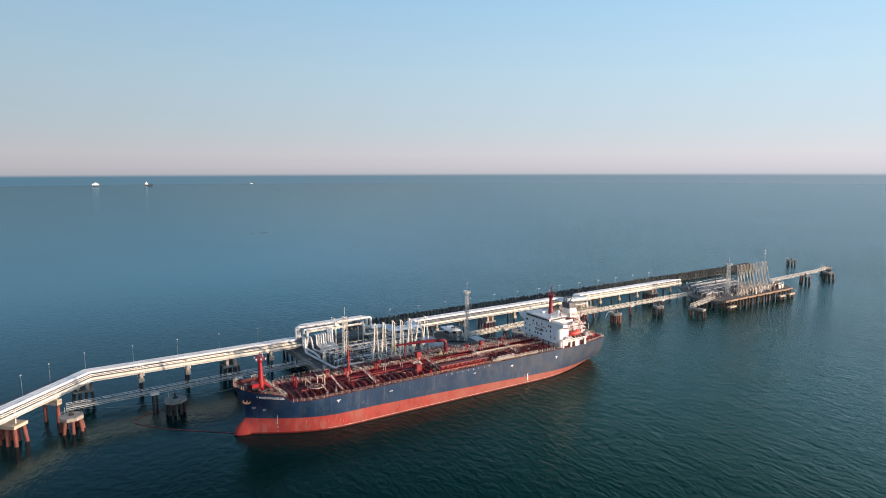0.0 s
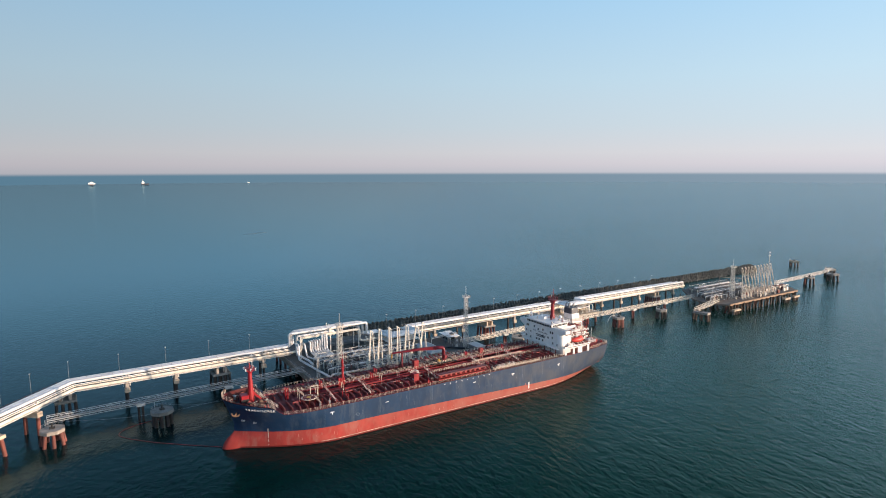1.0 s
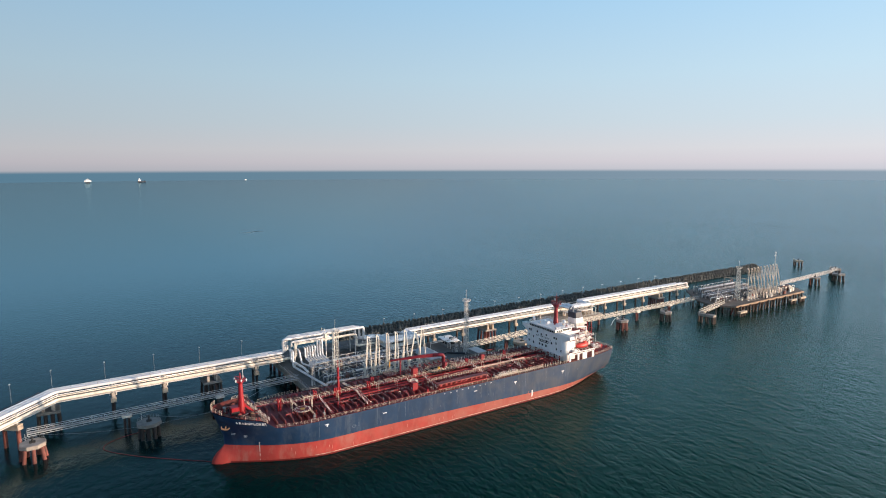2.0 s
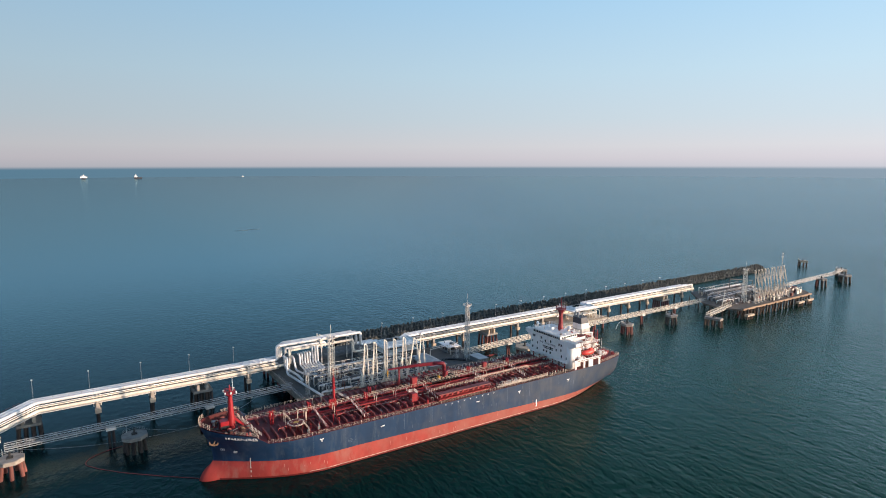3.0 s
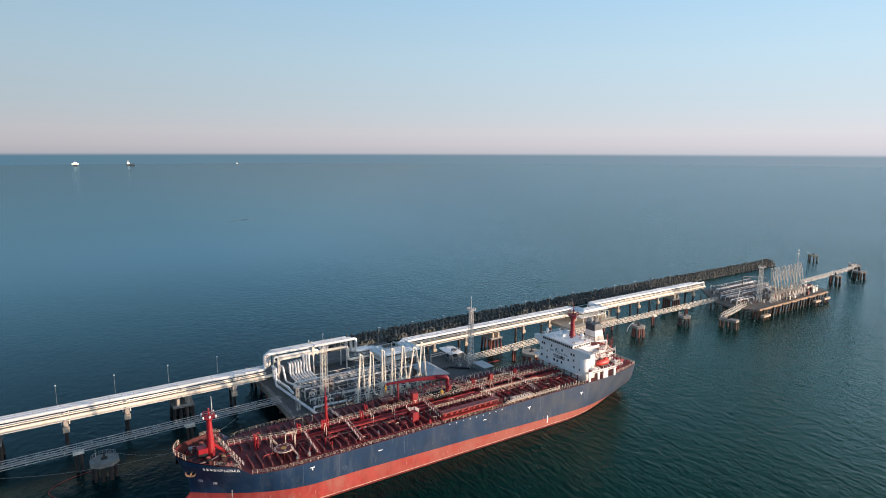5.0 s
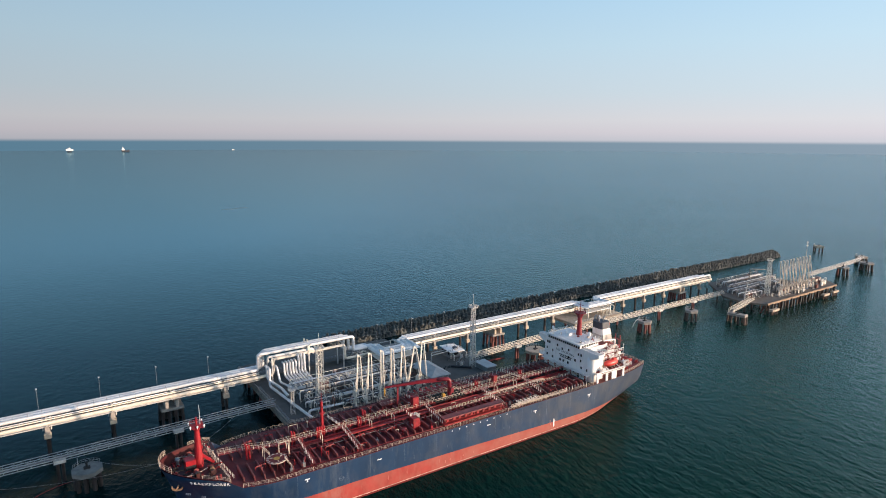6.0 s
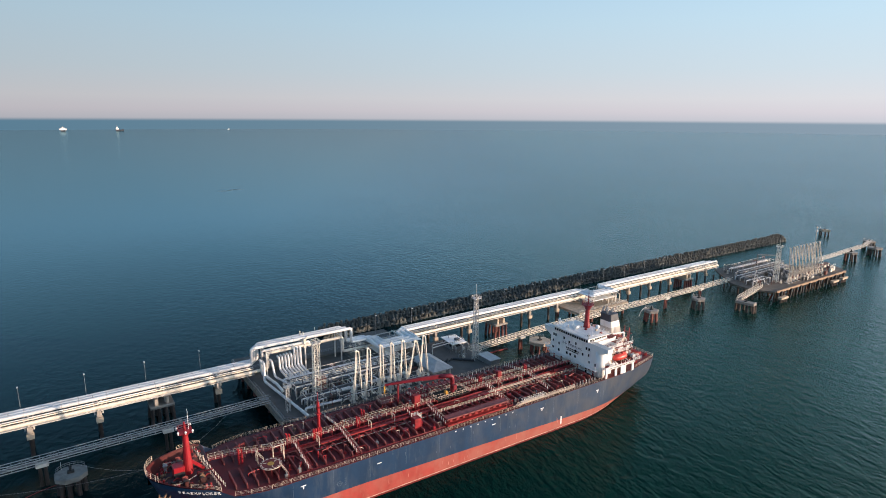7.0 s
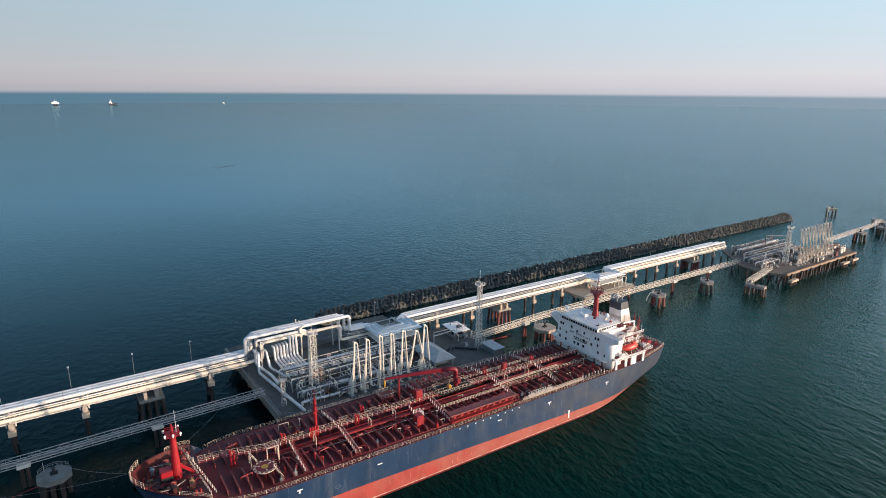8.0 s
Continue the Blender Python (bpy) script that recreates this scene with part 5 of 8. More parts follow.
def funnel_band(z0, z1, mat, label, parent):
    a, b = funnel_ring(z0), funnel_ring(z1)
    return part("funnel_band" if parent is not ship else "funnel", Mesh().add(a + b, [(i, (i + 1) % 8, 8 + (i + 1) % 8, 8 + i) for i in range(8)] + [tuple(range(7, -1, -1)), tuple(range(8, 16))]), mat, parent, label)


funnel = funnel_band(21.6, 25.7, FUNNEL_GREY, "beige funnel with white band and dark top", ship)
funnel_band(25.7, 28.2, SHIP_WHITE, "white funnel band", funnel)
funnel_band(28.2, 31.0, FUNNEL_DARK, "dark blue funnel top", funnel)
for x, y in ((75.2, 0.4), (76.8, 2.4), (77.6, 0.2), (76.0, 3.4)):
    part("exhaust_pipe", Mesh().tube([(x, y, 30.8), (x, y, 32.0), (x + 0.9, y, 32.6)], 0.38, 8, 0.5), STEEL, funnel)
# stern gear
for x, y in ((82, -6), (82, 6), (87, -5.5), (87, 5.5)):
    part("stern_winch", Mesh().cone((x, y - 1.2, 14.0), (x, y + 1.2, 14.0), 0.85, 0.85, 12).box(x - 1.0, y - 1.6, 13, x + 1.0, y - 1.2, 14.8).box(x - 1.0, y + 1.2, 13, x + 1.0, y + 1.6, 14.8), PIPE_RED, ship)
for x, y in ((89.5, -8), (89.5, 8), (80, -11), (80, 11), (85, 0)):
    part("mooring_bollard", Mesh().cone((x - 0.5, y, 13), (x - 0.5, y, 14.1), 0.3, 0.3, 8).cone((x + 0.5, y, 13), (x + 0.5, y, 14.1), 0.3, 0.3, 8), PIPE_RED, ship)
part("ensign_staff", Mesh().cone((90.6, 0, 13), (90.9, 0, 18.5), 0.09, 0.05, 6), MARK_WHITE, ship)
part("stern_post", Mesh().cone((79.6, -6.5, 13), (79.6, -6.5, 24.0), 0.16, 0.1, 6), PIPE_RED, ship)

# upper decks behind the bridge: stepped boxes, fans and rails
part("stepped_house", Mesh().box(64.9, -10.0, 19.2, 67.6, -8.5, 22.6, 0.08), SHIP_WHITE, deckhouse)
part("stepped_house", Mesh().box(69.4, -10.2, 19.2, 73.0, -7.4, 22.9, 0.08), SHIP_WHITE, deckhouse)
part("stepped_house", Mesh().box(72.4, -6.0, 21.6, 73.8, -3.4, 23.8, 0.08), SHIP_WHITE, deckhouse)
part("stepped_house", Mesh().box(75.4, -8.4, 16.6, 78.0, -4.8, 19.4, 0.08), SHIP_WHITE, deckhouse)
for x0, y0, x1, y1, z in ((64.95, -9.95, 67.55, -8.55, 22.6), (69.45, -10.15, 72.95, -7.45, 22.9), (72.45, -5.95, 73.75, -3.45, 23.8), (75.45, -8.35, 77.95, -4.85, 19.4), (68.5, -7.3, 71.4, 8.1, 24.2)):
    part("house_roof", Mesh().box(x0, y0, z - 0.02, x1, y1, z + 0.06), DECK_RED, deckhouse, "red painted roof deck")
for k in range(4):
    part("vent_trunk", Mesh().box(62.6 + 1.1 * k, -11.6, 21.6, 63.3 + 1.1 * k, -11.0, 22.6 + 0.3 * (k % 2), 0.06), (PILE, SHIP_WHITE, PIPE_RED, SHIP_WHITE)[k], deckhouse)
part("deck_rail_upper", Mesh().rail([(60.2, -15.8, 24.9), (60.2, -12.0, 24.9)], 1.0, 1.2, 0.08, 3), SHIP_WHITE, deckhouse)
part("deck_rail_upper", Mesh().rail([(60.2, -12.2, 21.6), (64.9, -12.2, 21.6), (64.9, -10.2, 21.6)], 1.0, 1.2, 0.08, 3), SHIP_WHITE, deckhouse)
part("deck_rail_upper", Mesh().rail([(69.4, -10.1, 22.9), (73.0, -10.1, 22.9), (73.0, -7.5, 22.9)], 1.0, 1.2, 0.08, 3), SHIP_WHITE, deckhouse)
part("deck_rail_upper", Mesh().rail([(78.3, -8.4, 21.66), (78.3, 9.2, 21.66)], 1.0, 1.2, 0.08, 3), PIPE_RED, deckhouse)
part("aft_house", Mesh().box(78.5, -5.6, 13.0, 82.6, 6.4, 18.6, 0.1), SHIP_WHITE, deckhouse)
part("aft_house_roof", Mesh().box(78.45, -5.7, 18.58, 82.8, 6.5, 18.7), DECK_RED, deckhouse)
random.seed(17)
for k in range(16):
    x, y = random.uniform(73.6, 82.0), random.choice((random.uniform(-7.8, -3.4), random.uniform(4.6, 8.6)))
    z0 = 21.66 if x < 78.2 else 18.7
    h = random.uniform(1.0, 2.6)
    part("deck_fan", Mesh().cone((x, y, z0), (x, y, z0 + h), 0.28, 0.26, 8).cone((x, y, z0 + h), (x, y, z0 + h + 0.45), 0.55, 0.4, 8), random.choice((PIPE_RED, PIPE_RED, PILE, SHIP_WHITE)), ship)
for x, z in ((79.6, 24.6), (82.4, 23.2)):
    part("aft_post", Mesh().cone((x, -5.0, 18.6), (x, -5.0, z + 2), 0.2, 0.14, 8).beam((x, -6.2, z), (x, -3.8, z), 0.16), PIPE_RED, ship)
for k in range(7):
    part("ladder_post", Mesh().beam((62.6 + k * 2.2, -14.9, 17.0), (62.6 + k * 2.2, -14.9, 18.0), 0.12), SHIP_WHITE, deckhouse)
# fittings scattered over the cargo deck
random.seed(29)
for k in range(90):
    x = random.uniform(-70, 54)
    side = random.choice((-1, -1, 1))
    y = side * random.uniform(3.4, min(half_breadth(x, DECK) - 2.6, 12.0))
    h = random.uniform(0.6, 1.9)
    m = Mesh().cone((x, y, DECK - 0.05), (x, y, DECK + h), 0.17, 0.14, 6)
    kind = k % 3
    if kind == 0:
        m.cone((x, y, DECK + h), (x, y, DECK + h + 0.08), 0.36, 0.36, 8)
    elif kind == 1:
        m.tube([(x, y, DECK + h), (x + 0.7, y, DECK + h), (x + 0.7, y, DECK + 0.2)], 0.13, 6, 0.2)
    else:
        m.box(x - 0.35, y - 0.3, DECK - 0.05, x + 0.35, y + 0.3, DECK + 0.5)
    part("deck_fitting", m, random.choice((PIPE_RED, RIB_RED, PIPE_RED, BRIGHT_RED, RUST)), ship)
# low pipe runs over the deck between girders
for k in range(14):
    x = -66 + k * 8.6 + random.uniform(-1, 1)
    side = -1 if k % 3 else 1
    y0, y1 = side * random.uniform(3.5, 5.0), side * random.uniform(7.5, 11.0)
    part("deck_pipe", Mesh().tube([(x, side * 2.2, 14.0), (x, y0, 14.0), (x + random.uniform(2, 5), y0 + side, 14.0), (x + 5.5, y1, 14.0), (x + 5.5, y1, DECK)], 0.14, 6, 0.5), random.choice((PIPE_RED, RIB_RED)), ship)
for x in (-64, -57, -46.5, -30, -22, 20, 29):
    part("pipe_arch", Mesh().tube([(x, -1.6, 14.0), (x, -1.6, 16.6), (x, -3.4, 16.6), (x, -3.4, DECK)], 0.11, 6, 0.5), RAIL, ship)
part("manifold_strip", Mesh().box(18.0, -14.2, 13.3, 44.0, -13.2, 13.45), RAIL, ship, "pale gangway stowed along the deck edge")
part("manifold_strip_rail", Mesh().rail([(18.0, -14.2, 13.45), (44.0, -14.2, 13.45)], 1.0, 0.75, 0.1, 2), RAIL, ship)
part("pipe_trunk", Mesh().box(-46.0, -3.7, 14.25, 20.0, -2.7, 14.6, 0.06), PIPE_RED, ship, "red covered pipe trunk beside the walkway")
for y in (-3.3, -4.0):
    part("cream_pipe", Mesh().tube([(14.0, y, 15.0), (42.0, y, 15.0), (42.6, y, DECK)], 0.13, 6, 0.4), RAIL, ship)
# boxes, drums, frames and lockers crowding the boat deck and the after decks
random.seed(83)
for k in range(44):
    lvl = random.choice((0, 0, 1, 2))
    if lvl == 0:
        x, y, z0 = random.uniform(61, 78), random.uniform(-14.0, -9.4), 16.65
    elif lvl == 1:
        x, y, z0 = random.uniform(71.8, 78.0), random.uniform(-8.0, -3.0), 21.66
    else:
        x, y, z0 = random.uniform(62.6, 77.5), random.uniform(-10.6, -9.0), 19.25
    h, w = random.uniform(0.7, 2.0), random.uniform(0.5, 1.3)
    m = Mesh()
    if k % 3 == 0:
        m.box(x - w / 2, y - w / 2, z0, x + w / 2, y + w / 2, z0 + h, 0.06)
    elif k % 3 == 1:
        m.cone((x, y, z0), (x, y, z0 + h), w * 0.4, w * 0.4, 10)
    else:
        m.tube([(x, y, z0), (x, y, z0 + h * 1.4), (x + w * 1.5, y, z0 + h * 1.4), (x + w * 1.5, y, z0)], 0.1, 6, 0.3, 2)
    part("deck_gear", m, random.choice((SHIP_WHITE, RAIL, RAIL, PILE, PIPE_RED, FUNNEL_GREY)), ship)

# small-bore lines, stanchions, valves and hand wheels that crowd the cargo deck
random.seed(101)
for y, z, r, x0, x1, mt in ((-4.7, 13.95, 0.1, -66, 54, PIPE_RED), (-5.3, 13.95, 0.08, -48, 40, RAIL), (4.7, 13.95, 0.1, -66, 54, PIPE_RED), (5.6, 13.95, 0.12, -50, 50, PIPE_RED),
                            (-12.9, 13.5, 0.09, -62, 17, PIPE_RED), (12.9, 13.5, 0.09, -62, 54, PIPE_RED), (-2.0, 15.0, 0.12, -44, 12, BRIGHT_RED), (9.4, 13.95, 0.1, -20, 50, PIPE_RED)):
    part("small_bore_line", Mesh().tube([(x0, y, z), (x1, y, z)], r, 6), mt, ship, smooth=True)
post = None
for side, x0, x1, step in ((1, -9.0, 55.0, 1.9), (-1, 44.5, 56.0, 1.5)):
    x = x0
    while x < x1:
        h = 1.5
        if post is None:
            post, px0, py0 = part("white_post", Mesh().cone((x, side * 13.4, DECK - 0.05), (x, side * 13.4, DECK + h), 0.13, 0.11, 6), RAIL_WHITE, ship), x, side * 13.4
        else:
            alike("white_post", post, ship, (x - px0, side * 13.4 - py0, random.uniform(-0.3, 0.0)))
        x += step
for x0, x1, y in ((17.5, 33.5, -4.9), (36.5, 55.0, -4.6), (-36.5, -20.5, 4.9), (17.5, 34.0, 6.4), (-7.0, 15.0, 9.4)):
    part("pipe_rail", Mesh().rail([(x0, y, DECK + 0.9), (x1, y, DECK + 0.9)], 1.05, 1.3, 0.06, 2), RAIL, ship, "cream pipe rail on the cargo deck")
    part("pipe_rail_foot", Mesh().box(x0, y - 0.3, DECK + 0.8, x1, y + 0.3, DECK + 0.9), PIPE_RED, ship)
for k in range(150):
    dense = k % 2
    x = random.uniform(-12, 54) if dense else random.uniform(-68, 54)
    side = random.choice((-1, -1, 1))
    y = side * random.uniform(2.8, min(half_breadth(x, DECK) - 2.2, 12.4))
    h = random.uniform(0.9, 2.3)
    m = Mesh()
    if k % 5 == 0:
        w = random.uniform(1.2, 3.0)
        m.tube([(x, y, DECK - 0.05), (x, y, DECK + h), (x + w, y, DECK + h), (x + w, y, DECK - 0.05)], 0.1, 6, 0.25, 2)
    elif k % 5 in (1, 2):
        m.cone((x, y, DECK - 0.05), (x, y, DECK + h), 0.1, 0.09, 6).cone((x, y, DECK + h), (x, y, DECK + h + 0.07), 0.34, 0.34, 8).cone((x, y, DECK - 0.05), (x, y, DECK + 0.55), 0.3, 0.22, 8)
    elif k % 5 == 3:
        m.box(x - 0.4, y - 0.3, DECK - 0.05, x + 0.4, y + 0.3, DECK + h * 0.6, 0.05).cone((x, y, DECK + h * 0.6), (x, y, DECK + h), 0.12, 0.12, 6)
    else:
        m.tube([(x, y, DECK + 0.3), (x + 1.2, y + 0.3, DECK + 0.9), (x + 2.6, y - 0.3, DECK + 0.9), (x + 3.4, y, DECK + 0.2)], 0.09, 6, 0.4, 2)
    part("deck_fitting", m, random.choice((PIPE_RED, PIPE_RED, RIB_RED, BRIGHT_RED, RAIL, RAIL, STEEL, BLACK)), ship)

# clutter on the bow deck
random.seed(41)
for k in range(90):
    x = random.uniform(-88.0, -76.2)
    w = max(half_breadth(x, 16.0) - 1.6, 0.8)
    y = random.uniform(-w, w)
    if abs(x + 81) < 1.6 and abs(y) < 1.6:
        continue
    m, h = Mesh(), random.uniform(0.3, 1.0)
    kind = k % 4
    if kind == 0:
        m.cone((x, y, 15.45), (x, y, 15.5 + h), 0.18, 0.14, 8).cone((x, y, 15.5 + h), (x, y, 15.6 + h), 0.28, 0.26, 8)
    elif kind == 1:
        m.box(x - 0.3, y - 0.25, 15.45, x + 0.3, y + 0.25, 15.5 + h * 0.7, 0.05)
    elif kind == 2:
        m.tube([(x - 0.8, y - 0.5, 15.6), (x, y + 0.4, 15.7), (x + 0.9, y + 0.2, 15.6)], 0.14, 6, 0.3)
    else:
        m.cone((x, y - 0.35, 15.7), (x, y + 0.35, 15.7), 0.25, 0.25, 10)
    part("bow_fitting", m, random.choice((PIPE_RED, BRIGHT_RED, PIPE_RED, BLACK, BLACK, DECK_DARK, RAIL, RUST)), ship)
for y0, y1 in ((-4.0, -7.4), (4.0, 7.0)):
    part("rope_run", Mesh().tube([(-79.5, y0, 16.6), (-83.0, (y0 + y1) / 2, 16.4), (-86.2, y1 * 0.8, 16.8)], 0.09, 6, 0.6), RAIL, ship)

# ---- the berth: its own frame, nearly parallel to the ship; u along, v away from the ship ----
BERTH = pose(0, 0, 0, 0, 0, 1.2)
SLAB_Z, RACK_LOW, RACK_HIGH = 7.0, 11.1, 13.8
BENT_STEP, BENT_0 = 19.15, -115.8
PIPES_HIGH = ((66.8, 0.62), (68.65, 0.62), (70.5, 0.62))
LOW_PIPE_V, LOW_PIPE_R = 65.7, 0.6


def pile_group(parent, pts, top, r=0.45, bottom=-3.0, splay=0.0, centre=(0, 0), mat=PILE):
    for x, y in pts:
        dx, dy = (x - centre[0]) * splay, (y - centre[1]) * splay
        part("column", Mesh().cone((x + dx, y + dy, bottom), (x, y, top), r, r, 10), mat, parent)


# trestle: concrete bents on piles, steel posts and beams
trestle = thing("pipe_trestle", (60, 68, 0), "long concrete and steel trestle carrying pipelines over the sea", "trestle", base=BERTH)
LOOP_SPAN = (-45.0, -5.0)
bents = [BENT_0 - BENT_STEP - 3.0] + [BENT_0 + BENT_STEP * k for k in range(20)]
for k, u in enumerate(bents):
    if LOOP_SPAN[0] < u < LOOP_SPAN[1]:                      # the platform carries the pipes there
        continue
    big = k in (0, 3, 7, 11, 15, 19)
    # caps and piles at negative u take the copies with shade in their colour
    if big:
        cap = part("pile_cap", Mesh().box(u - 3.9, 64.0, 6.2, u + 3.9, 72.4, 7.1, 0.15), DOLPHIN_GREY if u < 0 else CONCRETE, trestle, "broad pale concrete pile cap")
        pile_group(cap, [(u + a, v) for a in (-3.2, -1.1, 1.1, 3.2) for v in (65.0, 71.8)], 6.0, 0.6, splay=0.16, centre=(u, 68.3), mat=PILE_SHADE if u < 0 else PILE)
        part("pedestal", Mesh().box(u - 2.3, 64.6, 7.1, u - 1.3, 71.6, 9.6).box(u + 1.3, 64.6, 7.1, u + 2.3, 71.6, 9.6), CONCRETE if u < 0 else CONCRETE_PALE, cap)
    else:
        cap = part("pile_cap", Mesh().box(u - 0.8, 65.4, 7.9, u + 0.8, 72.0, 9.1, 0.1), CONCRETE, trestle)
        part("cap_face", Mesh().box(u - 1.05, 64.1, 6.2, u + 1.05, 65.9, 7.95, 0.1), CONCRETE_PALE, cap, "pale square concrete face")
        pile_group(cap, [(u, 65.2), (u, 71.2)], 8.0, 0.6, mat=PILE_SHADE if u < 0 else PILE_DARK)
        part("cap_pedestal", Mesh().box(u - 0.6, 64.6, 8.0, u + 0.6, 65.9, 10.3), CONCRETE, cap)
    for du in (-1.2, 1.2):
        for v in (66.3, 71.2):
            part("rack_post", Mesh().beam((u + du, v, 7.0 if big else 8.5), (u + du, v, RACK_HIGH - 0.7), 0.35), STEEL_PALE, trestle)
    for z in (RACK_HIGH - 0.75, RACK_LOW - 0.75):
        part("rack_beam", Mesh().beam((u, 64.9, z), (u, 71.8, z), 0.5, 0.4), STEEL_PALE, trestle)
U0, U1 = BENT_0 - BENT_STEP, 262.0
for v, z in ((66.2, 12.75), (71.2, 12.75), (65.1, 10.2), (71.2, 10.2)):
    for a, b in ((U0, LOOP_SPAN[0]), (LOOP_SPAN[1], U1)):
        part("rack_girder", Mesh().box(a, v - 0.12, z - 0.14, b, v + 0.12, z + 0.12), STEEL_PALE, trestle)
hanger = part("tray_hanger", Mesh().beam((U0, 66.2, 11.3), (U0, 66.2, 12.7), 0.14), STEEL_PALE, trestle)
for k in range(1, int((U1 - U0) / 2.4)):
    if not LOOP_SPAN[0] < U0 + 2.4 * k < LOOP_SPAN[1]:
        alike("tray_hanger", hanger, trestle, (2.4 * k, 0, 0))
for a, b in ((U0, LOOP_SPAN[0]), (LOOP_SPAN[1], U1)):
    part("cable_tray", Mesh().box(a, 66.0, 11.3, b, 66.6, 11.45), PILE, trestle)
    part("cable_tray", Mesh().box(a, 66.1, 12.1, b, 66.4, 12.2), PIPE_CREAM, trestle)
part("road_deck", Mesh().box(U0, 71.9, 8.2, U1, 75.0, 8.6), SLAB, trestle, "narrow service road behind the pipes")
part("road_rail", Mesh().rail([(U0, 74.8, 8.6), (U1, 74.8, 8.6)], 1.1, 4.0, 0.08, 2), STEEL, trestle)
for v, r in ((68.4, 0.36), (70.0, 0.32)):
    part("low_pipe", Mesh().tube([(U0, v, RACK_LOW), (-46, v, RACK_LOW)], r, 8), STEEL, trestle, smooth=True)
    part("low_pipe", Mesh().tube([(-4, v, RACK_LOW), (U1, v, RACK_LOW)], r, 8), STEEL, trestle, smooth=True)

# main pipelines with the upright loop over the platform and the flat loops further along
LOOP_Z = 20.0
NEST = ((3.6, 22.4, 56.2), (5.9, 20.1, 58.5), (8.2, 17.8, 60.8))
NEST_FAR = ((134.0, 151.0, 58.4), (135.9, 149.1, 60.3), (137.8, 147.2, 62.2))
BEND_U = -136.0
BRANCH = Vector((-0.66, -0.75, 0))


def branch_point(v, d):
    """d metres down the branch that leaves the bend, for the line at v on the straight."""
    off = v - 68.7
    bu = BEND_U - off * 0.42
    return Vector((bu, v, 0)) + BRANCH * d


for i, (v, r) in enumerate(PIPES_HIGH):
    b = branch_point(v, 150)
    n0, n1, vf = NEST_FAR[2 - i]
    a0, a1, vn = NEST[2 - i]
    end = 262 - 4 * i
    pts = [(b.x, b.y, RACK_HIGH), (branch_point(v, 0).x, v, RACK_HIGH), (-43.6 + 1.5 * (i - 1), v, RACK_HIGH), (-43.6 + 1.5 * (i - 1), v, LOOP_Z), (-5.2 - 1.5 * (i - 1), v, LOOP_Z),
           (-5.2 - 1.5 * (i - 1), v, RACK_HIGH), (a0, v, RACK_HIGH), (a0, vn, RACK_HIGH), (a1, vn, RACK_HIGH), (a1, v, RACK_HIGH), (n0, v, RACK_HIGH),
           (n0, vf, RACK_HIGH), (n1, vf, RACK_HIGH), (n1, v, RACK_HIGH), (end, v, RACK_HIGH), (end, v, 8.5)]
    line_ob = lone("pipeline", Mesh().tube(pts, r, 14, 1.05, 5), PIPE_WHITE, "silver clad pipeline with an upright loop beside the berth", "pipeline", "trestle pipelines", base=BERTH, smooth=True)
    band = None
    for u in [-130.0 + 4.6 * k for k in range(18)] + [24.0 + 4.6 * k for k in range(23)] + [156.0 + 4.6 * k for k in range(21)] + [-38.0 + 4.6 * k for k in range(7)]:
        z = LOOP_Z if -40 < u < -6 else RACK_HIGH
        if band is None:
            band, u_, z_ = part("joint_band", Mesh().cone((u - 0.14, v, z), (u + 0.14, v, z), r + 0.035, r + 0.035, 14), BAND, line_ob, "dull grey cladding band"), u, z
        else:
            alike("joint_band", band, line_ob, (u - u_ + 0.6 * math.sin(u * 7.1), 0, z - z_))
b = branch_point(LOW_PIPE_V, 150)
lone("pipeline", Mesh().tube([(b.x, b.y, RACK_LOW), (branch_point(LOW_PIPE_V, 0).x, LOW_PIPE_V, RACK_LOW), (-39.5, LOW_PIPE_V, RACK_LOW), (-39.5, LOW_PIPE_V, 17.4), (-8.2, LOW_PIPE_V, 17.4), (-8.2, LOW_PIPE_V, RACK_LOW),
                              (262, LOW_PIPE_V, RACK_LOW)], LOW_PIPE_R, 14, 1.4, 5), PIPE_CREAM, "cream lower pipeline on the near side of the trestle", "pipeline", "trestle pipelines", base=BERTH, smooth=True)
for k, (v, z, r) in enumerate(((65.9, 12.25, 0.2), (66.1, 12.8, 0.16), (65.6, 10.35, 0.2))):
    b = branch_point(v, 150)
    lone("service_line", Mesh().tube([(b.x, b.y, z), (branch_point(v, 0).x, v, z), (-45.0, v, z)], r, 8, 1.0, 4), (PIPE_CREAM, PIPE_WHITE, STEEL)[k], "thin cream service line slung below the main pipes", "pipeline", "thin service lines", base=BERTH, smooth=True)
    lone("service_line", Mesh().tube([(22.0, v, z), (256.0 - 5 * k, v, z)], r, 8), (PIPE_CREAM, PIPE_WHITE, STEEL)[k], "thin cream service line slung below the main pipes", "pipeline", "thin service lines", base=BERTH, smooth=True)
lone("pipeline", Mesh().tube([(-112, 72.4, 11.4), (-48, 72.4, 11.4)], 0.4, 10), STEEL, "grey service pipeline on the far side of the trestle", "pipeline", "trestle pipelines", base=BERTH, smooth=True)

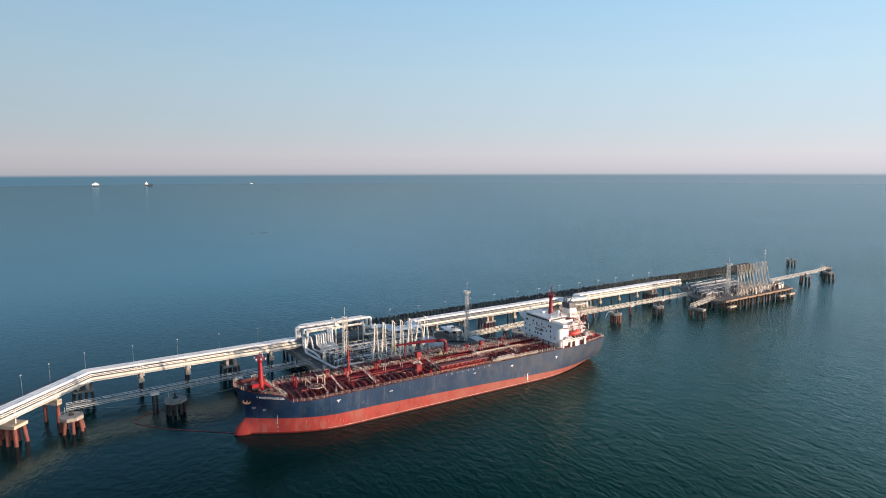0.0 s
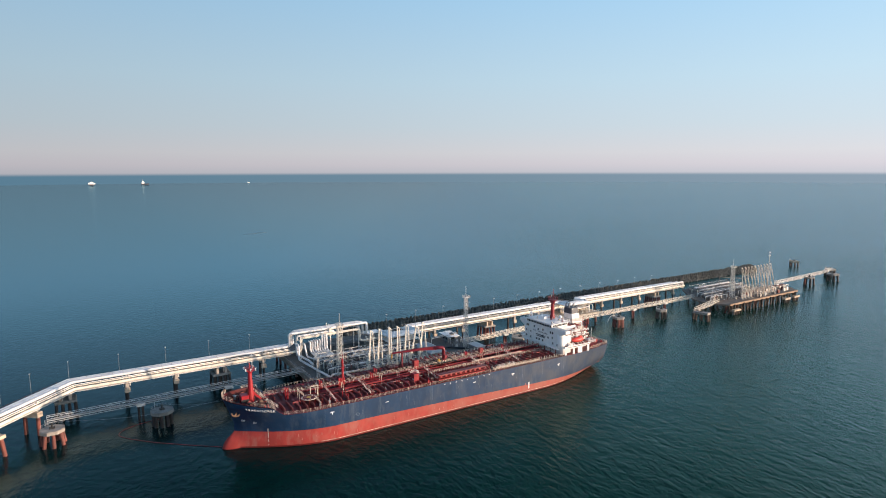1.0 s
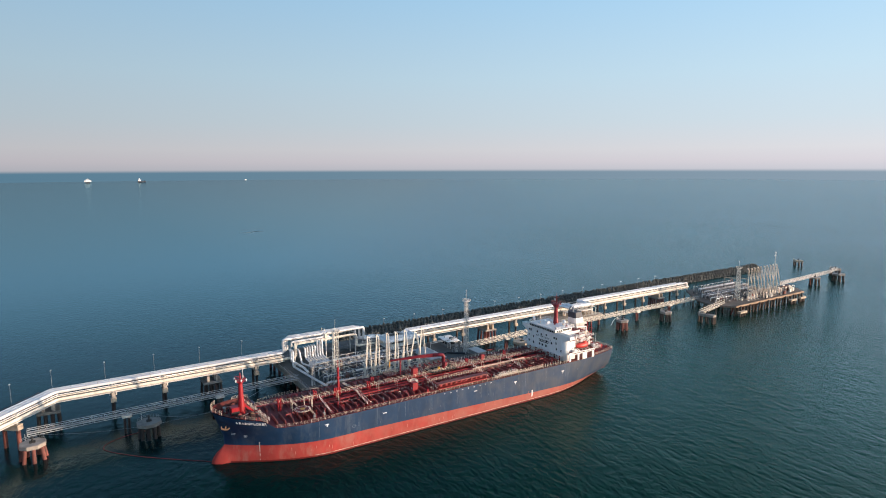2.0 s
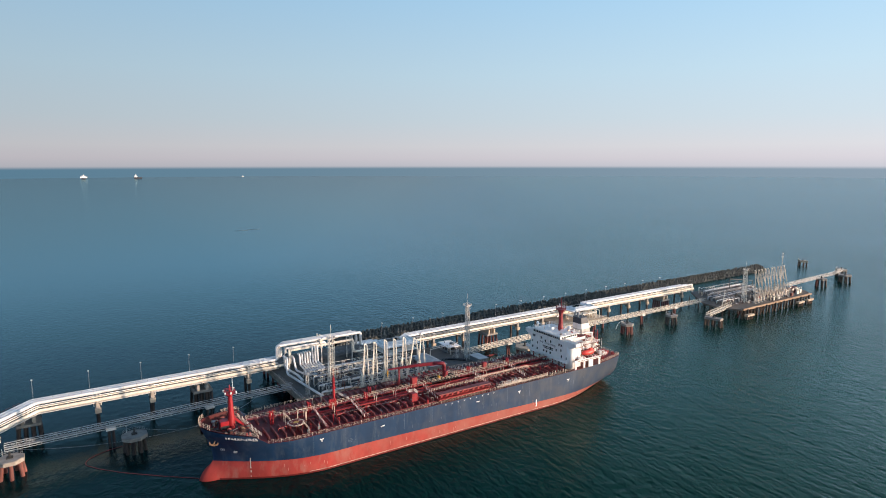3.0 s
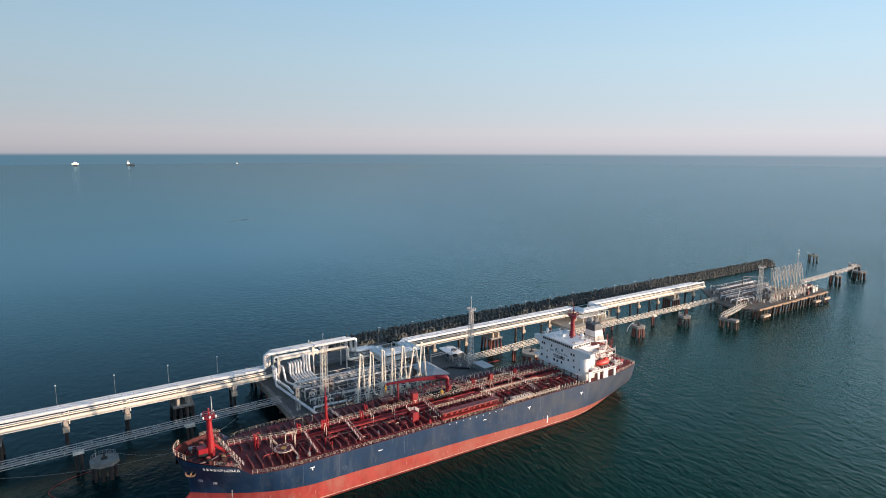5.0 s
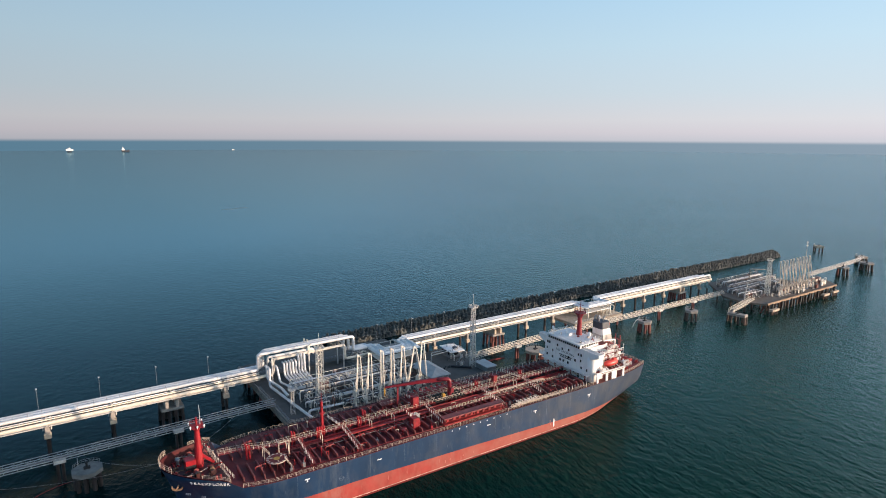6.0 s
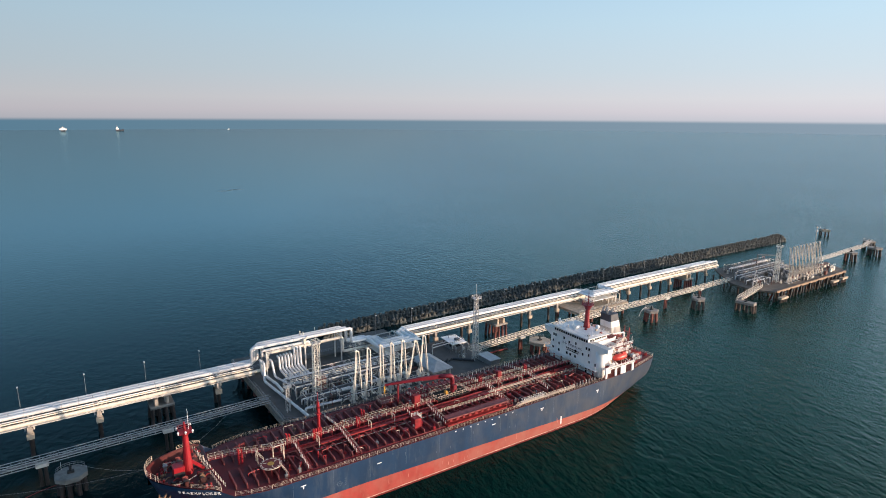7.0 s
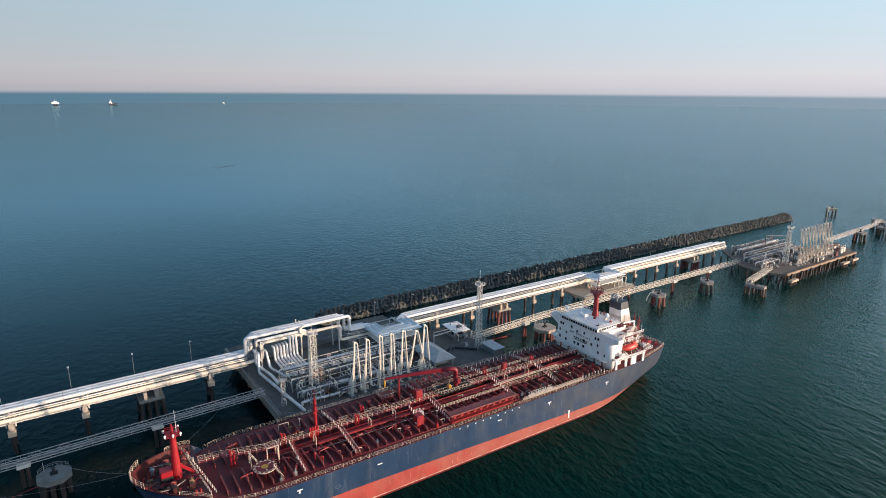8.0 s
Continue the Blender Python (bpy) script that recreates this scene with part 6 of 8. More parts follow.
# branch of the trestle that turns off to the shore
branch = thing("branch_trestle", (BEND_U, 68, 0), "trestle branch turning off towards the shore", "trestle", base=BERTH)
side_dir = Vector((0.75, -0.66, 0))
for k, d in enumerate((19.5, 38.5, 57.5, 76.5, 95.5, 114.5, 133.5, 150)):
    c = Vector((BEND_U, 68.2, 0)) + BRANCH * d
    if k % 2 == 1:
        ring = [c + BRANCH * a + side_dir * s for a, s in ((-3, -6.4), (3, -6.4), (3, 4.6), (-3, 4.6))]
        cap = part("pile_cap", Mesh().prism([(p.x, p.y) for p in ring], 6.6, 7.8), CONCRETE_PALE, branch, "broad pale concrete pile cap")
        pile_group(cap, [((c + BRANCH * a + side_dir * s).x, (c + BRANCH * a + side_dir * s).y) for a in (-2, 2) for s in (-5.2, -2.2, 0.8, 3.6)], 6.3, 0.7, splay=0.26, centre=(c.x, c.y))
    else:
        ring = [c + BRANCH * a + side_dir * s for a, s in ((-1.2, -4), (1.2, -4), (1.2, 3.6), (-1.2, 3.6))]
        cap = part("pile_cap", Mesh().prism([(p.x, p.y) for p in ring], 7.2, 9.2), CONCRETE_PALE, branch)
        pile_group(cap, [((c + side_dir * s).x, (c + side_dir * s).y) for s in (-3, 2.6)], 7.3, 0.7)
    m = Mesh()
    for s in (-2.5, 2.5):
        m.beam((*(c + side_dir * s).xy, 7.6), (*(c + side_dir * s).xy, 13.0), 0.4)
    m.beam((*(c - side_dir * 3).xy, 12.9), (*(c + side_dir * 3).xy, 12.9), 0.5).beam((*(c - side_dir * 3).xy, 10.3), (*(c + side_dir * 3.4).xy, 10.3), 0.5)
    part("rack_post", m, STEEL_PALE, branch)
for s, z in ((2.2, 12.8), (-2.2, 12.8), (3.3, 10.2)):
    p, q = Vector((BEND_U, 68.7, z)) + side_dir * s, Vector((BEND_U, 68.7, z)) + side_dir * s + BRANCH * 150
    part("rack_girder", Mesh().beam(p, q, 0.24, 0.26), STEEL_PALE, branch)
p, q = Vector((BEND_U, 68.7, 11.4)) - side_dir * 4.8, Vector((BEND_U, 68.7, 11.4)) - side_dir * 4.8 + BRANCH * 150
part("road_deck", Mesh().beam(p, q, 3.0, 0.4), SLAB, branch)
for s in (3.2, 6.0):
    p, q = Vector((BEND_U, 68.7, 11.6)) - side_dir * s, Vector((BEND_U, 68.7, 11.6)) - side_dir * s + BRANCH * 150
    part("road_rail", Mesh().rail([p, q], 1.4, 2.2, 0.12, 2), PILE, branch, "brown road railing")
p, q = Vector((BEND_U, 68.7, 11.0)) + side_dir * 2.4, Vector((BEND_U, 68.7, 11.0)) + side_dir * 2.4 + BRANCH * 150
part("cable_tray", Mesh().beam(p, q, 0.9, 0.15), PIPE_CREAM, branch)


# lamp posts along the trestle
def lamp_post(u, v, z0, h):
    t = thing("lamp_post", (u, v, z0), "slim grey lamp post beside the pipelines", "lamp post", "trestle lamp posts", base=BERTH)
    part("pole", Mesh().cone((u, v, z0), (u, v, z0 + h), 0.075, 0.045, 6), STEEL, t)
    part("lamp_head", Mesh().box(u - 0.25, v - 1.1, z0 + h - 0.05, u + 0.25, v + 0.1, z0 + h + 0.08, 0.04), STEEL_PALE, t)
    return t


first_lamp = lamp_post(-99.3, 73.6, 8.6, 12.3)
for k in range(-2, 19):
    u = -99.3 + 18.45 * k
    if k and not -46 < u < 0:
        copy_thing(first_lamp, BERTH @ Matrix.Translation((u, 73.6, 8.6)))
for d in (12.3, 25.8, 44.0):
    c = Vector((BEND_U, 68.7, 8.6)) + BRANCH * d - side_dir * 6.4
    copy_thing(first_lamp, BERTH @ Matrix.Translation(c))


# ---- mooring dolphins ----
def dolphin(u, v, r, label, sides=8, z=6.2, piles=7, splay=0.12, parts_mat=CONCRETE, turn=0.0, stretch=1.0, thick=1.3, gear=True):
    # the dolphin in the ship's shadow has that shade painted on its piles
    wood = PILE_SHADE if u == -106.4 else PILE_DARK if u > 180 else PILE
    t = thing("mooring_dolphin", (u, v, 0), label, "mooring dolphin", "mooring dolphins", base=BERTH)
    ring = [(r * stretch * math.cos(2 * math.pi * (i + 0.5) / sides), r * math.sin(2 * math.pi * (i + 0.5) / sides)) for i in range(sides)]
    c, s = math.cos(radians(turn)), math.sin(radians(turn))
    spin = lambda p: (u + p[0] * c - p[1] * s, v + p[0] * s + p[1] * c)
    inner = [spin((x * 0.94, y * 0.94)) for x, y in ring]
    m = Mesh().prism([spin(p) for p in ring], z - thick, z - 0.12)
    m.prism(inner, z - 0.12, z)
    part("cap", m, parts_mat, t, "weathered concrete cap")
    for i in range(piles):
        a = 2 * math.pi * i / piles + 0.3
        x, y = spin((r * stretch * 0.72 * math.cos(a), r * 0.72 * math.sin(a)))
        part("column", Mesh().cone((x + (x - u) * splay * 2, y + (y - v) * splay * 2, -3), (x, y, z - thick + 0.05), 0.62, 0.62, 10), wood, t)
    if gear:
        part("mooring_hook", Mesh().box(u - 0.9, v - 0.7, z, u + 0.9, v + 0.7, z + 0.5, 0.08).cone((u, v, z + 0.5), (u, v, z + 1.7), 0.35, 0.3, 10).blob((u, v, z + 1.8), 0.5, 0.5, 0.3, 10, 5), TYRE, t, "dark mooring hook")
        arc = [spin((r * stretch * 0.9 * math.cos(a), r * 0.9 * math.sin(a))) for a in [math.pi * (0.15 + 0.09 * i) for i in range(9)]]
        for (x0, y0), (x1, y1) in zip(arc, arc[1:]):
            part("guard_rail", Mesh().rail([(x0, y0, z), (x1, y1, z)], 1.1, 1.2, 0.08, 2), STEEL, t)
        part("lamp_stand", Mesh().cone((u - r * 0.5, v + r * 0.6, z), (u - r * 0.5, v + r * 0.6, z + 2.6), 0.08, 0.06, 6), STEEL_PALE, t)
    return t


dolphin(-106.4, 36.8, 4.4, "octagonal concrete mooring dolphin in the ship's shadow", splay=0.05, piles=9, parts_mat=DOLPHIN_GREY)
dolphin(-142.5, 39.6, 4.2, "sunlit octagonal mooring dolphin on splayed red piles", parts_mat=CONCRETE, splay=0.2)
dolphin(78.0, 39.5, 5.2, "pale concrete breasting dolphin behind the deckhouse", parts_mat=CONCRETE_PALE, splay=0.05)
dolphin(158.9, 39.6, 3.9, "small concrete mooring dolphin on rusty piles", 6, 6.3)
dolphin(199.4, 38.2, 3.9, "small concrete mooring dolphin on rusty piles", 6, 6.3)
dolphin(217.4, 20.6, 3.2, "oblong concrete mooring dolphin joined to the far platform", 4, 5.6, 8, turn=100, stretch=2.2, splay=0.04)
dolphin(405.5, 44.0, 4.6, "concrete mooring dolphin on splayed piles beyond the far platform", 6, 6.8)
dolphin(440.0, 41.0, 5.4, "outermost concrete mooring dolphin with bollard", 6, 6.8)
dolphin(466.0, 55.0, 5.0, "outermost concrete mooring dolphin with bollard", 6, 6.8)
dolphin(498.0, 103.5, 5.0, "lone concrete mooring dolphin standing out at sea", 4, 5.4, 7, turn=45, thick=1.6, splay=0.05, parts_mat=CONCRETE_PALE)


# ---- footbridges: steel trusses between dolphins and platforms ----
def footbridge(a, b, label, w=1.7, h=1.5, step=2.1, mat=STEEL_PALE, props=(), thin=0.11):
    a, b = Vector(a), Vector(b)
    t = thing("footbridge", a, label, "footbridge", "steel footbridges", base=BERTH)
    d = (b - a).normalized()
    s = Vector((-d.y, d.x, 0)) * (w / 2)
    up = Vector((0, 0, h))
    n = max(2, round((b - a).length / step))
    part("deck", Mesh().beam(a, b, w * 0.55, 0.08), STEEL_DARK, t, "dark grating deck")
    for k in (-1, 1):
        m = Mesh().beam(a + s * k, b + s * k, 0.18, 0.24).beam(a + s * k + up, b + s * k + up, 0.16, 0.16)
        part("chord", m, mat, t)
        m = Mesh()
        for i in range(n):
            p, q = a.lerp(b, i / n) + s * k, a.lerp(b, (i + 1) / n) + s * k
            m.beam(p, p + up, thin)
            m.beam(p, q + up, thin) if i % 2 else m.beam(p + up, q, thin)
        part("lattice", m, mat, t)
        part("low_chord", Mesh().beam(a + s * k - up * 0.5, b + s * k - up * 0.5, 0.18), mat, t)
    src = part("cross_bar", Mesh().beam(a + s, a + s - up * 0.5, 0.1).beam(a - s, a - s - up * 0.5, 0.1).beam(a - s - up * 0.5, a + s - up * 0.5, 0.1), mat, t)
    for i in range(1, n + 1):
        alike("cross_bar", src, t, (b - a) * (i / n))
    for f in props:
        p = a.lerp(b, f)
        part("prop_cap", Mesh().box(p.x - 1.6, p.y - 1.6, p.z - 1.3, p.x + 1.6, p.y + 1.6, p.z - 0.3, 0.1), STEEL_PALE, t)
        part("prop_column", Mesh().cone((p.x - 0.7, p.y, -3), (p.x - 0.7, p.y, p.z - 1.3), 0.5, 0.5, 10), PILE_SHADE if a.x < 0 else PILE, t)
        part("prop_column", Mesh().cone((p.x + 0.7, p.y, -3), (p.x + 0.7, p.y, p.z - 1.3), 0.5, 0.5, 10), PILE_SHADE if a.x < 0 else PILE, t)
    return t


footbridge((-144.0, 43.9, 8.0), (-45.5, 46.0, 8.0), "long grey lattice footbridge leading to the loading platform", props=(0.314, 0.659), mat=BRIDGE_GREY, step=3.4, thin=0.07)
footbridge((42.0, 45.6, 7.0), (84.0, 48.2, 7.0), "sunlit lattice footbridge behind the deckhouse", props=(0.75,), mat=PIPE_CREAM)
footbridge((84.0, 48.2, 7.0), (250.0, 48.8, 7.0), "long sunlit lattice footbridge between the two platforms", props=(0.15, 0.3, 0.6, 0.8), mat=PIPE_CREAM)
footbridge((217.0, 24.5, 6.2), (249.5, 29.6, 7.4), "short footbridge from the far platform to a dolphin", w=2.4, mat=PIPE_CREAM)
footbridge((350.0, 44.0, 7.2), (436.0, 47.5, 7.2), "pale footbridge leading out to the last dolphins", mat=STEEL_PALE, props=(0.62,))
footbridge((436.0, 47.5, 7.2), (463.0, 53.0, 7.2), "pale footbridge leading out to the last dolphins", mat=STEEL_PALE)

# ---- loading platform beside the ship ----
platform = thing("loading_platform", (0, 45, 0), "grey concrete loading platform on piles beside the ship", "platform", base=BERTH)
outline = [(-46.0, 29.6), (-40.0, 26.5), (38.0, 24.5), (45.5, 28.5), (47.5, 45.0), (47.5, 62.0), (24.0, 63.0), (24.0, 90.0), (-46.3, 92.0)]
part("slab", Mesh().prism(outline, 5.6, SLAB_Z), SLAB, platform, "weathered grey concrete deck slab")
part("edge_beam", Mesh().beam((-46.35, 29.4, 5.9), (-46.55, 91.9, 5.9), 0.5, 1.9), EDGE_CONCRETE, platform, "stained concrete edge beam")
part("kerb", Mesh().beam((-46.0, 29.8, 7.15), (-46.2, 91.8, 7.15), 0.4, 0.4).beam((-40, 26.8, 7.15), (38, 24.8, 7.15), 0.4, 0.4), CONCRETE, platform)
part("edge_rail", Mesh().rail([(-45.7, 64, SLAB_Z), (-45.6, 47, SLAB_Z)], 1.1, 1.8, 0.08, 2).rail([(-45.6, 44, SLAB_Z), (-45.6, 30, SLAB_Z), (-40, 27, SLAB_Z)], 1.1, 1.8, 0.08, 2), STEEL, platform)
for u in (-44, -30, -16, -2, 12, 26, 40):
    for v in (28, 40, 52, 61):
        part("column", Mesh().cone((u, v, -3), (u, v, 5.7), 0.6, 0.6, 8), PILE, platform)
for v in (68, 76, 84, 90):
    part("column", Mesh().cone((-44.5, v, -3), (-44.5, v, 5.7), 0.6, 0.6, 8), PILE, platform)
for u in (-38, -20, -4, 12, 28, 42):
    part("fender", Mesh().box(u - 1.2, 22.6, 1.6, u + 1.2, 24.2, 6.6, 0.2), TYRE, platform, "black rubber fender panel")


# drop pipes fanning from the loop down to the deck
def drop_pipe(u, v0, z0, u1, v1, r, mat=PIPE_WHITE):
    lone("drop_pipe", Mesh().tube([(u, v0, z0), (u, 64.5, z0), (u + 0.1, 64.3, 10.2), (u1, v1, 9.3), (u1 + 0.4, v1 - 5, 8.4)], r, 12, 1.3, 6), mat,
         "silver clad branch pipe curving down to the deck", "pipe", "drop pipes", base=BERTH, smooth=True)


for i in range(8):
    drop_pipe(-35.4 + i * 1.22, 66.4 + 0.5 * (i > 4), 15.0 + 0.1 * i if i < 5 else 17.6, -34.9 + i * 1.22, 58.5, 0.42)
lone("header_pipe", Mesh().tube([(-41.4, 66.0, 16.4), (-41.4, 66.0, 18.5), (-22.4, 66.0, 18.5), (-22.4, 66.0, 16.4)], 0.5, 12, 0.9, 4), PIPE_WHITE, "silver clad header pipe feeding the branch pipes", "pipe", base=BERTH, smooth=True)
lone("dark_hose", Mesh().tube([(30.5, 41.4, 7.3), (32.0, 39.5, 7.5), (33.6, 38.6, 7.3), (35.2, 36.4, 7.6), (37.0, 35.2, 7.3)], 0.5, 8, 0.8, 3), BLACK, "black rubber hose lying on the loading deck", "hose", base=BERTH, smooth=True)
drop_pipe(-42.4, 65.7, 15.2, -40.0, 54.0, 0.5)
lone("branch_pipe", Mesh().tube([(-41.8, 65.0, 14.8), (-41.8, 62.8, 14.8), (-42.4, 61.5, 8.2), (-38.6, 27.4, 8.0)], 0.5, 12, 1.6, 5), PIPE_WHITE, "silver clad pipe laid along the platform edge", "pipe", base=BERTH, smooth=True)
lone("branch_pipe", Mesh().tube([(-38.8, 65.0, 14.8), (-38.8, 63.0, 14.8), (-38.4, 61.0, 9.2), (-36.0, 52.0, 9.0), (-30, 50.5, 9.0), (8, 50.5, 9.0)], 0.42, 12, 1.4, 5), PIPE_WHITE, "silver clad pipe running into the manifold", "pipe", base=BERTH, smooth=True)
lone("branch_pipe", Mesh().tube([(-37.4, 32.6, SLAB_Z), (-37.4, 32.6, 8.1), (-20.6, 31.4, 8.1), (-20.6, 31.4, SLAB_Z)], 0.45, 12, 0.8, 4), PIPE_WHITE, "short silver clad pipe lying before the loading arms", "pipe", base=BERTH, smooth=True)
frame_loop = thing("portal_frame", (-25, 68, SLAB_Z), "steel portal frame carrying the upright pipe loop", "pipe support", base=BERTH)
for u in (-40, -24.5, -9.0):
    part("portal", Mesh().beam((u, 65.2, SLAB_Z), (u, 65.2, 18.2), 0.45).beam((u, 71.6, SLAB_Z), (u, 71.6, 18.2), 0.45).beam((u, 64.6, 18.1), (u, 72.2, 18.1), 0.45)
         .beam((u, 64.8, 15.9), (u, 71.6, 15.9), 0.4), STEEL_PALE, frame_loop)
for u, v, top in ((-24.6, 70.0, 22.0), (-23.6, 69.2, 21.6)):
    part("vent_stack", Mesh().cone((u, v, 18.9), (u, v, top), 0.22, 0.22, 8), PIPE_CREAM, frame_loop)
part("valve_bracket", Mesh().beam((-25.2, 66.0, 18.9), (-23.0, 66.0, 20.5), 0.5).box(-25.0, 65.0, 16.5, -24.0, 66.2, 20.2), PIPE_CREAM, frame_loop)
part("cross_beam", Mesh().beam((-40, 65.2, 17.9), (-9, 65.2, 17.9), 0.4).beam((-40, 71.6, 17.9), (-9, 71.6, 17.9), 0.4), STEEL_PALE, frame_loop)
# flat loop supports
for (u0, u1, v0) in ((5.4, 22.4, 55.6), (133, 152, 57.6)):
    t = thing("loop_support", ((u0 + u1) / 2, v0 + 4, SLAB_Z), "steel frame below the flat pipe loop", "pipe support", base=BERTH)
    for u in (u0 + 0.6, u1 - 0.6):
        for v in (v0 + 0.2, v0 + 5.5):
            part("post", Mesh().beam((u, v, SLAB_Z), (u, v, 12.6), 0.4), STEEL_PALE, t)
        part("post_beam", Mesh().beam((u, v0 - 0.6, 12.4), (u, 66, 12.4), 0.4), STEEL_PALE, t)
    for z, g in ((13.4, 0.0), (10.2, 1.2)):
        m = Mesh().box(u0 - 2.6 + g, v0 - 1.2 + g, z, u1 + 0.6 - g, v0 + 4.6, z + 0.3).box(u0 - 2.6 + g, v0 + 4.6, z, u0 + 3.0, 66.0, z + 0.3).box(u1 - 5.0, v0 + 4.6, z, u1 + 0.6 - g, 66.0, z + 0.3)
        part("clad_deck", m, CLADDING, t, "silver clad deck round the pipe loop")

# ---- manifold: racks of pipes, valves and frames on the deck ----
random.seed(21)


def pipe_rack(u0, u1, v, z, n, gap, label, r=(0.2, 0.38), posts=6.0, frame_mat=PIPE_CREAM):
    t = thing("pipe_rack", ((u0 + u1) / 2, v, SLAB_Z), label, "pipe rack", "platform pipe racks", base=BERTH)
    w = n * gap
    u = u0 + 1
    while u < u1:
        part("frame", Mesh().beam((u, v - w / 2, SLAB_Z), (u, v - w / 2, z + 1.6), 0.17).beam((u, v + w / 2, SLAB_Z), (u, v + w / 2, z + 1.6), 0.17)
             .beam((u, v - w / 2, z - 0.4), (u, v + w / 2, z - 0.4), 0.15).beam((u, v - w / 2, z + 1.5), (u, v + w / 2, z + 1.5), 0.15), frame_mat, t)
        u += posts
    for i in range(n):
        y = v - w / 2 + (i + 0.5) * gap
        rr = random.uniform(*r)
        a, b = u0 + random.uniform(0, 3), u1 - random.uniform(0, 3)
        part("rack_pipe", Mesh().tube([(a, y, SLAB_Z + 0.3), (a, y, z - 0.2 + rr), (b, y, z - 0.2 + rr), (b, y, SLAB_Z + 0.3)], rr, 8, 0.6, 3), random.choice((STEEL_DARK, STEEL_DARK, STEEL if frame_mat == PIPE_CREAM else STEEL_DARK, PIPE_WHITE)), t, smooth=True)
    part("brace", Mesh().beam((u0 + 1, v - w / 2, SLAB_Z + 0.3), (u0 + 7, v - w / 2, z + 1.4), 0.14).beam((u0 + 7, v - w / 2, SLAB_Z + 0.3), (u0 + 13, v - w / 2, z + 1.4), 0.14)
         .beam((u0 + 1, v - w / 2, z + 1.6), (u1 - 1, v - w / 2, z + 1.6), 0.15).beam((u0 + 1, v + w / 2, z + 1.6), (u1 - 1, v + w / 2, z + 1.6), 0.15), frame_mat, t)
    return t


pipe_rack(-37, 12, 53.5, 9.6, 6, 0.95, "crowded rack of grey pipes across the loading deck")
pipe_rack(-38, 14, 45.0, 10.4, 5, 1.0, "crowded rack of grey pipes with a raised walkway frame")
pipe_rack(-37, 6, 37.5, 9.2, 7, 0.9, "low rack of grey pipes behind the loading arms")
pipe_rack(-26, 12, 32.5, 8.6, 4, 0.8, "low pipe bundle feeding the loading arms")


def valve_skid(u, v, k):
    t = thing("valve_skid", (u, v, SLAB_Z), "grey steel valve skid with upright pipes", "valves", "valve skids", base=BERTH)
    part("base", Mesh().box(u - 1.8, v - 1.3, SLAB_Z, u + 1.8, v + 1.3, SLAB_Z + 0.3, 0.05), STEEL_DARK, t)
    for i in range(3):
        x = u - 1.2 + 1.2 * i
        h = 2.0 + 0.9 * ((i + k) % 3)
        part("riser", Mesh().tube([(x, v - 3.0, SLAB_Z + 0.9), (x, v - 0.6, SLAB_Z + 0.9), (x, v - 0.2, SLAB_Z + h), (x, v + 3.0, SLAB_Z + h)], 0.24, 8, 0.5, 3), PIPE_WHITE if (i + k) % 2 else STEEL_DARK, t, smooth=True)
        part("valve", Mesh().cone((x, v - 1.6, SLAB_Z + 0.9), (x, v - 1.6, SLAB_Z + 1.9), 0.34, 0.2, 8).cone((x, v - 1.6, SLAB_Z + 1.9), (x, v - 1.6, SLAB_Z + 2.0), 0.45, 0.45, 10), STEEL_DARK, t)
    return t


for k in range(8):
    valve_skid(-34 + k * 5.6, 41.2 + 0.4 * (k % 3), k)
for k in range(7):
    valve_skid(-32 + k * 6.0, 49.4, k + 1)
for k in range(6):
    valve_skid(-24 + k * 5.6, 34.8, k + 2)


def deck_tank(u, v, length, r, z, label):
    t = thing("vessel", (u, v, SLAB_Z), label, "tank", "deck vessels", base=BERTH)
    part("shell", Mesh().cone((u - length / 2, v, z), (u + length / 2, v, z), r, r, 16).blob((u - length / 2, v, z), r * 0.5, r, r, 12, 8).blob((u + length / 2, v, z), r * 0.5, r, r, 12, 8), STEEL_DARK, t, smooth=True)
    for s in (-0.3, 0.3):
        part("saddle", Mesh().box(u + length * s - 0.25, v - r * 0.8, SLAB_Z, u + length * s + 0.25, v + r * 0.8, z - r * 0.6), CONCRETE, t)


deck_tank(-30, 35.2, 9, 1.2, 8.9, "grey horizontal vessel on saddles")
deck_tank(-28, 39.0, 7, 1.0, 8.7, "grey horizontal vessel on saddles")
t = thing("valve_house", (-35, 36, SLAB_Z), "small stair tower frame with red brown panels", "frame", base=BERTH)
for x in (-29.5, -26.5):
    for y in (40.0, 42.4):
        part("post", Mesh().beam((x, y, SLAB_Z), (x, y, 13.6), 0.2), STEEL_PALE, t)
for z in (9.6, 11.6, 13.5):
    part("floor", Mesh().box(-29.7, 39.8, z, -26.3, 42.6, z + 0.12), PILE, t)
    part("floor_rail", Mesh().rail([(-29.6, 39.9, z + 0.12), (-26.4, 39.9, z + 0.12), (-26.4, 42.5, z + 0.12)], 1.0, 1.0, 0.08, 2), PIPE_CREAM, t)
t = thing("monitor_tower", (-42.4, 35.8, SLAB_Z), "slender grey ladder tower with a round top basket", "tower", base=BERTH)
for x in (-43.0, -41.8):
    part("leg", Mesh().beam((x, 35.2, SLAB_Z), (x, 35.2, 16.2), 0.14).beam((x, 36.4, SLAB_Z), (x, 36.4, 16.2), 0.14), STEEL_PALE, t)
lad = Mesh()
for i in range(18):
    lad.beam((-43, 35.2, 7.5 + i * 0.5), (-41.8, 35.2, 7.5 + i * 0.5), 0.08)
part("rungs", lad, STEEL_PALE, t)
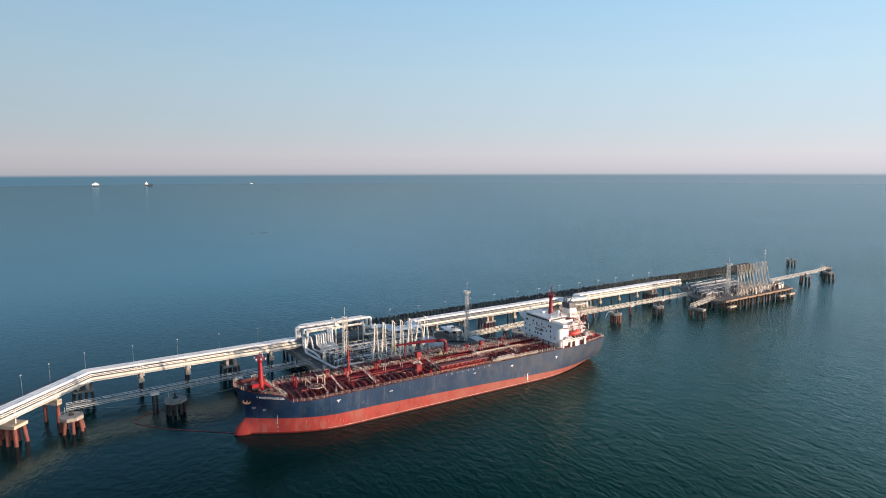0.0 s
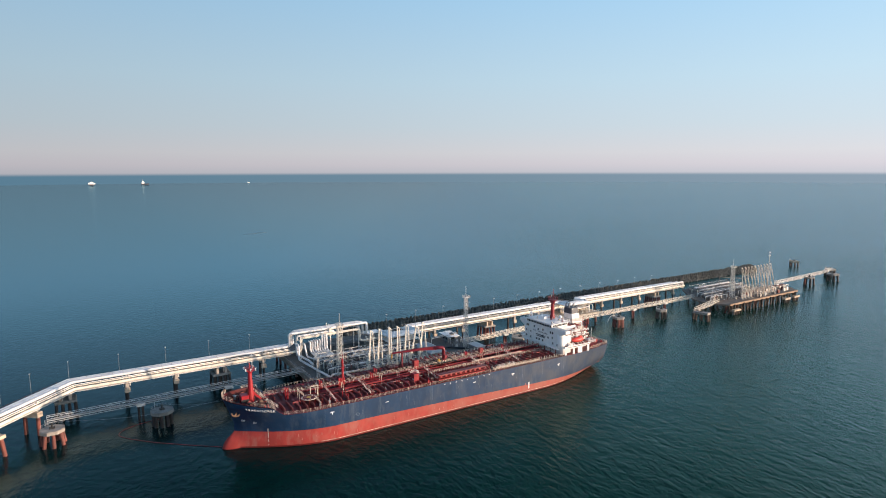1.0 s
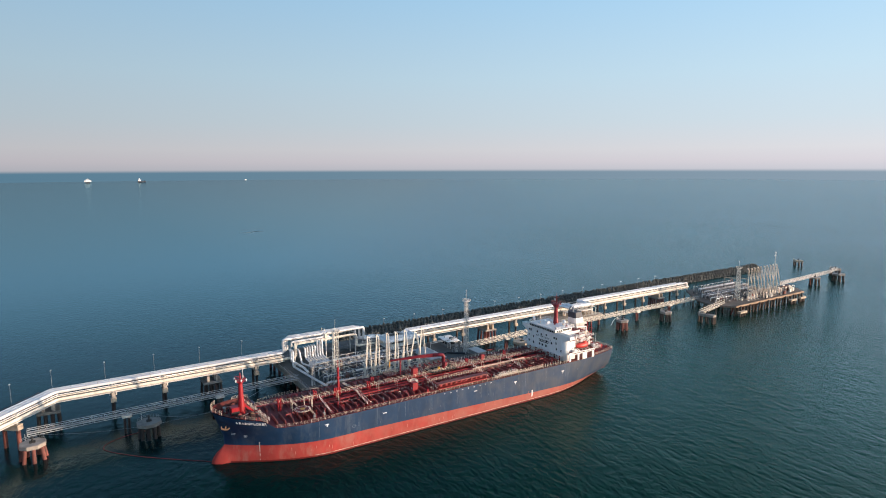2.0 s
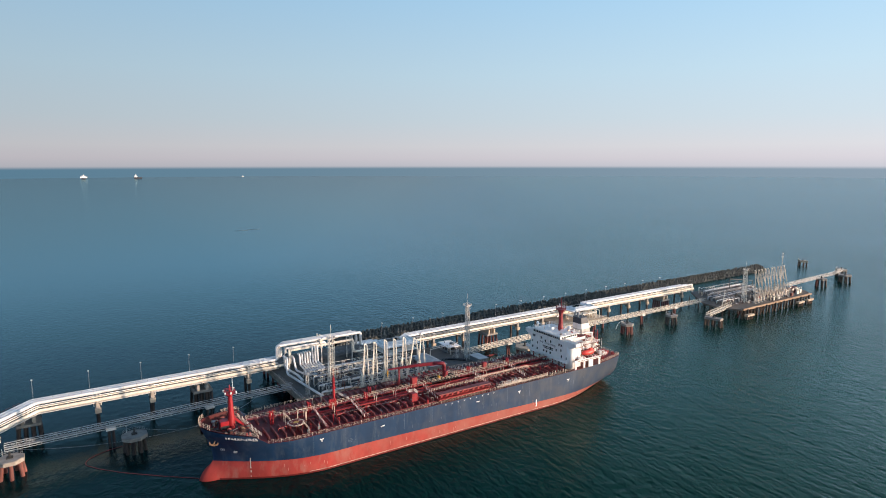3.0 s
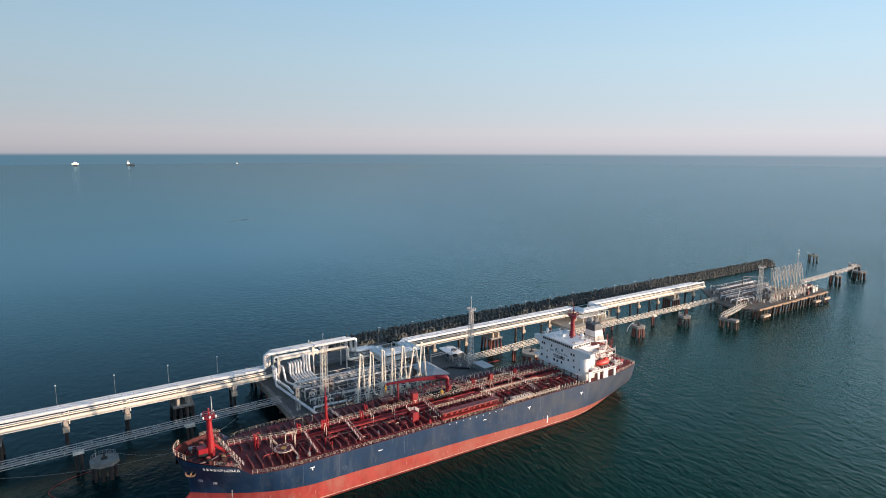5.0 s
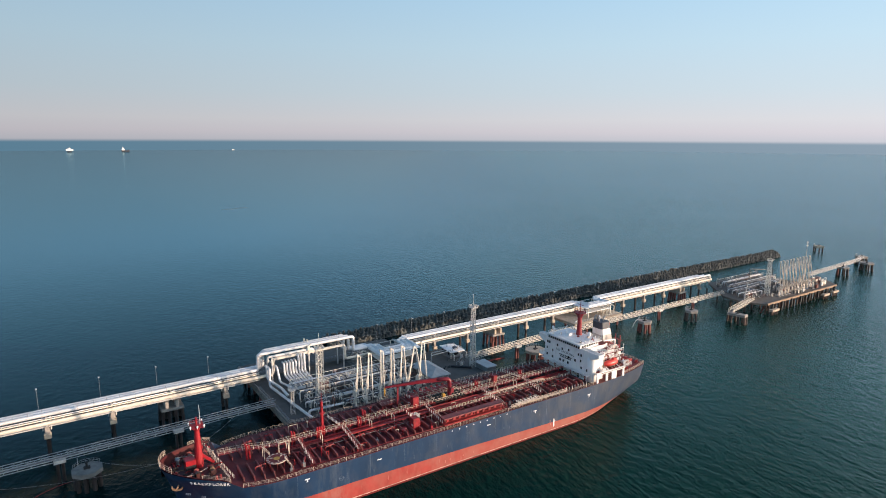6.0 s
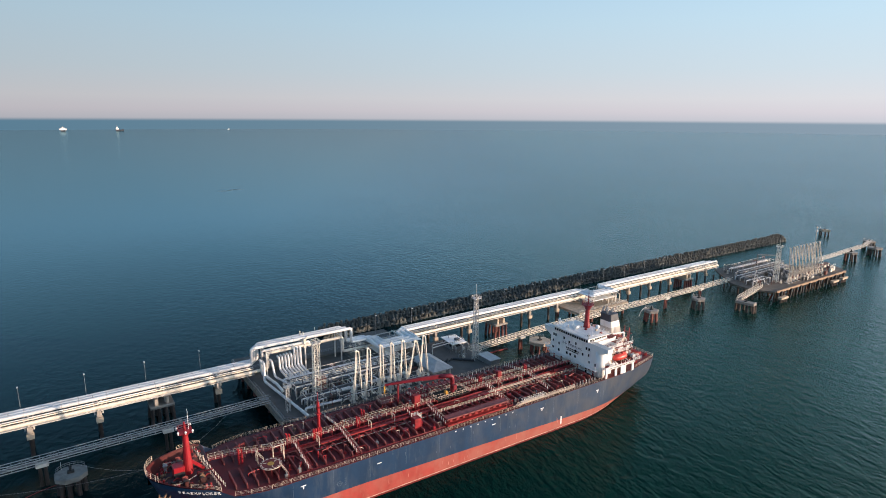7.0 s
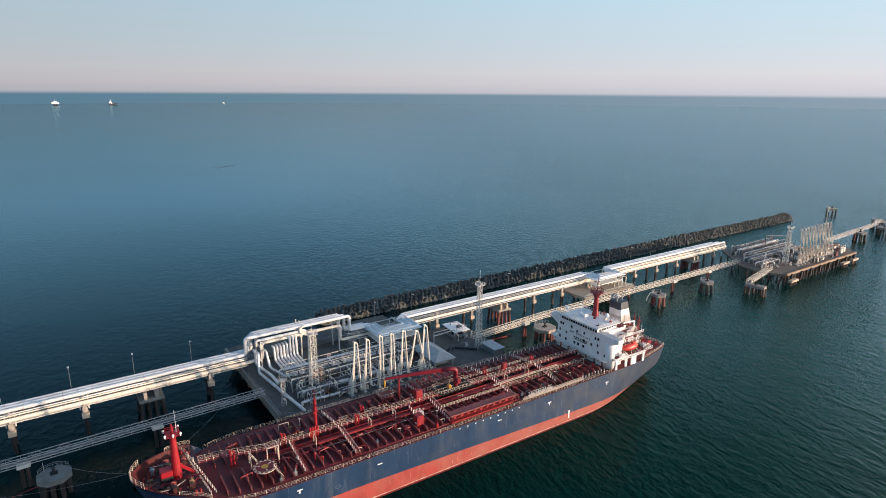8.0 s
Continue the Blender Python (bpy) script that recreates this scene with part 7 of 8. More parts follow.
circ = [(-42.4 + 1.5 * math.cos(2 * math.pi * i / 10), 35.8 + 1.5 * math.sin(2 * math.pi * i / 10), 16.2) for i in range(11)]
part("basket", Mesh().rail(circ, 1.1, 1.0, 0.09, 2).prism([(x, y) for x, y, z in circ[:-1]], 16.1, 16.2), STEEL_PALE, t)
lone("stop_rail", Mesh().tube([(-34.5, 31.6, SLAB_Z), (-34.5, 31.6, 10.6), (-31.5, 31.4, 10.6), (-31.5, 31.4, SLAB_Z)], 0.14, 8, 0.4), STEEL_PALE, "pale pipe hoop on the loading deck", "rail", base=BERTH)


# thin pipe hoops, hose racks and instrument stands crowding the loading deck
random.seed(77)
for k in range(165):
    u, v = random.uniform(-36, 13), random.choice((random.uniform(30.5, 36), random.uniform(39, 43.5), random.uniform(46.5, 56)))
    h, w = random.uniform(1.2, 5.0), random.uniform(0.8, 3.4)
    along = random.random() < 0.6
    du, dv = (w, 0) if along else (0, w * 0.8)
    m = Mesh().tube([(u, v, SLAB_Z), (u, v, SLAB_Z + h), (u + du, v + dv, SLAB_Z + h), (u + du, v + dv, SLAB_Z)], random.uniform(0.06, 0.13), 6, 0.3, 2)
    if k % 3 == 0:
        m.beam((u + du * 0.5, v + dv * 0.5, SLAB_Z + h), (u + du * 0.5, v + dv * 0.5, SLAB_Z), 0.1).beam((u, v, SLAB_Z + h * 0.5), (u + du, v + dv, SLAB_Z + h * 0.5), 0.09)
    lone("pipe_hoop", m, random.choice((PIPE_WHITE, PIPE_CREAM, PIPE_CREAM, STEEL_PALE, STEEL_DARK, STEEL_DARK, PILE, RUST)), "thin pipe hoop standing on the loading deck", "pipe", "thin pipe hoops", base=BERTH)


# ---- loading arms ----
def loading_arm(u, v, z0, apex, spread, label, group, mat=ARM_WHITE, lean=0.0, fat=1.0):
    t = thing("marine_loader", (u, v, z0), label, "loading arm", group, base=BERTH)
    part("riser", Mesh().cone((u, v, z0), (u, v, z0 + 5.5), 0.5 * fat, 0.42 * fat, 10).cone((u, v, z0 + 5.5), (u, v, z0 + 6.3), 0.62, 0.62, 10), mat, t)
    part("base_plate", Mesh().box(u - 0.9, v - 0.9, z0, u + 0.9, v + 0.9, z0 + 0.35, 0.06), STEEL, t)
    top = Vector((u + lean, v - 0.4, apex))
    foot = Vector((u, v - 0.5, z0 + 4.6))
    m = Mesh().tube([foot, top], 0.2 * fat, 8)
    off = Vector((0.6, 0.45, 0)) * fat
    m.tube([foot + off, top + off * 0.75 - Vector((0, 0, 0.8))], 0.15, 6)
    for k in range(9):
        f = 0.05 + 0.105 * k
        m.beam(foot.lerp(top, f), foot.lerp(top, f) + off, 0.1)
    part("inboard_arm", m, mat, t)
    low = Vector((u + spread, v - 0.9, z0 + 3.6))
    arch = top + Vector((1.0 if spread > 0 else -1.0, -0.2, -0.5))
    m = Mesh().tube([top, arch, low], 0.2 * fat, 8, 0.5).tube([top.lerp(low, 0.12) + Vector((0.35, 0.3, 0)), low + Vector((-0.5, 0.3, 3.0))], 0.11, 6)
    for k in range(6):
        f = 0.2 + 0.11 * k
        m.beam(top.lerp(low, f), top.lerp(low, f) + Vector((-0.12, 0.35, 0)), 0.1)
    part("outboard_arm", m, mat, t)
    part("apex_swivel", Mesh().cone(top - Vector((0, 0.5, 0)), top + Vector((0, 0.5, 0)), 0.42 * fat, 0.42 * fat, 10), mat, t)
    part("triple_swivel", Mesh().tube([low, low + Vector((0.3, 0, -1.3)), low + Vector((1.1, 0, -1.5)), low + Vector((1.2, 0, -0.8))], 0.28, 8, 0.4).cone(low + Vector((0, -0.3, 0)), low + Vector((0, 0.4, 0)), 0.45, 0.45, 10), mat, t)
    part("counterweight", Mesh().box(u - 0.6, v + 0.2, z0 + 3.8, u + 0.6, v + 1.3, z0 + 5.6, 0.15).beam((u, v + 0.7, z0 + 5.4), (u + lean * 0.4, v, z0 + 10.5), 0.2).beam((u + 0.4, v + 0.6, z0 + 5.4), (u + 0.9, v - 0.2, z0 + 9.0), 0.16), mat, t)
    part("control_box", Mesh().box(u + 0.6, v - 0.6, z0 + 1.2, u + 1.3, v + 0.2, z0 + 2.6, 0.05), WALL_PALE if group.startswith("near") else STEEL, t)
    part("side_pipe", Mesh().tube([(u - 0.9, v + 1.6, z0 + 0.8), (u - 0.9, v + 0.3, z0 + 0.8), (u - 0.6, v + 0.1, z0 + 2.6), (u, v, z0 + 3.4)], 0.26, 8, 0.5), mat, t)
    return t


for u, v, sp, le, ap in ((-20.9, 29.0, 2.7, 1.0, 26.6), (-16.3, 29.0, 2.1, 0.8, 26.6), (-10.5, 29.0, 1.2, 0.0, 26.7), (-6.2, 29.0, 1.5, 0.1, 26.5),
                         (-2.2, 29.0, 2.6, 0.8, 26.5), (1.4, 29.0, 6.2, 2.6, 25.2), (6.3, 29.0, 3.4, 1.3, 26.5)):
    loading_arm(u, v, SLAB_Z, ap, sp, "pale painted folded loading arm standing on the platform edge", "near loading arms", lean=le)


# ---- lattice light masts ----
def light_mast(u, v, z0, top, w0, w1, label, mat=STEEL_PALE):
    t = thing("light_mast", (u, v, z0), label, "light mast", "lattice light masts", base=BERTH)
    n = max(6, int((top - z0) / 2.0))
    corner = lambda k, z: (u + (w0 + (w1 - w0) * (z - z0) / (top - z0)) / 2 * (1, 1, -1, -1)[k], v + (w0 + (w1 - w0) * (z - z0) / (top - z0)) / 2 * (1, -1, -1, 1)[k], z)
    for k in range(4):
        part("leg", Mesh().beam(corner(k, z0), corner(k, top), 0.24), mat, t)
    m = Mesh()
    for i in range(n):
        za, zb = lerp(z0, top, i / n), lerp(z0, top, (i + 1) / n)
        for k in range(4):
            m.beam(corner(k, za), corner((k + 1) % 4, zb), 0.13)
            m.beam(corner(k, zb), corner((k + 1) % 4, zb), 0.13)
    part("bracing", m, mat, t)
    part("top_platform", Mesh().box(u - 1.5, v - 1.5, top, u + 1.5, v + 1.5, top + 0.12).rail([(u - 1.4, v - 1.4, top), (u + 1.4, v - 1.4, top), (u + 1.4, v + 1.4, top), (u - 1.4, v + 1.4, top), (u - 1.4, v - 1.4, top)], 1.1, 1.4, 0.09, 2), mat, t)
    for s in (-1.0, 1.0):
        part("floodlight", Mesh().box(u + s - 0.4, v - 1.9, top + 0.6, u + s + 0.4, v - 1.4, top + 1.2, 0.06), STEEL, t)
    part("whip", Mesh().cone((u, v, top), (u, v, top + 6.0), 0.08, 0.05, 5), mat, t)
    return t


light_mast(-30.2, 39.6, SLAB_Z, 28.0, 2.4, 1.9, "tall pale lattice light mast on the loading platform", ARM_WHITE)
light_mast(38.6, 36.6, SLAB_Z, 33.6, 1.9, 1.3, "tall pale lattice light mast at the end of the loading platform", STEEL_PALE)
light_mast(267.0, 30.2, SLAB_Z, 29.5, 2.4, 1.6, "tall pale lattice light mast on the far platform", ARM_WHITE)
lone("slim_mast", Mesh().cone((319, 33, SLAB_Z), (319, 33, 37), 0.35, 0.15, 8).box(318, 32.6, 33.5, 320, 33.4, 33.9).box(318.3, 32.7, 35.8, 319.7, 33.3, 36.2), STEEL_PALE, "slim grey mast behind the far loading arms", "light mast", base=BERTH)

# ---- shelter, control hut, cabins ----
t = thing("shelter", (18.5, 38.5, SLAB_Z), "open shelter with a broad grey hipped roof", "shelter", base=BERTH)
for x in (13.6, 21.6):
    for y in (30.6, 38.5, 46.0):
        part("post", Mesh().beam((x, y, SLAB_Z), (x, y, 10.2), 0.3), STEEL_PALE, t)
part("roof", Mesh().add([(12.8, 29.4, 10.0), (22.2, 29.4, 10.0), (22.2, 46.8, 10.0), (12.8, 46.8, 10.0), (17.5, 33.5, 12.4), (17.5, 43.0, 12.4), (12.8, 29.4, 9.6), (22.2, 29.4, 9.6), (22.2, 46.8, 9.6), (12.8, 46.8, 9.6)],
                        [(0, 1, 4), (1, 2, 5, 4), (2, 3, 5), (3, 0, 4, 5), (0, 6, 7, 1), (1, 7, 8, 2), (2, 8, 9, 3), (3, 9, 6, 0), (9, 8, 7, 6)]), ROOF_GREY, t, "grey sheet roof")
part("wall", Mesh().box(15.0, 32.4, SLAB_Z, 20.8, 44.8, 9.6), WALL_PALE, t)
t = thing("control_hut", (39, 52.5, SLAB_Z), "low grey control hut with a pale sloping sheet roof", "hut", base=BERTH)
part("wall", Mesh().box(36.0, 49.5, SLAB_Z, 42.4, 57.0, 10.0), HUT_GREY, t, "weathered grey wall")
part("roof", Mesh().add([(35.2, 48.4, 10.3), (43.0, 48.4, 10.0), (43.0, 57.6, 10.6), (35.2, 57.6, 10.9), (35.2, 48.4, 10.05), (43.0, 48.4, 9.75), (43.0, 57.6, 10.35), (35.2, 57.6, 10.65)],
                        [(0, 1, 2, 3), (7, 6, 5, 4), (0, 4, 5, 1), (1, 5, 6, 2), (2, 6, 7, 3), (3, 7, 4, 0)]), CLADDING, t, "pale sloping sheet roof")
for y in (51.2, 53.6, 56.0):
    part("window", Mesh().box(35.92, y - 0.6, 8.3, 36.0, y + 0.6, 9.5), GLASS_DARK, t)
part("window", Mesh().box(37.8, 49.42, 8.3, 40.2, 49.5, 9.5), GLASS_DARK, t)
for x in (35.8, 39.2, 42.6):
    part("porch_post", Mesh().beam((x, 46.6, SLAB_Z), (x, 46.6, 9.8), 0.24), STEEL_PALE, t)
    part("porch_beam", Mesh().beam((x, 46.5, 9.7), (x, 49.5, 9.9), 0.2), STEEL_PALE, t)
part("roof_pipe", Mesh().tube([(36.4, 48.9, 10.6), (36.4, 48.9, 11.5), (42.0, 49.4, 11.3), (42.0, 52.5, 11.3), (42.0, 52.5, 10.3)], 0.16, 8, 0.4), STEEL_PALE, t)
part("roof_pipe", Mesh().tube([(37.6, 55.0, 10.7), (37.6, 55.0, 12.0), (41.0, 54.0, 11.8), (41.0, 54.0, 10.4)], 0.16, 8, 0.4), STEEL, t)
part("roof_unit", Mesh().box(38.8, 50.6, 10.2, 40.6, 52.4, 11.4, 0.1), STEEL_DARK, t, "grey cooling unit")
random.seed(303)
for k in range(16):
    u, v, h = random.uniform(33.0, 46.0), random.uniform(37.5, 48.5), random.uniform(0.8, 2.6)
    du = random.uniform(0.8, 2.6)
    m = Mesh().tube([(u, v, SLAB_Z), (u, v, SLAB_Z + h), (u + du, v + 0.3, SLAB_Z + h), (u + du, v + 0.3, SLAB_Z)], random.uniform(0.07, 0.13), 6, 0.3, 2)
    if k % 2:
        m.box(u + du * 0.2, v - 0.3, SLAB_Z, u + du * 0.8, v + 0.5, SLAB_Z + h * 0.6, 0.05)
    lone("pipe_stand", m, random.choice((STEEL_PALE, STEEL, STEEL_DARK, BRIDGE_GREY)), "small grey pipe stand beside the control hut", "pipe", "pipe stands", base=BERTH)
lone("pipe_portal", Mesh().tube([(25.0, 48.6, SLAB_Z), (25.0, 48.6, 11.0), (36.0, 49.4, 11.0), (36.0, 49.4, SLAB_Z)], 0.2, 8, 0.4), STEEL_PALE, "pale pipe portal on the loading deck", "pipe", base=BERTH)
lone("pipe_portal", Mesh().tube([(27.5, 52.6, SLAB_Z), (27.5, 52.6, 10.4), (35.0, 52.6, 10.4)], 0.18, 8, 0.4), STEEL_PALE, "pale pipe portal on the loading deck", "pipe", base=BERTH)
t = thing("site_cabin", (42.5, 31.5, SLAB_Z), "blue grey flat roofed cabin at the platform end", "cabin", base=BERTH)
part("wall", Mesh().box(39.6, 27.4, SLAB_Z, 44.2, 35.6, 9.2), STEEL, t)
part("roof", Mesh().box(39.2, 27.0, 9.2, 44.6, 36.0, 9.45, 0.06), ROOF_GREY, t)
random.seed(8)
for k in range(10):
    u, v = 22 + k * 0.9, 41.5 + random.uniform(-0.6, 0.6)
    lone("coiled_hose", Mesh().tube([(u, v - 0.7, 7.25), (u + 0.6, v, 7.3), (u + 1.3, v + 0.6, 7.25)], 0.24, 8, 0.4), TYRE, "black rubber hose lying on the slab", "hose", "hoses on the slab", base=BERTH)
lone("cable_line", Mesh().tube([(-19.5, 64.0, 7.1), (-16, 61.5, 7.1), (-12, 60.2, 7.1), (-8, 58.6, 7.1)], 0.16, 6, 1.0), TYRE, "dark cable lying on the slab", "cable", base=BERTH)
t = thing("parked_trolley", (-21.5, 60.5, SLAB_Z), "small dark trolley standing on the slab", "trolley", base=BERTH)
part("bed", Mesh().box(-23, 59.7, 7.5, -20, 61.3, 8.1, 0.1), BLACK, t)
part("cab", Mesh().box(-21.4, 59.9, 8.1, -20.2, 61.1, 9.3, 0.15), BLACK, t)
for x in (-22.5, -20.5):
    for y in (59.7, 61.3):
        part("wheel", Mesh().cone((x, y - 0.12, 7.4), (x, y + 0.12, 7.4), 0.4, 0.4, 10), TYRE, t)

# concrete platform under the far flat loop
t = thing("loop_platform", (140, 62, 0), "concrete platform under the far pipe loop", "platform", base=BERTH)
part("slab", Mesh().box(120, 54.5, 5.6, 158, 74.5, SLAB_Z), CONCRETE_PALE, t)
for u in (122, 131, 140, 149, 156):
    for v in (56, 72):
        part("column", Mesh().cone((u, v, -3), (u, v, 5.7), 0.6, 0.6, 8), PILE, t)
part("loop_rail", Mesh().rail([(120.4, 54.9, SLAB_Z), (157.6, 54.9, SLAB_Z)], 1.1, 2.0, 0.09, 2), PIPE_CREAM, t)
for u in (146, 149, 152, 155):
    part("hoop", Mesh().tube([(u, 58.0, SLAB_Z), (u, 58.0, 11.2), (u, 62.0, 11.2), (u, 62.0, SLAB_Z)], 0.25, 8, 0.7), PIPE_CREAM, t)

# ---- far platform with its ten arms ----
far = thing("far_platform", (292, 45, 0), "concrete loading platform on many piles with a rusty front beam", "platform", base=BERTH)
part("slab", Mesh().prism([(246, 19.5), (336, 19.5), (344, 28), (340, 36), (322, 38), (318, 70), (266, 70), (242, 44), (239, 30)], 6.0, SLAB_Z), SLAB_BROWN, far)
part("front_beam", Mesh().box(247, 18.6, 6.1, 335.5, 19.5, 7.3), BEAM_RUST, far, "sunlit rusty orange front beam")
for i in range(24):
    u = 248 + i * 3.8
    part("column", Mesh().cone((u, 20.4, -3), (u, 20.4, 6.05), 0.5, 0.5, 8), PILE_DARK, far)
    part("raking_column", Mesh().cone((u + 1.9 + (1.2 if i % 2 else -1.2), 24.5, -3), (u + 1.9, 22.0, 6.05), 0.5, 0.5, 8), PILE if i % 3 == 0 else PILE_DARK, far)
    if i % 3 == 1:
        part("fender", Mesh().box(u - 0.7, 17.9, 2.4, u + 0.7, 18.6, 6.6, 0.1), TYRE, far, "dark rubber fender on the front beam")
for u in (242, 250, 260, 272):
    for v in (30, 42, 54, 64):
        part("column", Mesh().cone((u + (v - 30) * 0.4, v, -3), (u + (v - 30) * 0.4, v, 5.8), 0.5, 0.5, 8), PILE_DARK, far)
for u, v in ((252, 17.0), (318, 17.5), (332, 18.0)):
    part("fender_frame", Mesh().box(u - 4, v - 1.0, 2.4, u + 4, v + 1.4, 3.6, 0.1), CONCRETE_PALE, far)
    for k in (-3, -1, 1, 3):
        part("column", Mesh().cone((u + k, v, -3), (u + k, v, 2.5), 0.45, 0.45, 8), PILE_DARK, far)
for i in range(10):
    loading_arm(270.7 + i * 4.0, 24.6, SLAB_Z, 29.8, (5.6, 5.0, 6.2)[i % 3], "pale folded loading arm in the row on the far platform", "far loading arms", lean=(-3.1, -2.8)[i % 2], fat=0.75, mat=ARM_TAN)
for u0, u1, v, n in ((246, 268, 36, 5), (250, 310, 44, 6), (262, 316, 52, 5), (266, 314, 60, 5)):
    pipe_rack(u0, u1, v, 9.4, n, 1.1, "rack of dark pipes on the far platform", posts=7, frame_mat=STEEL)
for k in range(7):
    valve_skid(256 + k * 8, 31.5 + (k % 2) * 8, k)
random.seed(91)
for k in range(90):
    u, v = (random.uniform(266, 334), random.uniform(21.5, 36)) if k % 2 else (random.uniform(246, 312), random.uniform(27, 66))
    u = max(u, 246 + max(0, v - 44) * 0.9)
    if v > 36:
        u = min(u, 314)
    h, w = random.uniform(1.0, 4.5), random.uniform(1.0, 3.5)
    m = Mesh().tube([(u, v, SLAB_Z), (u, v, SLAB_Z + h), (u + w, v, SLAB_Z + h), (u + w, v, SLAB_Z)], random.uniform(0.1, 0.22), 6, 0.3, 2)
    if k % 2:
        m.box(u + 0.2, v - 0.5, SLAB_Z, u + w * 0.8, v + 0.5, SLAB_Z + h * 0.6)
    lone("pipe_hoop", m, random.choice((PILE, STEEL_DARK, STEEL_PALE, PIPE_CREAM, STEEL_DARK)), "rusty and pale pipe hoop on the far platform", "pipe", "far pipe hoops", base=BERTH)
lone("tall_portal", Mesh().beam((292, 56, SLAB_Z), (292, 56, 16.5), 0.4).beam((323, 56, SLAB_Z), (323, 56, 12.0), 0.4).beam((292, 56, 16.4), (323, 56, 12.0), 0.4), BLACK, "dark tall pipe portal on the far platform", "frame", base=BERTH)
lone("lean_pipe", Mesh().cone((246, 33, SLAB_Z), (248.5, 33, 17), 0.35, 0.25, 8), STEEL_PALE, "pale leaning post on the far platform", "post", base=BERTH)
for k in range(4):
    t = thing("store_box", (326 + k * 4.5, 33, SLAB_Z), "weathered equipment box on the far platform", "box", "far boxes", base=BERTH)
    part("body", Mesh().box(324.6 + k * 4.5, 31.5, SLAB_Z, 327.6 + k * 4.5, 34.5, 8.6 + 0.5 * (k % 2), 0.1), WALL_PALE, t)
    part("lid", Mesh().box(324.4 + k * 4.5, 31.3, 8.6 + 0.5 * (k % 2), 327.8 + k * 4.5, 34.7, 8.75 + 0.5 * (k % 2)), PILE, t)

# ---- breakwater of armour units: tetrapods laid in rows, one leg up ----
random.seed(33)
breakwater = thing("breakwater", (0, 114.5, 0), "long low breakwater of piled grey concrete armour units", "breakwater", base=BERTH)
arm_dirs = [Vector((0, 0, 1)), Vector((0.943, 0, -0.333)), Vector((-0.471, 0.816, -0.333)), Vector((-0.471, -0.816, -0.333))]


def armour_unit(m, c, s, spin, tip, way):
    rot = (Matrix.Rotation(way, 3, "Z") @ Matrix.Rotation(tip, 3, "X") @ Matrix.Rotation(spin, 3, "Z"))
    for d in arm_dirs:
        m.cone(c, c + rot @ d * s, 0.40 * s, 0.25 * s, 6)
    return m


core = Mesh()
core_ring = [(-1, -1.0), (-0.55, 1.7), (0.55, 1.7), (1, -1.0)]
cv, n = [], 60
for i in range(n + 1):
    u = lerp(3, 438, i / n)
    for a, z in core_ring:
        cv.append((u, 114.5 + a * 5.4, z))
core.add(cv, [(i * 4 + k, i * 4 + k + 1, i * 4 + k + 5, i * 4 + k + 4) for i in range(n) for k in range(3)])
part("rubble_core", core, TETRA, breakwater, "dark rubble core")
moulds, rest, laid = [], Mesh(), 0
for i in range(190):
    for row, (dv, z) in enumerate(((-5.0, 0.2), (-3.0, 2.0), (-1.0, 3.3), (1.0, 3.5), (3.0, 2.1), (5.0, 0.2))):
        u = 3.5 + 2.3 * i + 1.15 * (row % 2) + random.uniform(-0.5, 0.5)
        c = Vector((u, 114.5 + dv + random.uniform(-0.4, 0.4), z + random.uniform(-0.35, 0.45)))
        s, spin, tip, way = random.uniform(1.9, 2.5), random.uniform(0, 6.28), abs(random.gauss(0.0, 0.36)), random.uniform(0, 6.28)
        if laid < 300:
            if len(moulds) < 24:
                ob = part("armour_unit", armour_unit(Mesh(), Vector((0, 114.5, 0)), s, spin, tip, way), TETRA, breakwater)
                moulds.append(ob)
                ob.location = c - Vector((0, 114.5, 0))
            else:
                alike("armour_unit", moulds[laid % 24], breakwater, c - Vector((0, 114.5, 0)))
            laid += 1
        else:
            armour_unit(rest, c, s, spin, tip, way)
tagged(part("armour_layer", rest, TETRA, breakwater, "far stretch of grey concrete armour units"), kind="stuff")

# ---- floating boom and mooring lines ----
lone("oil_boom", Mesh().tube([(-107, 41, 0.1), (-114, 40.2, 0.1), (-119, 38, 0.1), (-122, 35.5, 0.1), (-122.8, 32, 0.1), (-119.5, 27, 0.1), (-112, 19, 0.1), (-101, 9.5, 0.1), (-91.5, 2.0, 0.1)], 0.1, 6, 3.0, 5), BOOM_RED,
     "thin red floating oil boom round the bow", "boom")
lone("oil_boom", Mesh().tube([(56.5, 53.0, 0.1), (62, 52.9, 0.15), (67.5, 52.6, 0.1)], 0.4, 6, 1.0), BOOM_RED, "red float lying between platform and footbridge", "boom")
for a, b, sag in (((-87, 6, 16.2), (-106.4, 36.0, 8.0), 1.5), ((-86, 7, 16.2), (-142.5, 38.8, 8.0), 2.5), ((-80, 12, 15.8), (-60, 45.5, 7.4), 1.0)):
    a, b = Vector(a), Vector(b)
    pts = [a.lerp(b, i / 10) - Vector((0, 0, sag * 4 * (i / 10) * (1 - i / 10))) for i in range(11)]
    lone("mooring_line", Mesh().tube(pts, 0.032, 5), STEEL, "thin grey mooring line from ship to dolphin", "rope", "mooring lines")
lone("hanging_hose", Mesh().tube([(157.5, 40.6, 6.3), (156.2, 41.0, 7.6), (153.2, 41.0, 7.2), (151.3, 41.0, 5.2), (150.7, 41.0, 3.6)], 0.14, 6, 1.2), STEEL_PALE, "pale hose hanging beside a dolphin", "hose", base=BERTH)


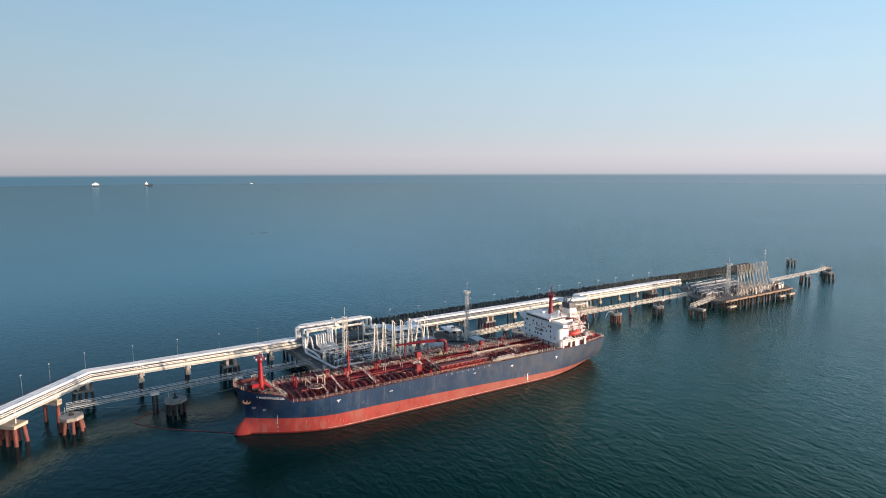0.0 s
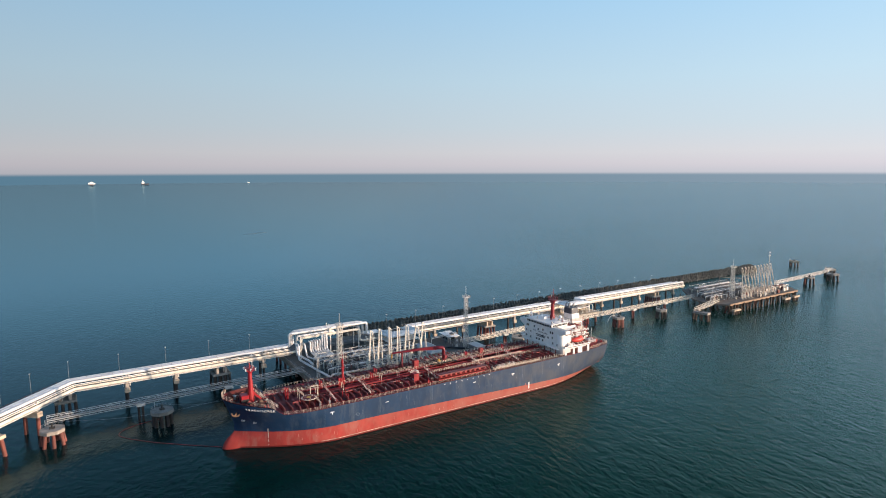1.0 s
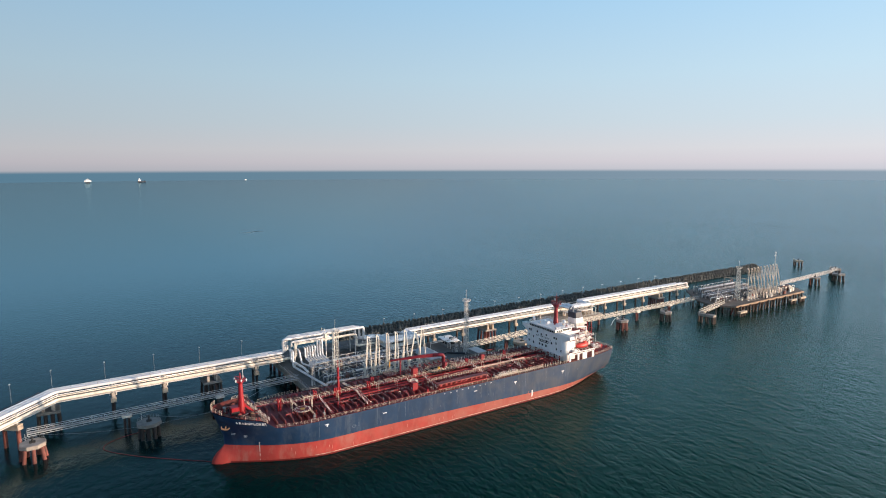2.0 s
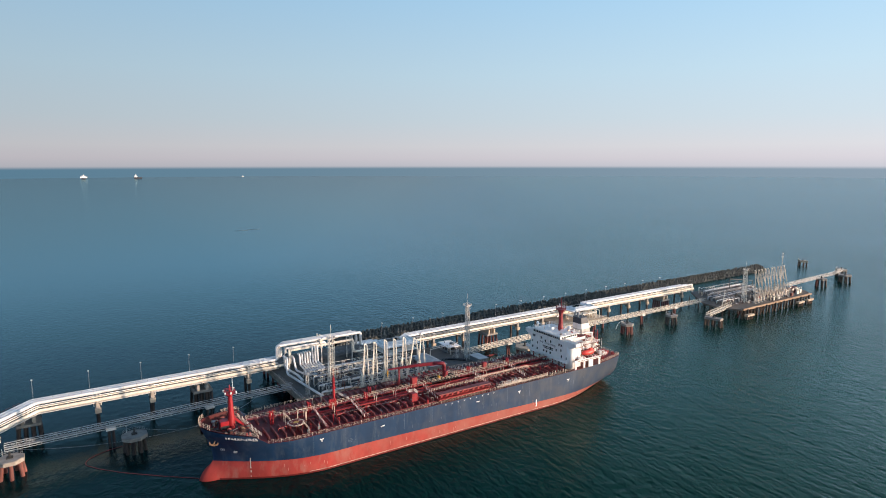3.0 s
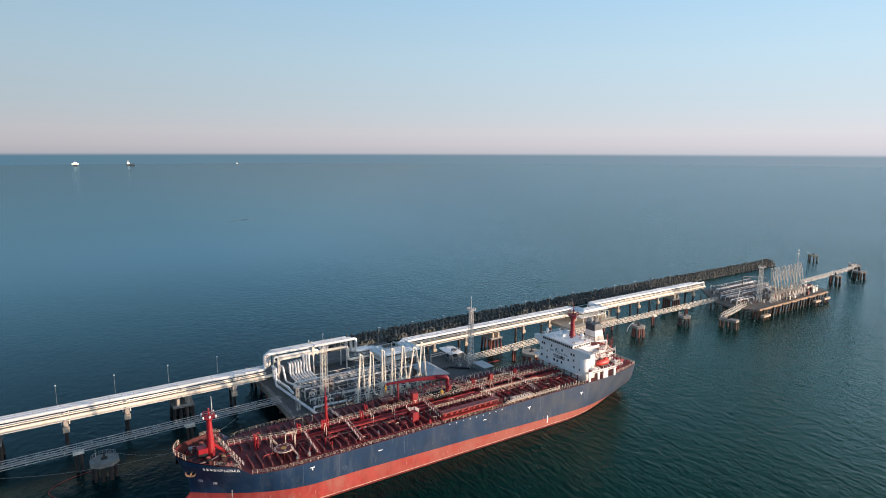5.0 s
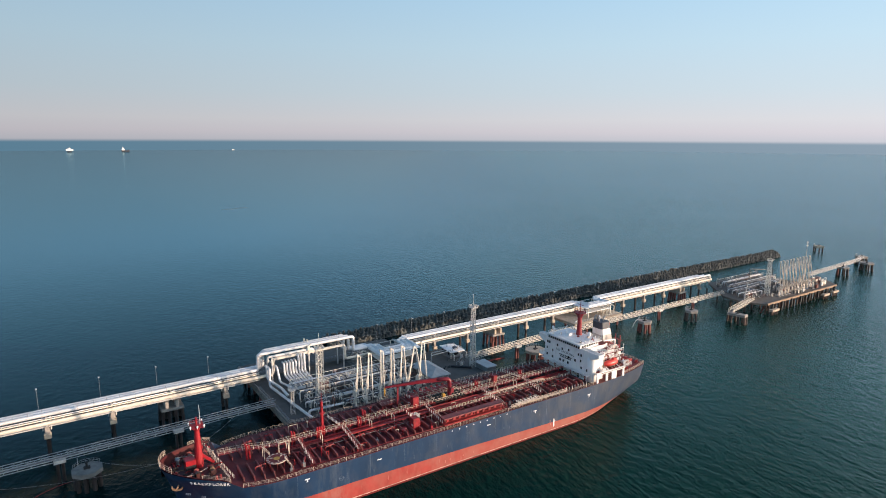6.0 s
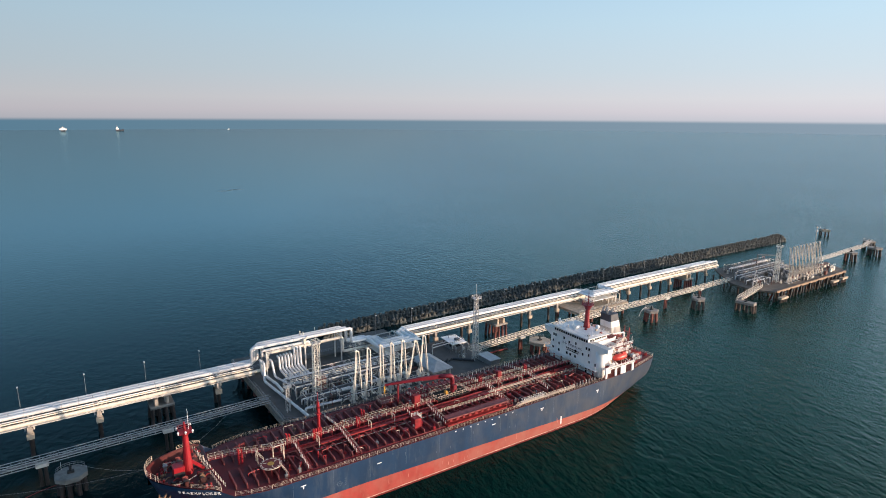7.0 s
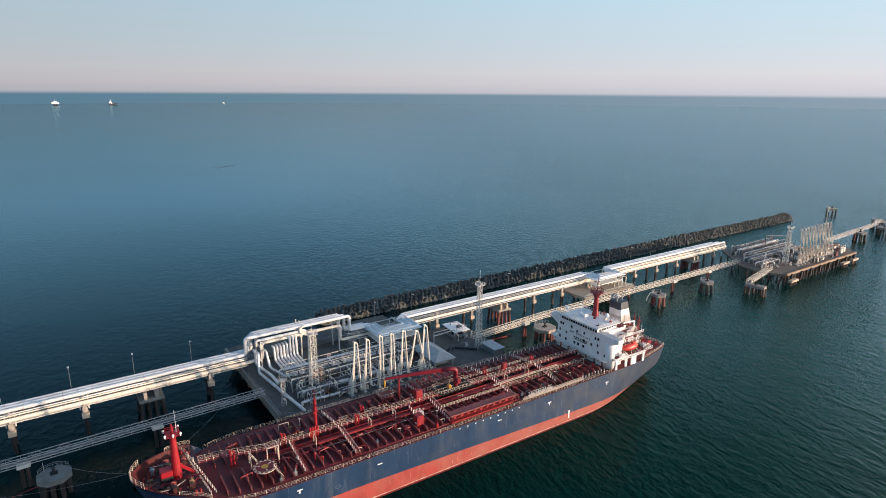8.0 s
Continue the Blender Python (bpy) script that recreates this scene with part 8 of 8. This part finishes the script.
# ---- ships lying far out ----
def far_ship(x, y, length, beam, house, label, dark):
    """house: from and to along the ship, and its foot and top."""
    t = thing("anchored_ship", (x, y, 0), label, "ship", "ships at anchor")
    L, B = length / 2, beam / 2
    ring = [(-L, -B * 0.8), (L * 0.75, -B), (L, 0), (L * 0.75, B), (-L, B * 0.8)]
    part("hull", Mesh().prism([(x + a, y + c) for a, c in ring], -1, 9), dark, t, "dark hull")
    a0, a1, z0, z1 = house
    tier = Mesh().box(x + a0, y - B * 0.8, z0, x + a1, y + B * 0.8, lerp(z0, z1, 0.6), 0.5)
    tier.box(x + lerp(a0, a1, 0.25), y - B * 0.6, lerp(z0, z1, 0.6), x + lerp(a0, a1, 0.75), y + B * 0.6, z1, 0.5)
    part("deckhouse", tier, SHIP_WHITE, t, "white deckhouse in tiers")
    part("forecastle", Mesh().box(x + L * 0.62, y - B * 0.5, 9, x + L * 0.95, y + B * 0.5, 12, 0.5), dark, t)
    part("mast", Mesh().cone((x + lerp(a0, a1, 0.5), y, z1), (x + lerp(a0, a1, 0.5), y, z1 + 9), 1.2, 0.8, 6), SHIP_WHITE, t)
    return t


far_ship(-26, 4500, 26, 22, (-21, 21, 9, 24), "white and dark tanker anchored far out, seen end on", FUNNEL_DARK)
far_ship(306, 4560, 50, 22, (-24, -6, 9, 25), "white and dark tanker anchored far out", FUNNEL_DARK)
t = thing("fishing_boat", (1100, 4850, 0), "tiny white boat far out on the sea", "boat")
part("hull", Mesh().prism([(1093, 4848), (1107, 4848), (1111, 4850), (1107, 4852), (1093, 4852)], -0.5, 3.0), SHIP_WHITE, t)
part("cabin", Mesh().box(1095, 4848.5, 3.0, 1100, 4851.5, 5.5, 0.2), SHIP_WHITE, t)
# a low streak of foam on the open water
random.seed(55)
for k in range(16):
    a = k / 15
    u, v = lerp(95, 126, a) + random.uniform(-2, 2), lerp(737, 749, a) + random.uniform(-5, 5)
    w, d = random.uniform(2.0, 5.5), random.uniform(1.0, 3.0)
    ring = [(u + w * math.cos(q), v + d * math.sin(q) * random.uniform(0.6, 1.2)) for q in [2 * math.pi * i / 9 for i in range(9)]]
    if k == 0:
        streak = thing("foam_streak", (110, 744, 0), "thin pale streak of foam lying on the sea", "foam")
    part("foam_patch", Mesh().prism(ring, -0.05, 0.03), FOAM, streak)
